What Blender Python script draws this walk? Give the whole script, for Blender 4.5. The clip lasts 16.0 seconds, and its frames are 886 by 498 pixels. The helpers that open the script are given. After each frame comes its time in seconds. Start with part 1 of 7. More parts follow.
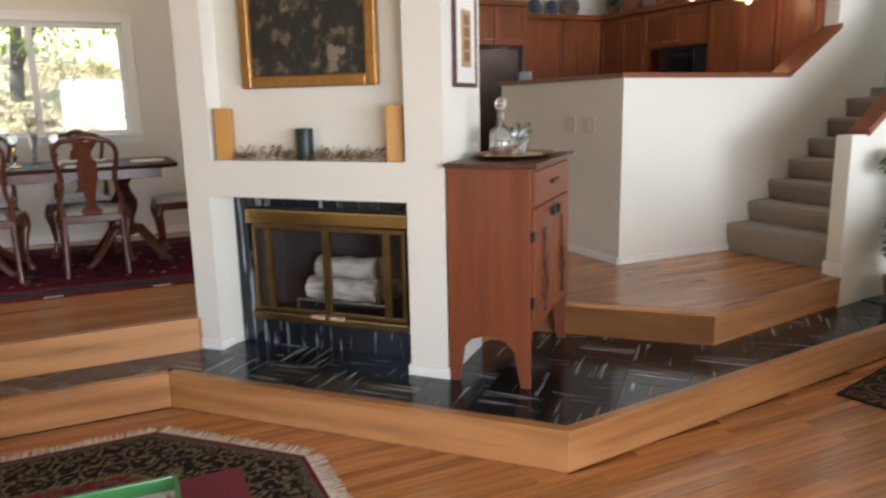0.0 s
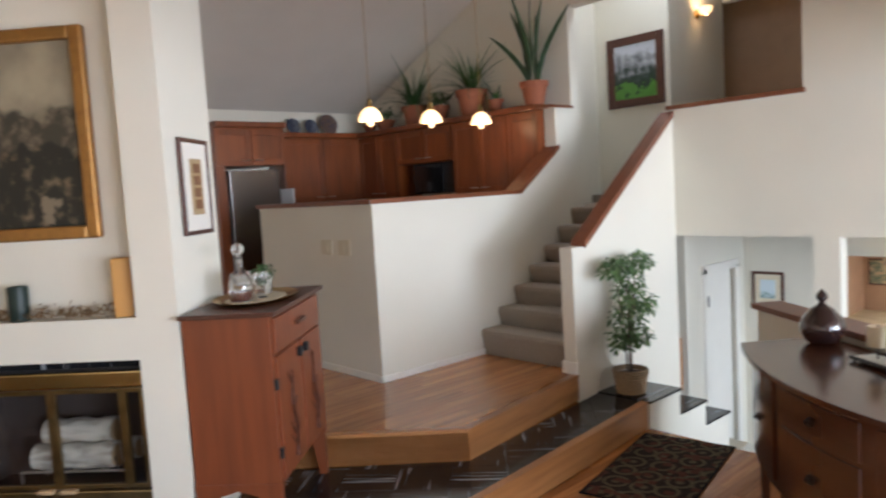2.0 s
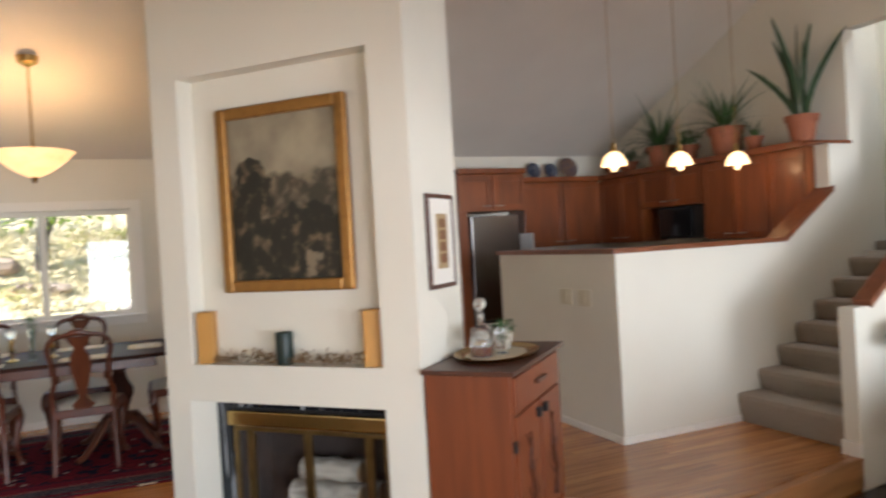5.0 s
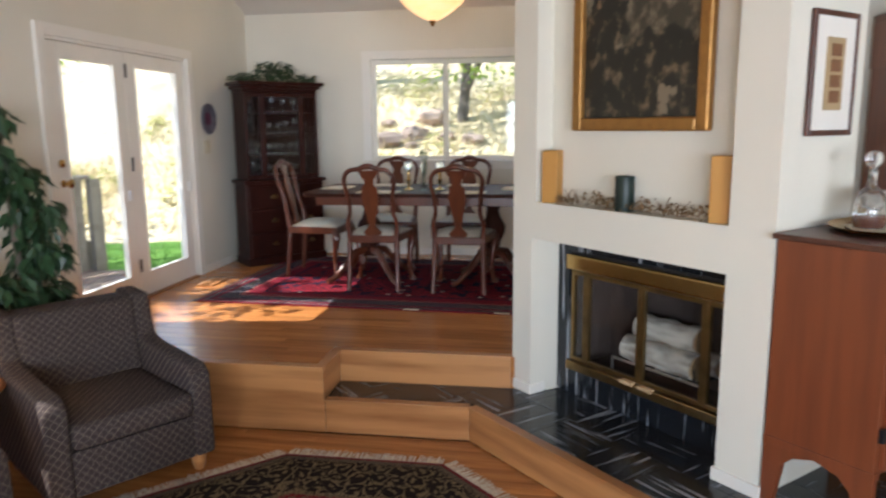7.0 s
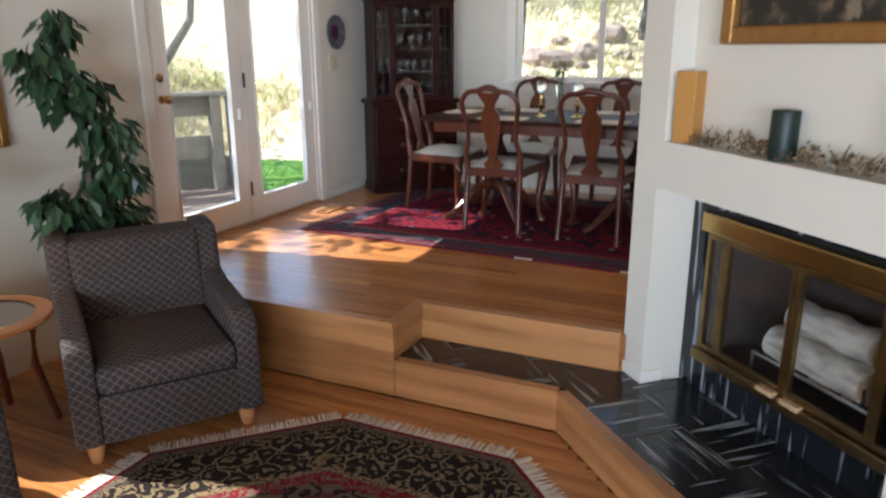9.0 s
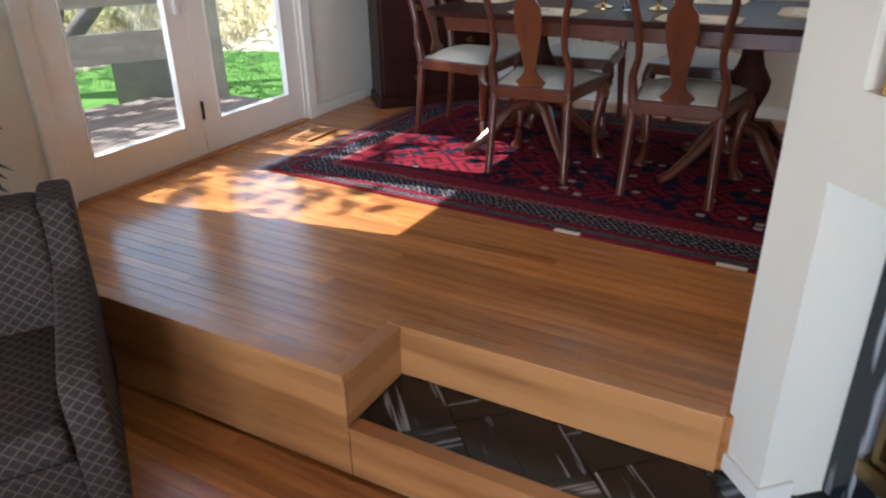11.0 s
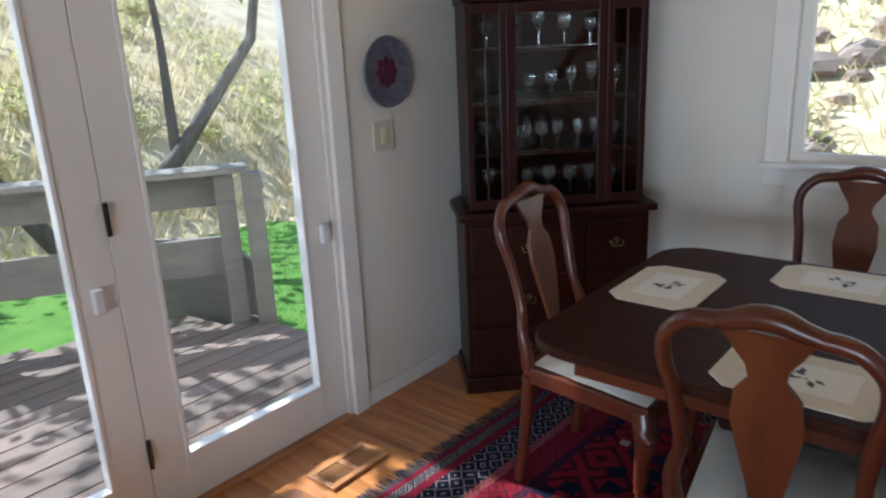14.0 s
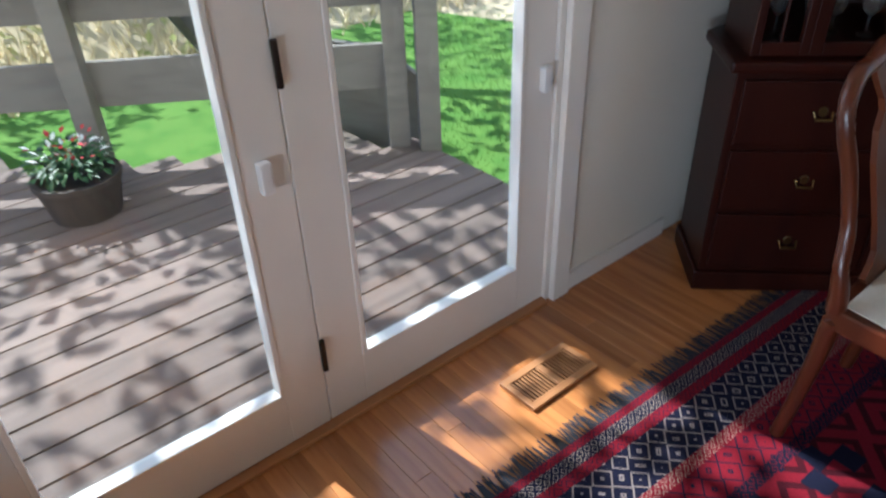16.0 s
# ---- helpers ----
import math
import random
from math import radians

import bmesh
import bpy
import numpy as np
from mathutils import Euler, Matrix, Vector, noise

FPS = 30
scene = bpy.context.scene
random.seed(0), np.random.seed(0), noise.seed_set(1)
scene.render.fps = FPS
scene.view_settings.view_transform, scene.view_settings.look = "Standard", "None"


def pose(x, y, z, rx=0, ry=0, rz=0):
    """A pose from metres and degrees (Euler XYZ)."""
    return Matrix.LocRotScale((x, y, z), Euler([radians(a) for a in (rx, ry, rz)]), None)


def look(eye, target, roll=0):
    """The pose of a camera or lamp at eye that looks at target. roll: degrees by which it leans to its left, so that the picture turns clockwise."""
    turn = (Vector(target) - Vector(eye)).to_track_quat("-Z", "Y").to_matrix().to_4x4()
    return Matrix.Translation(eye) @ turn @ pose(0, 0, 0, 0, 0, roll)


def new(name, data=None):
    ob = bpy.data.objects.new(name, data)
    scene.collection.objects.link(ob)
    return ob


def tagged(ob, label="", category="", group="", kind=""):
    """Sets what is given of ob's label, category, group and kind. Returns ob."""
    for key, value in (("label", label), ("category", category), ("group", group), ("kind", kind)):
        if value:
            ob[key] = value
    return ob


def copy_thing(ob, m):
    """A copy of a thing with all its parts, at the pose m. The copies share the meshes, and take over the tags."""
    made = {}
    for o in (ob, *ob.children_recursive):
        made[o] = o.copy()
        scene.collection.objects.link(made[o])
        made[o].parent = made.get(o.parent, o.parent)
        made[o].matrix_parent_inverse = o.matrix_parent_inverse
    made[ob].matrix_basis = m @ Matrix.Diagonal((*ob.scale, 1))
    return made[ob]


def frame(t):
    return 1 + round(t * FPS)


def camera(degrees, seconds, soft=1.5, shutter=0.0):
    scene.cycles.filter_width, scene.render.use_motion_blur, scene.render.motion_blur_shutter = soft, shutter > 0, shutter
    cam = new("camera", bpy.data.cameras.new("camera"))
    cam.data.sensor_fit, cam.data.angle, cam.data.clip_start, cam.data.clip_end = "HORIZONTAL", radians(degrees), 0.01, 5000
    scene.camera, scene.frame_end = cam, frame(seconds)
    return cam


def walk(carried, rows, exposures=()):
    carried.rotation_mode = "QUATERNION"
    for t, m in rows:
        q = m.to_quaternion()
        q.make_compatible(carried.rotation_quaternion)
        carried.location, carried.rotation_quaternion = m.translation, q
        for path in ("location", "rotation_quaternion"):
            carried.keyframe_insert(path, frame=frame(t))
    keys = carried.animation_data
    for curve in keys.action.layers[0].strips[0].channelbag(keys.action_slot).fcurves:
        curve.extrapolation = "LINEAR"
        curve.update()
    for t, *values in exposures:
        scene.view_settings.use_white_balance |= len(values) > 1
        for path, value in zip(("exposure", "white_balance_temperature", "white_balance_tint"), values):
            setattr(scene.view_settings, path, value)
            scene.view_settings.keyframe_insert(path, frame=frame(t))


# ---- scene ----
cam = camera(64.0, 16.0, soft=2.2, shutter=0.4)
PATH = [
    (0, (6.487, 3.678, 1.539), (7.328, 5.449, 1.142), -1.2),
    (0.5, (6.586, 3.649, 1.613), (7.542, 5.379, 1.307), -2.5),
    (1, (6.635, 3.619, 1.711), (7.636, 5.336, 1.484), -2.4),
    (1.5, (6.682, 3.556, 1.766), (7.78, 5.218, 1.585), -3.1),
    (2, (6.695, 3.53, 1.77), (8.037, 5.003, 1.605), -3.4),
    (2.5, (6.748, 3.526, 1.797), (8.258, 4.827, 1.635), -3.1),
    (3, (6.885, 3.549, 1.765), (8.489, 4.74, 1.665), -3.0),
    (3.5, (6.892, 3.532, 1.776), (8.5, 4.722, 1.778), -3.5),
    (4, (6.946, 3.384, 1.799), (8.359, 4.799, 1.842), -4.2),
    (4.5, (6.806, 3.554, 1.87), (7.974, 5.177, 1.854), -4.3),
    (5, (6.753, 3.678, 1.858), (7.557, 5.509, 1.835), -3.3),
    (5.2, (6.634, 3.745, 1.878), (7.338, 5.616, 1.826), -2.5),
    (7.3, (7.252, 3.965, 1.638), (6.736, 5.863, 1.28), 0.6),
    (7.5, (7.326, 4.01, 1.623), (6.68, 5.87, 1.272), 1.6),
    (8, (7.409, 4.146, 1.63), (6.634, 5.94, 1.208), 0.5),
    (8.5, (7.405, 4.423, 1.654), (6.636, 6.214, 1.205), 1.0),
    (9, (7.393, 4.736, 1.642), (6.597, 6.487, 1.092), -0.2),
    (9.2, (7.393, 4.927, 1.634), (6.544, 6.621, 0.994), -0.1),
    (11.3, (6.866, 6.28, 1.585), (5.979, 7.852, 0.726), -1.3),
    (11.5, (6.798, 6.38, 1.579), (5.902, 7.973, 0.766), -1.5),
    (12, (6.636, 6.81, 1.68), (5.643, 8.41, 1.007), -0.1),
    (12.5, (6.442, 7.135, 1.599), (5.333, 8.718, 1.084), -3.6),
    (13, (6.307, 7.499, 1.696), (5.067, 8.982, 1.183), -4.5),
    (13.5, (6.167, 7.7, 1.698), (4.904, 9.158, 1.169), -3.2),
    (14, (6.008, 7.936, 1.873), (4.776, 9.406, 1.308), -2.6),
    (14.5, (5.843, 8.026, 1.868), (4.613, 9.506, 1.321), -1.8),
    (15, (5.663, 8.191, 1.928), (4.299, 9.491, 1.258), -2.7),
    (15.5, (5.46, 8.2, 1.826), (4.019, 9.271, 0.944), 0.5),
    (16, (5.268, 8.221, 1.877), (3.967, 9.273, 0.781), -2.0),
]
EXPOSURES = [(0.0, 1.5, 6000, 12), (1.5, 1.5, 6000, 12), (2.5, 1.15, 5800, 12), (4.0, 1.1, 5800, 12), (5.0, 1.4, 6200, 12), (8.0, 1.3, 5700, 10), (11.5, 1.5, 5500, 10), (12.5, 1.1, 5250, 10), (14.0, 1.0, 5300, 10), (16.0, 1.0, 5350, 10)]
walk(cam, [(t, look(eye, target, roll)) for t, eye, target, roll in PATH], EXPOSURES)

# ---------------- world, sun, lights ----------------
world = bpy.data.worlds.new("world")
scene.world = world
world.use_nodes = True
wn = world.node_tree
sky = wn.nodes.new("ShaderNodeTexSky")
sky.sky_type, sky.sun_disc = "NISHITA", False
SUN_EL, SUN_AZ = 48.0, -9.0     # height above the horizon; turn of the sun's bearing from west towards north (negative: south)
to_sun = Vector((-math.cos(radians(SUN_EL)) * math.cos(radians(SUN_AZ)), math.cos(radians(SUN_EL)) * math.sin(radians(SUN_AZ)), math.sin(radians(SUN_EL))))
sky.sun_elevation = radians(SUN_EL)
sky.sun_rotation = math.atan2(to_sun.x, to_sun.y)
wn.nodes["Background"].inputs["Strength"].default_value = 0.15
wn.links.new(sky.outputs[0], wn.nodes["Background"].inputs[0])

sun = new("sun", bpy.data.lights.new("sun", "SUN"))
sun.data.energy, sun.data.angle, sun.data.color = 5.0, radians(0.5), (1.0, 0.93, 0.82)
sun.matrix_basis = look((0, 0, 20), Vector((0, 0, 20)) - to_sun)


def area(name, eye, target, sx, sy, watts, color):
    ob = new(name, bpy.data.lights.new(name, "AREA"))
    ob.data.shape, ob.data.size, ob.data.size_y, ob.data.energy, ob.data.color = "RECTANGLE", sx, sy, watts, color
    ob.matrix_basis = look(eye, target)
    return ob


def bulb(name, p, watts, color, size=0.04):
    ob = new(name, bpy.data.lights.new(name, "POINT"))
    ob.data.energy, ob.data.color, ob.data.shadow_soft_size = watts, color, size
    ob.location = p
    return ob


# daylight in the openings
area("sky_light_south", (7.3, -1.35, 1.50), (7.6, 3.0, 1.30), 3.1, 1.8, 112, (0.84, 0.92, 1.0))
area("sky_light_south_east", (10.7, -1.35, 1.55), (11.5, 6.0, 0.6), 2.4, 1.9, 165, (0.84, 0.92, 1.0))
area("sky_light_window", (6.08, 10.92, 1.85), (6.08, 8.0, 1.2), 1.4, 0.95, 0.8, (0.9, 0.95, 1.0))
area("sky_light_door", (4.02, 8.88, 1.45), (6.5, 8.7, 0.9), 1.4, 1.6, 1.2, (0.92, 0.96, 1.0))
area("sky_light_clerestory", (12.20, 6.55, 4.2), (9.5, 6.2, 2.0), 0.9, 0.6, 6, (0.92, 0.96, 1.0))
area("sky_light_stairwell", (12.9, 7.2, 4.25), (12.9, 7.2, 2.0), 0.8, 0.8, 6, (0.92, 0.96, 1.0))
WARM = (1.0, 0.62, 0.30)
bulb("chandelier_bulb", (6.13, 9.70, 2.74), 5, WARM, 0.08)
for px in (10.237, 10.899, 11.525):
    bulb("pendant_bulb", (px, 8.2, 2.33), 1.2, WARM, 0.03)
bulb("table_lamp_bulb", (4.40, 6.46, 1.16), 1.4, (1.0, 0.68, 0.38), 0.04)
bulb("sconce_bulb_upper", (13.95, 7.17, 3.50), 0.9, WARM, 0.03)
bulb("sconce_bulb_lower", (14.63, 5.42, 0.80), 1.1, WARM, 0.03)
# added fill lamp, hidden beside the doorway; the far room has no window built
area("far_room_fill", (15.5, 5.30, 0.1), (15.8, 6.3, 0.0), 0.8, 0.9, 9, (1.0, 0.95, 0.88))
bulb("sideboard_lamp_bulb", (9.42, 3.62, 1.42), 2, (1.0, 0.68, 0.38), 0.04)

# ---------------- materials ----------------
MATS = {}


def material(name, color, rough=0.5, metal=0.0, grain=0.0, grain_scale=(8, 8, 8), detail=4, dark=None, bump=0.0, bump_scale=60, spec=0.5, coat=0.0, per_piece=0.0, emit=None, emit_strength=0.0, trans=0.0):
    """A procedural surface: a base colour, a second tone by noise at two sizes, relief, and a shift from piece to piece."""
    if name in MATS:
        return MATS[name]
    m = bpy.data.materials.new(name)
    m.use_nodes = True
    t = m.node_tree
    b = t.nodes["Principled BSDF"]
    b.inputs["Roughness"].default_value = rough
    b.inputs["Metallic"].default_value = metal
    b.inputs["Specular IOR Level"].default_value = spec
    b.inputs["Coat Weight"].default_value = coat
    b.inputs["Coat Roughness"].default_value = 0.15
    b.inputs["Transmission Weight"].default_value = trans
    dark = dark or tuple(c * 0.6 for c in color)
    tc = t.nodes.new("ShaderNodeTexCoord")
    mp = t.nodes.new("ShaderNodeMapping")
    mp.inputs["Scale"].default_value = grain_scale
    t.links.new(tc.outputs["Object"], mp.inputs["Vector"])
    n1 = t.nodes.new("ShaderNodeTexNoise")
    n1.inputs["Scale"].default_value, n1.inputs["Detail"].default_value = 1.0, detail
    t.links.new(mp.outputs[0], n1.inputs["Vector"])
    mix = t.nodes.new("ShaderNodeMix")
    mix.data_type = "RGBA"
    mix.inputs["A"].default_value, mix.inputs["B"].default_value = (*color, 1), (*dark, 1)
    ramp = t.nodes.new("ShaderNodeMapRange")
    ramp.inputs["From Min"].default_value, ramp.inputs["From Max"].default_value = 0.42, 0.72
    ramp.inputs["To Max"].default_value = grain
    t.links.new(n1.outputs["Fac"], ramp.inputs["Value"])
    t.links.new(ramp.outputs[0], mix.inputs["Factor"])
    col = mix.outputs["Result"]
    hsv = t.nodes.new("ShaderNodeHueSaturation")
    n2 = t.nodes.new("ShaderNodeTexNoise")
    n2.inputs["Scale"].default_value = 1.3
    t.links.new(tc.outputs["Object"], n2.inputs["Vector"])
    r2 = t.nodes.new("ShaderNodeMapRange")
    r2.inputs["To Min"].default_value, r2.inputs["To Max"].default_value = 0.93, 1.07
    t.links.new(n2.outputs["Fac"], r2.inputs["Value"])
    val = r2.outputs[0]
    if per_piece:
        oi = t.nodes.new("ShaderNodeObjectInfo")
        ge = t.nodes.new("ShaderNodeNewGeometry")
        add = t.nodes.new("ShaderNodeMath")
        add.operation = "ADD"
        t.links.new(oi.outputs["Random"], add.inputs[0])
        t.links.new(ge.outputs["Random Per Island"], add.inputs[1])
        fr = t.nodes.new("ShaderNodeMath")
        fr.operation = "FRACT"
        t.links.new(add.outputs[0], fr.inputs[0])
        r3 = t.nodes.new("ShaderNodeMapRange")
        r3.inputs["To Min"].default_value, r3.inputs["To Max"].default_value = 1 - per_piece, 1 + per_piece
        t.links.new(fr.outputs[0], r3.inputs["Value"])
        mul = t.nodes.new("ShaderNodeMath")
        mul.operation = "MULTIPLY"
        t.links.new(r3.outputs[0], mul.inputs[0])
        t.links.new(val, mul.inputs[1])
        val = mul.outputs[0]
    t.links.new(val, hsv.inputs["Value"])
    t.links.new(col, hsv.inputs["Color"])
    t.links.new(hsv.outputs[0], b.inputs["Base Color"])
    if bump:
        n3 = t.nodes.new("ShaderNodeTexNoise")
        n3.inputs["Scale"].default_value, n3.inputs["Detail"].default_value = bump_scale, 5
        t.links.new(tc.outputs["Object"], n3.inputs["Vector"])
        bp = t.nodes.new("ShaderNodeBump")
        bp.inputs["Strength"].default_value, bp.inputs["Distance"].default_value = bump, 0.01
        t.links.new(n3.outputs["Fac"], bp.inputs["Height"])
        t.links.new(bp.outputs[0], b.inputs["Normal"])
    if emit:
        b.inputs["Emission Color"].default_value = (*emit, 1)
        b.inputs["Emission Strength"].default_value = emit_strength
    MATS[name] = m
    return m


PAINT = material("wall_paint", (0.745, 0.71, 0.61), 0.75, bump=0.10, bump_scale=90, grain=0.06, grain_scale=(1.5, 1.5, 1.5))
CEILING = material("ceiling_paint", (0.72, 0.68, 0.62), 0.85, bump=0.25, bump_scale=45, grain=0.08, grain_scale=(2, 2, 2))
TRIM = material("trim_paint", (0.82, 0.79, 0.72), 0.45, bump=0.04, bump_scale=40, grain=0.05)
OAK = material("oak_floor", (0.475, 0.195, 0.057), 0.24, grain=0.75, grain_scale=(2.5, 34, 34), detail=7, dark=(0.245, 0.083, 0.021), bump=0.03, bump_scale=30, per_piece=0.24, coat=0.25)
OAK_RISER = material("oak_riser", (0.48, 0.225, 0.080), 0.32, grain=0.95, grain_scale=(1.3, 1.3, 15), detail=9, dark=(0.27, 0.105, 0.032), coat=0.1)
SLATE_JOINT = material("slate_joint", (0.02, 0.021, 0.024), 0.6)
CHERRY = material("cherry_cabinet", (0.225, 0.060, 0.014), 0.35, grain=0.6, grain_scale=(16, 16, 1.8), detail=6, dark=(0.10, 0.025, 0.007), per_piece=0.16, coat=0.15)
CHERRY_CAP = material("cherry_cap", (0.20, 0.062, 0.024), 0.35, grain=0.6, grain_scale=(3, 30, 30), detail=6, dark=(0.11, 0.030, 0.012), coat=0.2)
CABINET = material("craft_cabinet", (0.205, 0.054, 0.017), 0.42, grain=0.7, grain_scale=(18, 18, 1.6), detail=7, dark=(0.13, 0.032, 0.012), coat=0.1)
CABINET_TOP = material("craft_cabinet_top", (0.085, 0.028, 0.015), 0.38, grain=0.6, grain_scale=(4, 20, 20), dark=(0.04, 0.014, 0.009))
MAHOGANY = material("mahogany", (0.10, 0.023, 0.008), 0.3, grain=0.7, grain_scale=(14, 14, 3), detail=6, dark=(0.048, 0.012, 0.005), coat=0.15)
HUTCH = material("hutch_mahogany", (0.028, 0.006, 0.0035), 0.36, grain=0.7, grain_scale=(12, 12, 2), detail=6, dark=(0.016, 0.004, 0.003), spec=0.18)
TABLETOP = material("table_mahogany", (0.040, 0.013, 0.008), 0.5, grain=0.6, grain_scale=(2, 20, 20), detail=6, dark=(0.025, 0.009, 0.006), spec=0.08)
SIDEBOARD = material("sideboard_walnut", (0.085, 0.030, 0.013), 0.2, grain=0.6, grain_scale=(3, 14, 14), detail=6, dark=(0.06, 0.02, 0.01), coat=0.4)
CARPET = material("stair_carpet", (0.36, 0.30, 0.24), 0.98, bump=0.8, bump_scale=160, grain=0.3, grain_scale=(60, 60, 60), spec=0.1)
BRASS = material("brass", (0.55, 0.37, 0.14), 0.25, 1.0, grain=0.3, grain_scale=(20, 20, 20), dark=(0.36, 0.23, 0.08))
GILT = material("gilt_frame", (0.36, 0.18, 0.045), 0.38, 0.6, grain=0.6, grain_scale=(30, 30, 30), dark=(0.25, 0.12, 0.035), bump=0.3, bump_scale=60)
BLACK_METAL = material("black_metal", (0.018, 0.018, 0.020), 0.4, 0.3, grain=0.3, grain_scale=(20, 20, 20))
DARK_BRONZE = material("dark_bronze", (0.035, 0.026, 0.020), 0.4, 0.7)
CHROME = material("brushed_nickel", (0.6, 0.58, 0.54), 0.28, 1.0)
STEEL = material("dark_steel", (0.18, 0.168, 0.16), 0.24, 0.95, grain=0.3, grain_scale=(90, 90, 2), dark=(0.14, 0.13, 0.125))
TERRACOTTA = material("terracotta", (0.34, 0.115, 0.055), 0.8, grain=0.5, grain_scale=(20, 20, 20), dark=(0.23, 0.075, 0.04), bump=0.15)
GOLD_CANDLE = material("gold_candle", (0.48, 0.235, 0.05), 0.5, grain=0.5, grain_scale=(8, 8, 8), dark=(0.45, 0.23, 0.05))
IVORY_WAX = material("ivory_wax", (0.80, 0.72, 0.55), 0.5, grain=0.3, grain_scale=(6, 6, 6), dark=(0.68, 0.52, 0.32))
GREEN_WAX = material("green_wax", (0.004, 0.017, 0.013), 0.45, grain=0.3)
BIRCH = material("birch_bark", (0.74, 0.69, 0.58), 0.8, grain=0.75, grain_scale=(9, 30, 30), detail=6, dark=(0.16, 0.12, 0.09), bump=0.3, bump_scale=30)
AGED_BRASS = material("aged_brass", (0.30, 0.205, 0.085), 0.33, 1.0, grain=0.6, grain_scale=(12, 12, 12), dark=(0.14, 0.095, 0.045))
CUT_WOOD = material("cut_wood", (0.50, 0.33, 0.17), 0.8, grain=0.5)
FIREBRICK = material("firebrick", (0.095, 0.068, 0.056), 0.9, grain=0.6, grain_scale=(12, 12, 12), bump=0.3, bump_scale=30)
LEAF = material("leaf", (0.050, 0.115, 0.035), 0.45, grain=0.6, grain_scale=(9, 9, 9), dark=(0.022, 0.055, 0.018), per_piece=0.35)
LEAF_LIGHT = material("leaf_light", (0.13, 0.21, 0.075), 0.5, grain=0.8, grain_scale=(14, 14, 14), dark=(0.04, 0.10, 0.03), per_piece=0.4)
LEAF_DARK = material("leaf_dark", (0.030, 0.068, 0.026), 0.42, grain=0.6, grain_scale=(9, 9, 9), dark=(0.014, 0.034, 0.013), per_piece=0.35)
LEAF_DRY = material("leaf_dry", (0.24, 0.15, 0.075), 0.85, grain=0.6, grain_scale=(30, 30, 30), dark=(0.11, 0.085, 0.04), per_piece=0.4)
BARK = material("bark", (0.14, 0.11, 0.085), 0.9, grain=0.7, grain_scale=(20, 20, 4), bump=0.5, bump_scale=30)
SEAT = material("seat_cream", (0.68, 0.64, 0.54), 0.9, grain=0.25, grain_scale=(60, 60, 60), dark=(0.54, 0.50, 0.41), bump=0.15, bump_scale=150, spec=0.2)
LINEN = material("linen_mat", (0.72, 0.65, 0.50), 0.9, grain=0.2, grain_scale=(40, 40, 40), bump=0.1, bump_scale=200, spec=0.2)
CERAMIC = material("glazed_ceramic", (0.022, 0.012, 0.012), 0.08, grain=0.6, grain_scale=(6, 6, 6), dark=(0.05, 0.02, 0.012), coat=0.6)
BLUE_PLATE = material("blue_plate", (0.025, 0.034, 0.065), 0.25, grain=0.8, grain_scale=(25, 25, 25), dark=(0.11, 0.11, 0.13), coat=0.4)
SHADE = material("lamp_shade", (0.85, 0.78, 0.64), 0.8, emit=(1.0, 0.70, 0.40), emit_strength=0.28)
GLOW = material("lit_glass", (0.9, 0.82, 0.66), 0.3, emit=(1.0, 0.60, 0.26), emit_strength=1.0)
ALABASTER = material("alabaster_bowl", (0.9, 0.78, 0.58), 0.35, grain=0.6, grain_scale=(9, 9, 9), dark=(0.75, 0.5, 0.25), emit=(1.0, 0.56, 0.20), emit_strength=0.5)
PLASTIC = material("switch_plastic", (0.62, 0.56, 0.42), 0.4)
WHITE_PLASTIC = material("white_plastic", (0.82, 0.82, 0.80), 0.35)
DECK = material("deck_wood", (0.185, 0.135, 0.11), 0.8, grain=0.7, grain_scale=(20, 1.5, 20), detail=6, dark=(0.10, 0.074, 0.06), per_piece=0.28, bump=0.2)
RAIL_WOOD = material("rail_wood", (0.21, 0.19, 0.165), 0.85, grain=0.6, grain_scale=(4, 4, 20), dark=(0.14, 0.125, 0.11), bump=0.25, per_piece=0.1)
GRASS = material("grass", (0.12, 0.23, 0.045), 0.9, grain=0.8, grain_scale=(5, 5, 5), dark=(0.065, 0.165, 0.027), bump=0.8, bump_scale=60, spec=0.1)
HILL = material("dry_hill", (0.60, 0.50, 0.33), 0.95, grain=0.8, grain_scale=(2.2, 2.2, 2.2), detail=9, dark=(0.34, 0.27, 0.17), bump=0.7, bump_scale=8, spec=0.1)
STONE = material("garden_stone", (0.34, 0.25, 0.21), 0.9, grain=0.7, grain_scale=(4, 4, 4), bump=0.4, bump_scale=12, per_piece=0.3)


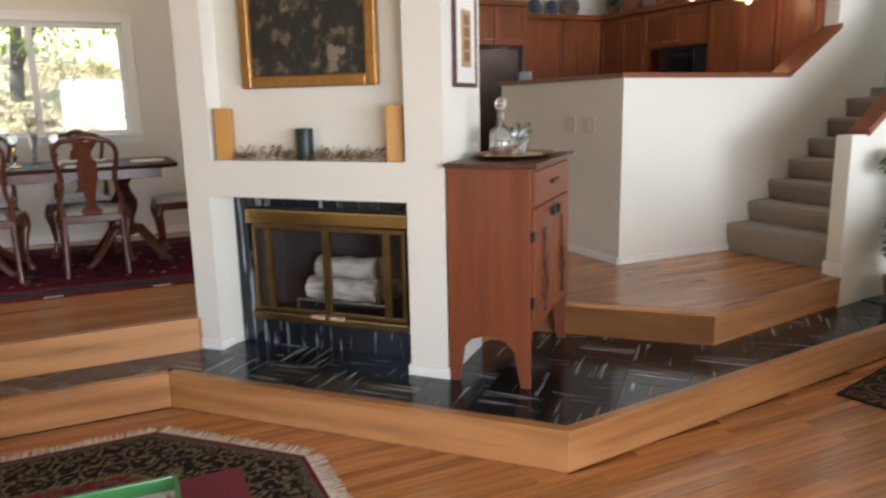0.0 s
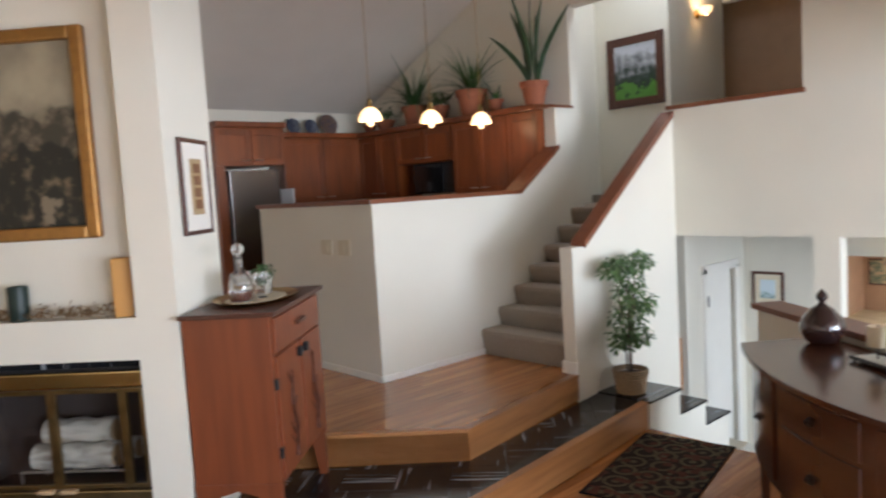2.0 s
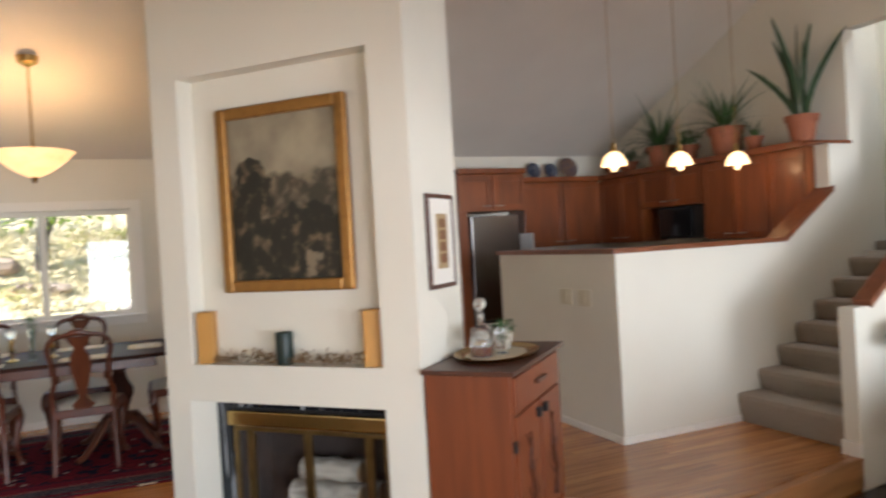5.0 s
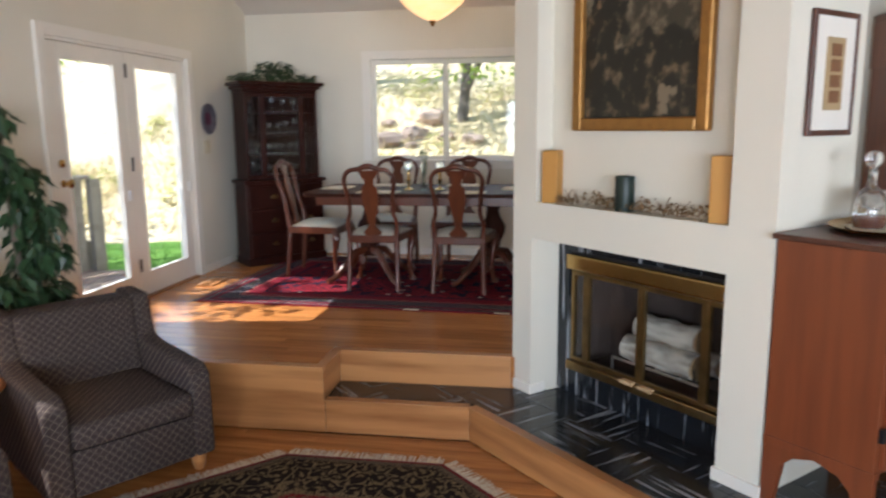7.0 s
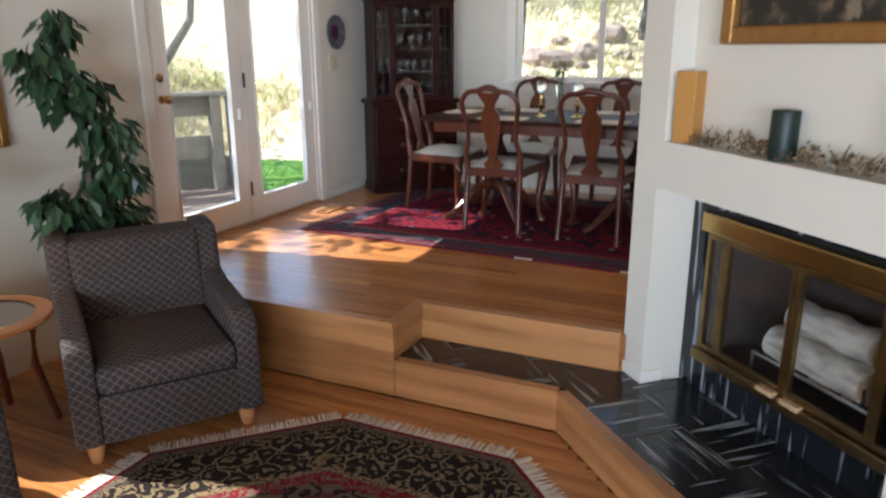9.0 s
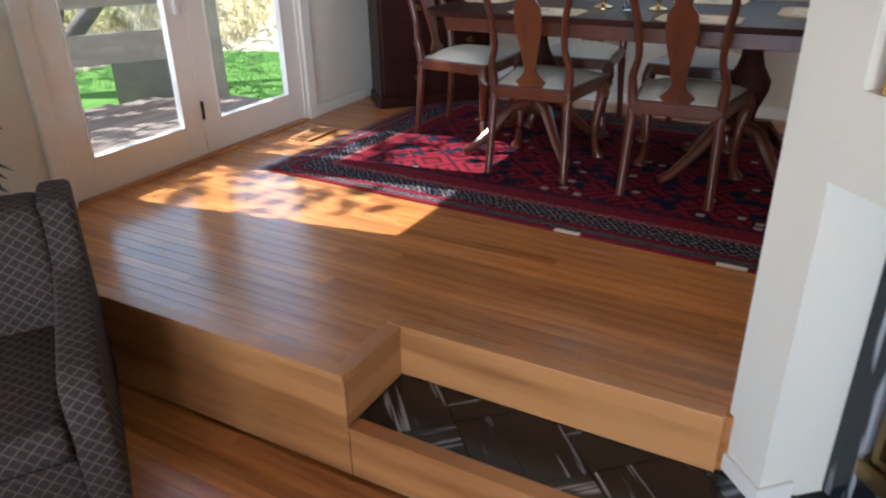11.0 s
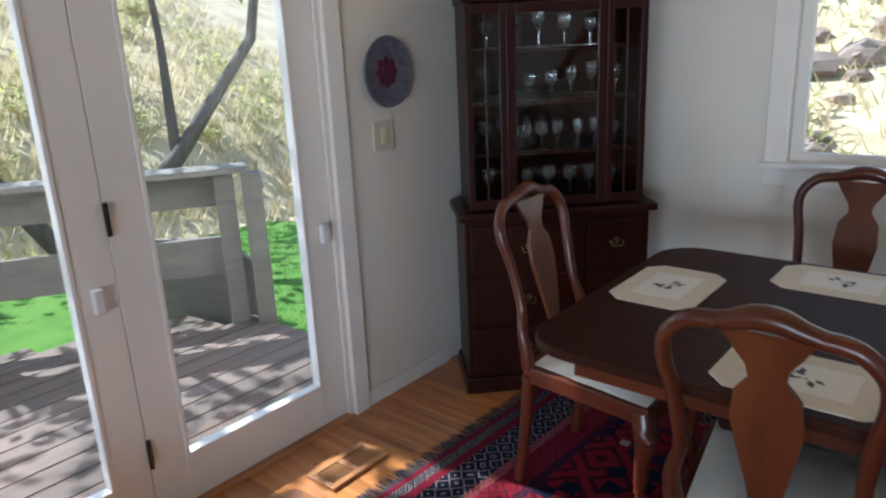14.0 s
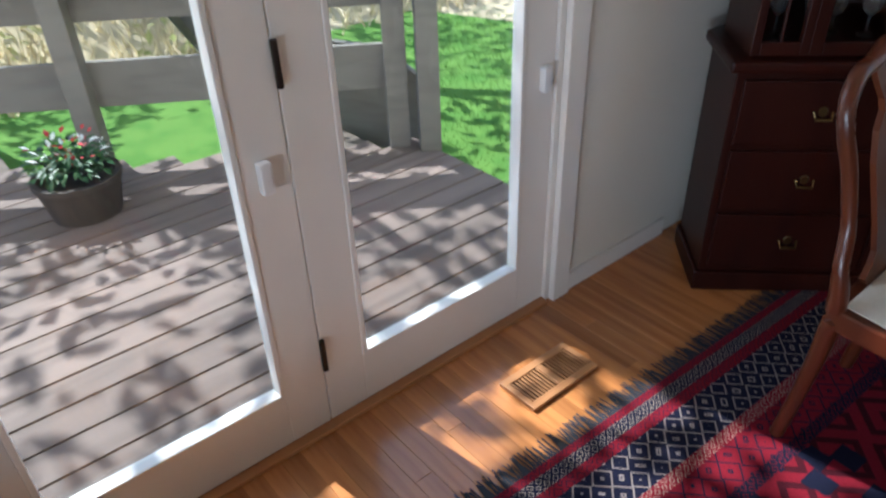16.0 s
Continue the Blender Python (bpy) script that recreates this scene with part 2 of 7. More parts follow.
def glass(name, color=(1, 1, 1), rough=0.0):
    m = bpy.data.materials.new(name)
    m.use_nodes = True
    t = m.node_tree
    t.nodes.remove(t.nodes["Principled BSDF"])
    g = t.nodes.new("ShaderNodeBsdfGlossy")
    g.inputs["Roughness"].default_value = 0.02
    c = t.nodes.new("ShaderNodeBsdfTransparent")
    c.inputs["Color"].default_value = (*color, 1)
    lw = t.nodes.new("ShaderNodeLayerWeight")
    lw.inputs["Blend"].default_value = 0.5
    pw = t.nodes.new("ShaderNodeMath")
    pw.operation = "POWER"
    pw.inputs[1].default_value = 4.0
    t.links.new(lw.outputs["Facing"], pw.inputs[0])
    f = t.nodes.new("ShaderNodeMapRange")
    f.inputs["To Min"].default_value, f.inputs["To Max"].default_value = 0.03, 0.6
    t.links.new(pw.outputs[0], f.inputs["Value"])
    mx = t.nodes.new("ShaderNodeMixShader")
    t.links.new(f.outputs[0], mx.inputs[0])
    t.links.new(c.outputs[0], mx.inputs[1])
    t.links.new(g.outputs[0], mx.inputs[2])
    t.links.new(mx.outputs[0], t.nodes["Material Output"].inputs[0])
    return m


GLASS = glass("window_glass", (0.96, 0.98, 0.97))
SMOKE_GLASS = glass("fire_glass", (0.90, 0.91, 0.92))
CRYSTAL = material("crystal", (0.90, 0.92, 0.92), 0.04, trans=0.96, coat=0.2)
AMBER = material("amber_liquid", (0.25, 0.05, 0.015), 0.1, trans=0.4)


def let_light_through(m, color, share):
    """Thin leaves: part of the light passes through them."""
    t = m.node_tree
    out = t.nodes["Material Output"]
    src = out.inputs["Surface"].links[0].from_socket
    tr = t.nodes.new("ShaderNodeBsdfTranslucent")
    tr.inputs["Color"].default_value = (*color, 1)
    mx = t.nodes.new("ShaderNodeMixShader")
    mx.inputs[0].default_value = share
    t.links.new(src, mx.inputs[1])
    t.links.new(tr.outputs[0], mx.inputs[2])
    t.links.new(mx.outputs[0], out.inputs["Surface"])
    return m


TREE_LEAF = let_light_through(material("tree_leaf", (0.15, 0.25, 0.04), 0.6, grain=0.5, grain_scale=(3, 3, 3), dark=(0.08, 0.15, 0.025), per_piece=0.35), (0.34, 0.48, 0.07), 0.5)
BRUSH = let_light_through(material("dry_brush", (0.44, 0.39, 0.21), 0.9, grain=0.8, grain_scale=(1.2, 1.2, 1.2), dark=(0.20, 0.23, 0.09), per_piece=0.5), (0.50, 0.52, 0.20), 0.5)
STRAW = let_light_through(material("straw", (0.62, 0.52, 0.31), 0.9, grain=0.6, grain_scale=(2, 2, 2), dark=(0.34, 0.27, 0.13), per_piece=0.4), (0.68, 0.59, 0.38), 0.5)


def slate_material(name, size):
    """Black slate with white streaks along each tile's own length."""
    m = material(name, (0.011, 0.0125, 0.016), 0.17, per_piece=0.3, coat=0.08, spec=0.4)
    t = m.node_tree
    b = t.nodes["Principled BSDF"]
    src = b.inputs["Base Color"].links[0].from_socket
    tc = t.nodes.new("ShaderNodeTexCoord")
    oi = t.nodes.new("ShaderNodeObjectInfo")
    mp = t.nodes.new("ShaderNodeMapping")
    mp.inputs["Scale"].default_value = size
    t.links.new(tc.outputs["Object"], mp.inputs["Vector"])
    sc = t.nodes.new("ShaderNodeMath")
    sc.operation = "MULTIPLY"
    sc.inputs[1].default_value = 57.0
    t.links.new(oi.outputs["Random"], sc.inputs[0])
    n = t.nodes.new("ShaderNodeTexNoise")
    n.noise_dimensions = "4D"
    n.inputs["Scale"].default_value, n.inputs["Detail"].default_value = 1.0, 3
    t.links.new(mp.outputs[0], n.inputs["Vector"])
    t.links.new(sc.outputs[0], n.inputs["W"])
    r = t.nodes.new("ShaderNodeMapRange")
    r.inputs["From Min"].default_value, r.inputs["From Max"].default_value = 0.57, 0.66
    t.links.new(n.outputs["Fac"], r.inputs["Value"])
    mix = t.nodes.new("ShaderNodeMix")
    mix.data_type = "RGBA"
    mix.inputs["B"].default_value = (0.30, 0.31, 0.33, 1)
    t.links.new(r.outputs[0], mix.inputs["Factor"])
    t.links.new(src, mix.inputs["A"])
    t.links.new(mix.outputs["Result"], b.inputs["Base Color"])
    return m


SLATE = slate_material("slate_tile", (2.2, 38, 1))
SLATE_FACE = slate_material("slate_face", (34, 1, 2.6))

# ---------------- building helpers ----------------


def box(bm, x0, y0, z0, x1, y1, z1, m=None):
    vs = [bm.verts.new((x, y, z)) for z in (z0, z1) for x, y in ((x0, y0), (x1, y0), (x1, y1), (x0, y1))]
    if m is not None:
        for v in vs:
            v.co = m @ v.co
    for q in ((3, 2, 1, 0), (4, 5, 6, 7), (0, 1, 5, 4), (1, 2, 6, 5), (2, 3, 7, 6), (3, 0, 4, 7)):
        bm.faces.new([vs[i] for i in q])
    return vs


def prism(bm, poly, z0, z1, m=None):
    """An upright block over a plan polygon (counter-clockwise)."""
    lo = [bm.verts.new((x, y, z0)) for x, y in poly]
    hi = [bm.verts.new((x, y, z1)) for x, y in poly]
    bm.faces.new(lo[::-1])
    bm.faces.new(hi)
    n = len(poly)
    for i in range(n):
        j = (i + 1) % n
        bm.faces.new((lo[i], lo[j], hi[j], hi[i]))
    if m is not None:
        for v in lo + hi:
            v.co = m @ v.co


def extrude_xz(bm, poly, y0, y1, m=None):
    """A block over a polygon in x and z, from y0 to y1."""
    a = [bm.verts.new((x, y0, z)) for x, z in poly]
    b = [bm.verts.new((x, y1, z)) for x, z in poly]
    bm.faces.new(a)
    bm.faces.new(b[::-1])
    n = len(poly)
    for i in range(n):
        j = (i + 1) % n
        bm.faces.new((a[j], a[i], b[i], b[j]))
    if m is not None:
        for v in a + b:
            v.co = m @ v.co


def lathe(bm, profile, seg=20, m=None, close=True):
    """A turned body from (radius, height) pairs."""
    rings = []
    for r, z in profile:
        rings.append([bm.verts.new((r * math.cos(2 * math.pi * i / seg), r * math.sin(2 * math.pi * i / seg), z)) for i in range(seg)])
    for a, b in zip(rings, rings[1:]):
        for i in range(seg):
            j = (i + 1) % seg
            bm.faces.new((a[i], a[j], b[j], b[i]))
    if close:
        bm.faces.new(rings[0][::-1])
        bm.faces.new(rings[-1])
    if m is not None:
        for r in rings:
            for v in r:
                v.co = m @ v.co


def tube(bm, pts, radii, seg=8, flat=1.0, m=None):
    """A limb along points, with a radius at each; flat squeezes it sideways."""
    rings = []
    pts = [Vector(p) for p in pts]
    if not hasattr(radii, "__len__"):
        radii = [radii] * len(pts)
    for i, p in enumerate(pts):
        d = (pts[min(i + 1, len(pts) - 1)] - pts[max(i - 1, 0)]).normalized()
        s = d.cross(Vector((0, 0, 1)))
        s = s.normalized() if s.length > 1e-3 else Vector((1, 0, 0))
        u = s.cross(d).normalized()
        rings.append([bm.verts.new(p + radii[i] * (math.cos(a) * s * flat + math.sin(a) * u)) for a in (2 * math.pi * k / seg for k in range(seg))])
    for a, b in zip(rings, rings[1:]):
        for i in range(seg):
            j = (i + 1) % seg
            bm.faces.new((a[i], a[j], b[j], b[i]))
    bm.faces.new(rings[0][::-1])
    bm.faces.new(rings[-1])
    if m is not None:
        for r in rings:
            for v in r:
                v.co = m @ v.co


def finish(bm, bevel=0.0, segs=2, smooth=None):
    bmesh.ops.recalc_face_normals(bm, faces=bm.faces[:])
    if bevel:
        es = [e for e in bm.edges if len(e.link_faces) == 2 and e.calc_face_angle(0) > 0.5]
        bmesh.ops.bevel(bm, geom=es, offset=bevel, segments=segs, profile=0.6, affect="EDGES", clamp_overlap=True)
    return bm


def part(name, bm, mat, parent=None, label="", bevel=0.0, smooth=False, segs=2):
    """Links a bmesh as one mesh object, under a thing where one is given."""
    finish(bm, bevel, segs)
    me = bpy.data.meshes.new(name)
    bm.to_mesh(me)
    bm.free()
    me.materials.append(mat)
    if smooth:
        me.shade_smooth()
        me.set_sharp_from_angle(angle=radians(40))
    ob = new(name, me)
    if parent is not None:
        ob.parent = parent
    if label:
        ob["label"] = label
    return ob


def thing(name, label, category, m=None, group="", kind=""):
    ob = new(name)
    ob.empty_display_size = 0.1
    if m is not None:
        ob.matrix_basis = m
    return tagged(ob, label, category, group, kind)


def B():
    return bmesh.new()


def box_part(name, x0, y0, z0, x1, y1, z1, mat, parent=None, label="", bevel=0.003):
    bm = B()
    box(bm, x0, y0, z0, x1, y1, z1)
    return part(name, bm, mat, parent, label, bevel)


def structure(ob, label, category):
    return tagged(ob, label, category, kind="structure")


# ---------------- the shell ----------------
S, D = 0.187, 0.375            # hearth level, dining and kitchen level
XW, YN, XE = 3.97, 10.99, 12.244   # door wall, window wall, tall wall
YS, XF = -1.5, 11.03
FA, FB = Vector((6.894, 7.852)), Vector((7.946, 6.720))   # fireplace front corners
FD = (FB - FA).normalized()
FN = Vector((-FD.y, FD.x))       # towards its back
HL, HR = (6.684, 7.492), (8.132, 5.947)
KC = (9.47, 6.45)
KC0 = (8.66, 7.24)

# floors: bodies under the boards
bm = B()
prism(bm, [(XW, YS), (XF, YS), (XF, 6.3), (8.6, 6.3), (6.4, 7.81), (XW, 7.81)], -0.12, -0.012)
floor = structure(part("floor", bm, OAK), "glossy honey oak strip floor of the sunken living room", "floor")
bm = B()
prism(bm, [(XW, 7.51), (5.85, 7.51), (5.85, 7.83), (6.90, 7.83), (7.30, 8.24), (8.36, 7.12), KC0, KC, (10.8, 6.66), (12.3, 6.66), (12.3, YN), (XW, YN)], -0.1, D - 0.012)
floor_up = structure(part("floor_dining", bm, OAK), "raised honey oak strip floor of dining room and kitchen", "floor")
# slate level
bm = B()
prism(bm, [(5.872, 7.81), (5.872, 7.512), (6.69, 7.512), (8.14, 5.965), (11.33, 6.28), (11.33, 6.66), (9.5, 6.5), (8.7, 7.3), (7.9, 8.1), (7.0, 7.9)], -0.1, S - 0.008)
hearth = structure(part("floor_hearth", bm, SLATE_JOINT), "black slate tiled hearth step with white streaks", "hearth")


def riser(name, a, b, z0, z1, t=0.02, drop=0.0):
    """An oak face board between two plan points, with a thin nosing on top; its outer face is on the line."""
    a, b = Vector(a), Vector(b)
    z1 -= drop
    d = (b - a).normalized()
    n = Vector((-d.y, d.x))
    bm = B()
    prism(bm, [a, b, b + n * t, a + n * t], z0, z1 - 0.018)
    prism(bm, [a - n * 0.006, b - n * 0.006, b + n * 0.05, a + n * 0.05], z1 - 0.018, z1 + 0.004)
    return structure(part(name, bm, OAK_RISER, bevel=0.003), "pale oak step riser board with a rounded edge", "step riser")


riser("step_riser_1", (XW, 7.49), (5.878, 7.49), 0.0, D)
riser("step_riser_2", (5.878, 7.511), (5.878, 7.80), S, D, drop=0.002)
riser("step_riser_3", (5.83, 7.805), (6.885, 7.805), S, D)
riser("step_riser_4", (5.882, 7.492), HL, 0.0, S)
riser("step_riser_5", HL, HR, 0.0, S, drop=-0.002)
riser("step_riser_6", HR, (11.03, 6.235), 0.0, S)
riser("step_riser_7", KC0, KC, S, D)
riser("step_riser_8", KC, (10.80, 6.652), S, D, drop=0.002)


def wall(name, label, boxes, mat=PAINT):
    bm = B()
    for b in boxes:
        box(bm, *b)
    return structure(part(name, bm, mat), label, "wall")


DY0, DY1, DZ1 = 8.00, 9.735, 2.265       # door opening
WX0, WX1, WZ0, WZ1 = 5.27, 6.77, 1.335, 2.33   # window opening
T = 0.14
wall("wall_west", "warm white painted wall with french doors", [(XW - T, YS, -0.1, XW, 4.55, 5.2), (XW - T, 6.30, -0.1, XW, DY0, 5.2), (XW - T, 4.55, -0.1, XW, 6.30, 0.5), (XW - T, 4.55, 2.2, XW, 6.30, 5.2), (XW - T, DY1, -0.1, XW, YN, 5.2), (XW - T, DY0, DZ1, XW, DY1, 5.2), (XW - T, DY0, -0.1, XW, DY1, D - 0.012)])
wall("wall_north", "warm white painted wall with a wide window", [(XW - T, YN, -0.1, WX0, YN + T, 5.2), (WX1, YN, -0.1, 14.9, YN + T, 5.2), (WX0, YN, WZ1, WX1, YN + T, 5.2), (WX0, YN, -0.1, WX1, YN + T, WZ0)])
wall("wall_south", "white painted wall with a wide opening", [(XW - T, YS - T, -0.1, 4.3, YS, 5.2), (8.9, YS - T, -0.1, 9.45, YS, 5.2), (11.95, YS - T, -0.1, 14.9, YS, 5.2), (4.3, YS - T, 2.5, 8.9, YS, 5.2), (4.3, YS - T, -0.1, 8.9, YS, 0.6), (9.45, YS - T, 2.5, 11.95, YS, 5.2), (9.45, YS - T, -0.1, 11.95, YS, 0.6)])
OZ0, OZ1, OY0, OY1 = 2.33, 3.42, 5.603, 7.69   # upper opening
LZ = 1.264
# tall wall with the stairwell opening and the openings down to the entry hall
wall("wall_east", "tall warm white wall with an upstairs opening", [
    (XE, YS, LZ, XE + T, OY0, 5.2), (XE, OY0, LZ, XE + T, 6.655, OZ0), (XE, OY0, OZ1, XE + T, 6.25, 5.2), (XE, 6.25, OZ1, XE + T, 7.09, 3.85), (XE, 7.09, OZ1, XE + T, 7.70, 5.2),
    (XE, 7.70, -0.1, XE + T, YN, 5.2), (XE, 6.25, 4.62, XE + T, 7.09, 5.2), (XE, 5.365, -1.2, XE + T, 5.545, LZ)])
# vaulted ceilings
bm = B()
zc = lambda y: 2.80 + 0.465 * (YN - y)
a = [(YN + T, zc(YN + T)), (6.0, zc(6.0)), (6.0, zc(6.0) + 0.15), (YN + T, zc(YN + T) + 0.15)]
zs = lambda y: 3.545 + 0.527 * (y - 5.514)
b_ = [(6.0, zs(6.0)), (3.2, zs(3.2)), (YS - T, 2.33), (YS - T, 2.48), (3.2, zs(3.2) + 0.15), (6.0, zs(6.0) + 0.15)]
for poly in (a, b_):
    lo = [bm.verts.new((XW - T, y, z)) for y, z in poly]
    hi = [bm.verts.new((15.0, y, z)) for y, z in poly]
    bm.faces.new(lo)
    bm.faces.new(hi[::-1])
    for i in range(len(poly)):
        j = (i + 1) % len(poly)
        bm.faces.new((lo[j], lo[i], hi[i], hi[j]))
box(bm, XW - T, 6.0, zs(6.0), 15.0, 6.05, zc(6.0) + 0.1)
ceiling = structure(part("ceiling", bm, CEILING), "sloping textured off-white vaulted ceiling", "ceiling")

# fireplace mass
FM = Matrix(((FD.x, FN.x, 0, FA.x), (FD.y, FN.y, 0, FA.y), (0, 0, 1, 0), (0, 0, 0, 1)))   # s along the front, u into the mass
FW = 1.545
bm = B()
HI = 4.9
fs0, fs1, fz1 = 0.155, 1.345, 1.075     # fire opening
ns0, ns1, nz0, nz1 = 0.185, 1.345, 1.272, 2.80   # picture niche
nd, fd = 0.11, 0.20
box(bm, 0, 0, S - 0.02, fs0, 0.54, HI, FM)
box(bm, fs1, 0, S - 0.02, FW, 0.54, HI, FM)
box(bm, fs0, 0, fz1, fs1, 0.54, nz0, FM)
box(bm, fs0, 0, nz0, ns0, 0.54, nz1, FM)
box(bm, ns0, nd, nz0, fs1, 0.54, nz1, FM)
box(bm, fs0, 0, nz1, fs1, 0.54, HI, FM)
fireplace_wall = structure(part("wall_fireplace", bm, PAINT), "freestanding white fireplace mass with a picture niche", "wall")
bm = B()
for s0, s1 in ((-0.012, fs0 + 0.012), (fs1 - 0.012, FW + 0.012)):
    box(bm, s0, -0.012, S, s1, 0.1, S + 0.055, FM)
structure(part("baseboard_1", bm, TRIM, bevel=0.004), "low white painted base trim round the fireplace legs", "baseboard")

# kitchen half wall, its stepped cap and the stair wall
HW = 7.68
bm = B()
CZ = 1.70
box(bm, 9.80, HW, D, 11.43, HW + 0.13, CZ)
extrude_xz(bm, [(11.43, D), (XE, D), (XE, 2.47), (11.97, 2.47), (11.97, 2.08), (11.43, CZ)], HW, HW + 0.13)
box(bm, 9.80, HW + 0.13, D, 9.93, 9.35, CZ)
structure(part("wall_kitchen", bm, PAINT), "white half wall between kitchen and stairs", "wall")
bm = B()
box(bm, 9.77, HW - 0.025, CZ, 11.44, HW + 0.16, CZ + 0.035)
box(bm, 9.77, HW + 0.16, CZ, 9.96, 9.37, CZ + 0.035)
extrude_xz(bm, [(11.43, CZ), (11.99, 2.085), (11.99, 2.13), (11.41, CZ + 0.035)], HW - 0.025, HW + 0.16)
box(bm, 11.86, HW - 0.01, 2.47, XE, HW + 0.15, 2.495)
structure(part("trim_1", bm, CHERRY_CAP, bevel=0.004), "reddish cherry wood cap on the half wall", "wall cap")
# stairs
NST, TR, RISE, Z1 = 7, 0.215, 0.157, 0.592   # going, rise, top of the first step
stairs = structure(thing("stairs", "grey-beige carpeted stairs between white walls", "stairs"), "grey-beige carpeted stairs between white walls", "stairs")
for i in range(NST):
    bm = B()
    x0 = 10.885 + i * TR
    zt = Z1 + i * RISE
    zb = D if i == 0 else zt - RISE
    extrude_xz(bm, [(x0, zb), (x0 - 0.028, zt - 0.04), (x0 - 0.022, zt - 0.008), (x0, zt), (x0 + TR + 0.01, zt), (x0 + TR + 0.01, zb)], 6.765, HW)
    part("step", bm, CARPET, stairs, bevel=0.006)
bm = B()
box(bm, 10.885 + NST * TR + 0.011, 6.766, 0.9, 13.37, 8.18, Z1 + (NST - 1) * RISE + 0.002)
part("landing", bm, CARPET, stairs, "carpeted landing where the stairs turn")
SW0, SW1 = 6.655, 6.765       # rail wall
bm = B()
extrude_xz(bm, [(10.79, -1.2), (XE, -1.2), (XE, 2.27), (10.95, 1.30), (10.79, 1.30)], SW0, SW1)
structure(part("wall_stair", bm, PAINT), "white stair side wall with a sloping top", "wall")
bm = B()
extrude_xz(bm, [(10.935, 1.289), (XE, 2.27), (XE, 2.32), (10.925, 1.335)], SW0 - 0.015, SW1 + 0.004)
structure(part("trim_2", bm, CHERRY_CAP, bevel=0.004), "sloping reddish wooden cap of the stair wall", "handrail")
box_part("baseboard_2", 10.775, SW0 - 0.012, D, 10.80, SW1 + 0.012, D + 0.09, TRIM)["kind"] = "structure"
# upstairs hall beyond the opening
wall("wall_upstairs", "white upstairs hall walls", [(13.37, 7.30, 1.5, 13.5, 9.2, 5.2), (12.37, 8.18, 0.0, 13.37, 8.30, 5.2), (13.5, 7.30, 1.5, 14.55, 7.42, 5.2), (13.37, 6.8, 0.3, 13.5, 7.69, 1.62), (12.38, 3.9, 1.5, 15.0, 4.0, 5.2), (14.55, 4.0, 3.66, 14.65, 7.3, 5.2)])
bm = B()
box(bm, 14.95, 3.9, 1.5, 15.05, 9.3, 5.2)
structure(part("wall_bedroom", bm, material("tan_paint", (0.36, 0.22, 0.13), 0.8, grain=0.2)), "tan painted wall of a room beyond the hall", "wall")
bm = B()
box(bm, 12.38, 3.9, LZ, 15.0, 6.8, 1.62)
box(bm, 13.2, 6.8, LZ, 15.0, 9.2, 1.62)
structure(part("floor_upstairs", bm, CARPET), "carpeted upstairs hall floor", "floor")
box_part("trim_3", XE - 0.03, OY0 - 0.02, OZ0, XE + T + 0.03, 6.70, OZ0 + 0.035, CHERRY_CAP)["kind"] = "structure"

# ---------------- entry hall below ----------------
ZH = -1.18
bm = B()
box(bm, XF, YS, ZH - 0.12, 15.4, 6.66, ZH)
structure(part("floor_entry", bm, SLATE_JOINT), "dark slate floor of the lower entry hall", "floor")
wall("wall_entry", "white entry hall walls", [(XE + T, 6.655, ZH, 12.72, 6.8, LZ), (12.72, 6.655, 0.875, 13.32, 6.8, LZ), (13.32, 6.655, ZH, 13.5, 6.8, LZ), (13.5, 5.9, ZH, 13.62, 6.8, LZ), (13.62, 6.3, ZH, 14.9, 6.42, LZ), (14.75, YS, ZH, 14.87, 4.38, LZ), (14.75, 5.0, ZH, 14.87, 5.66, LZ), (14.75, 6.2, ZH, 14.87, 6.3, LZ), (14.75, 4.38, 0.82, 14.87, 5.0, LZ), (14.75, 5.66, 0.84, 14.87, 6.2, LZ), (XF - 0.08, YS, ZH, XF, 6.22, -0.012)])
bm = B()
for b6 in ((16.2, 2.0, ZH, 16.3, 6.5, LZ), (14.87, 6.42, ZH, 16.3, 6.5, LZ), (14.87, 2.0, ZH, 16.3, 2.1, LZ), (14.87, 5.15, ZH, 16.2, 5.25, LZ)):
    box(bm, *b6)
structure(part("wall_far_rooms", bm, material("tan_paint", (0.36, 0.22, 0.13))), "tan painted walls of rooms off the entry", "wall")
bm = B()
box(bm, XE + T, YS, LZ, 16.3, 6.66, LZ + 0.05)
structure(part("ceiling_entry", bm, CEILING), "flat white ceiling of the entry hall", "ceiling")
# slate steps going down, with their stepped white side wall
bm = B()
extrude_xz(bm, [(11.03, ZH), (12.6, ZH), (12.6, -0.56), (12.22, -0.56), (12.22, -0.19 - 0.012), (11.84, -0.19 - 0.012), (11.84, -0.012), (11.45, -0.012), (11.45, S - 0.012), (11.03, S - 0.012)], 6.22, 6.655)
structure(part("wall_steps", bm, PAINT), "white stepped side wall under slate treads", "wall")


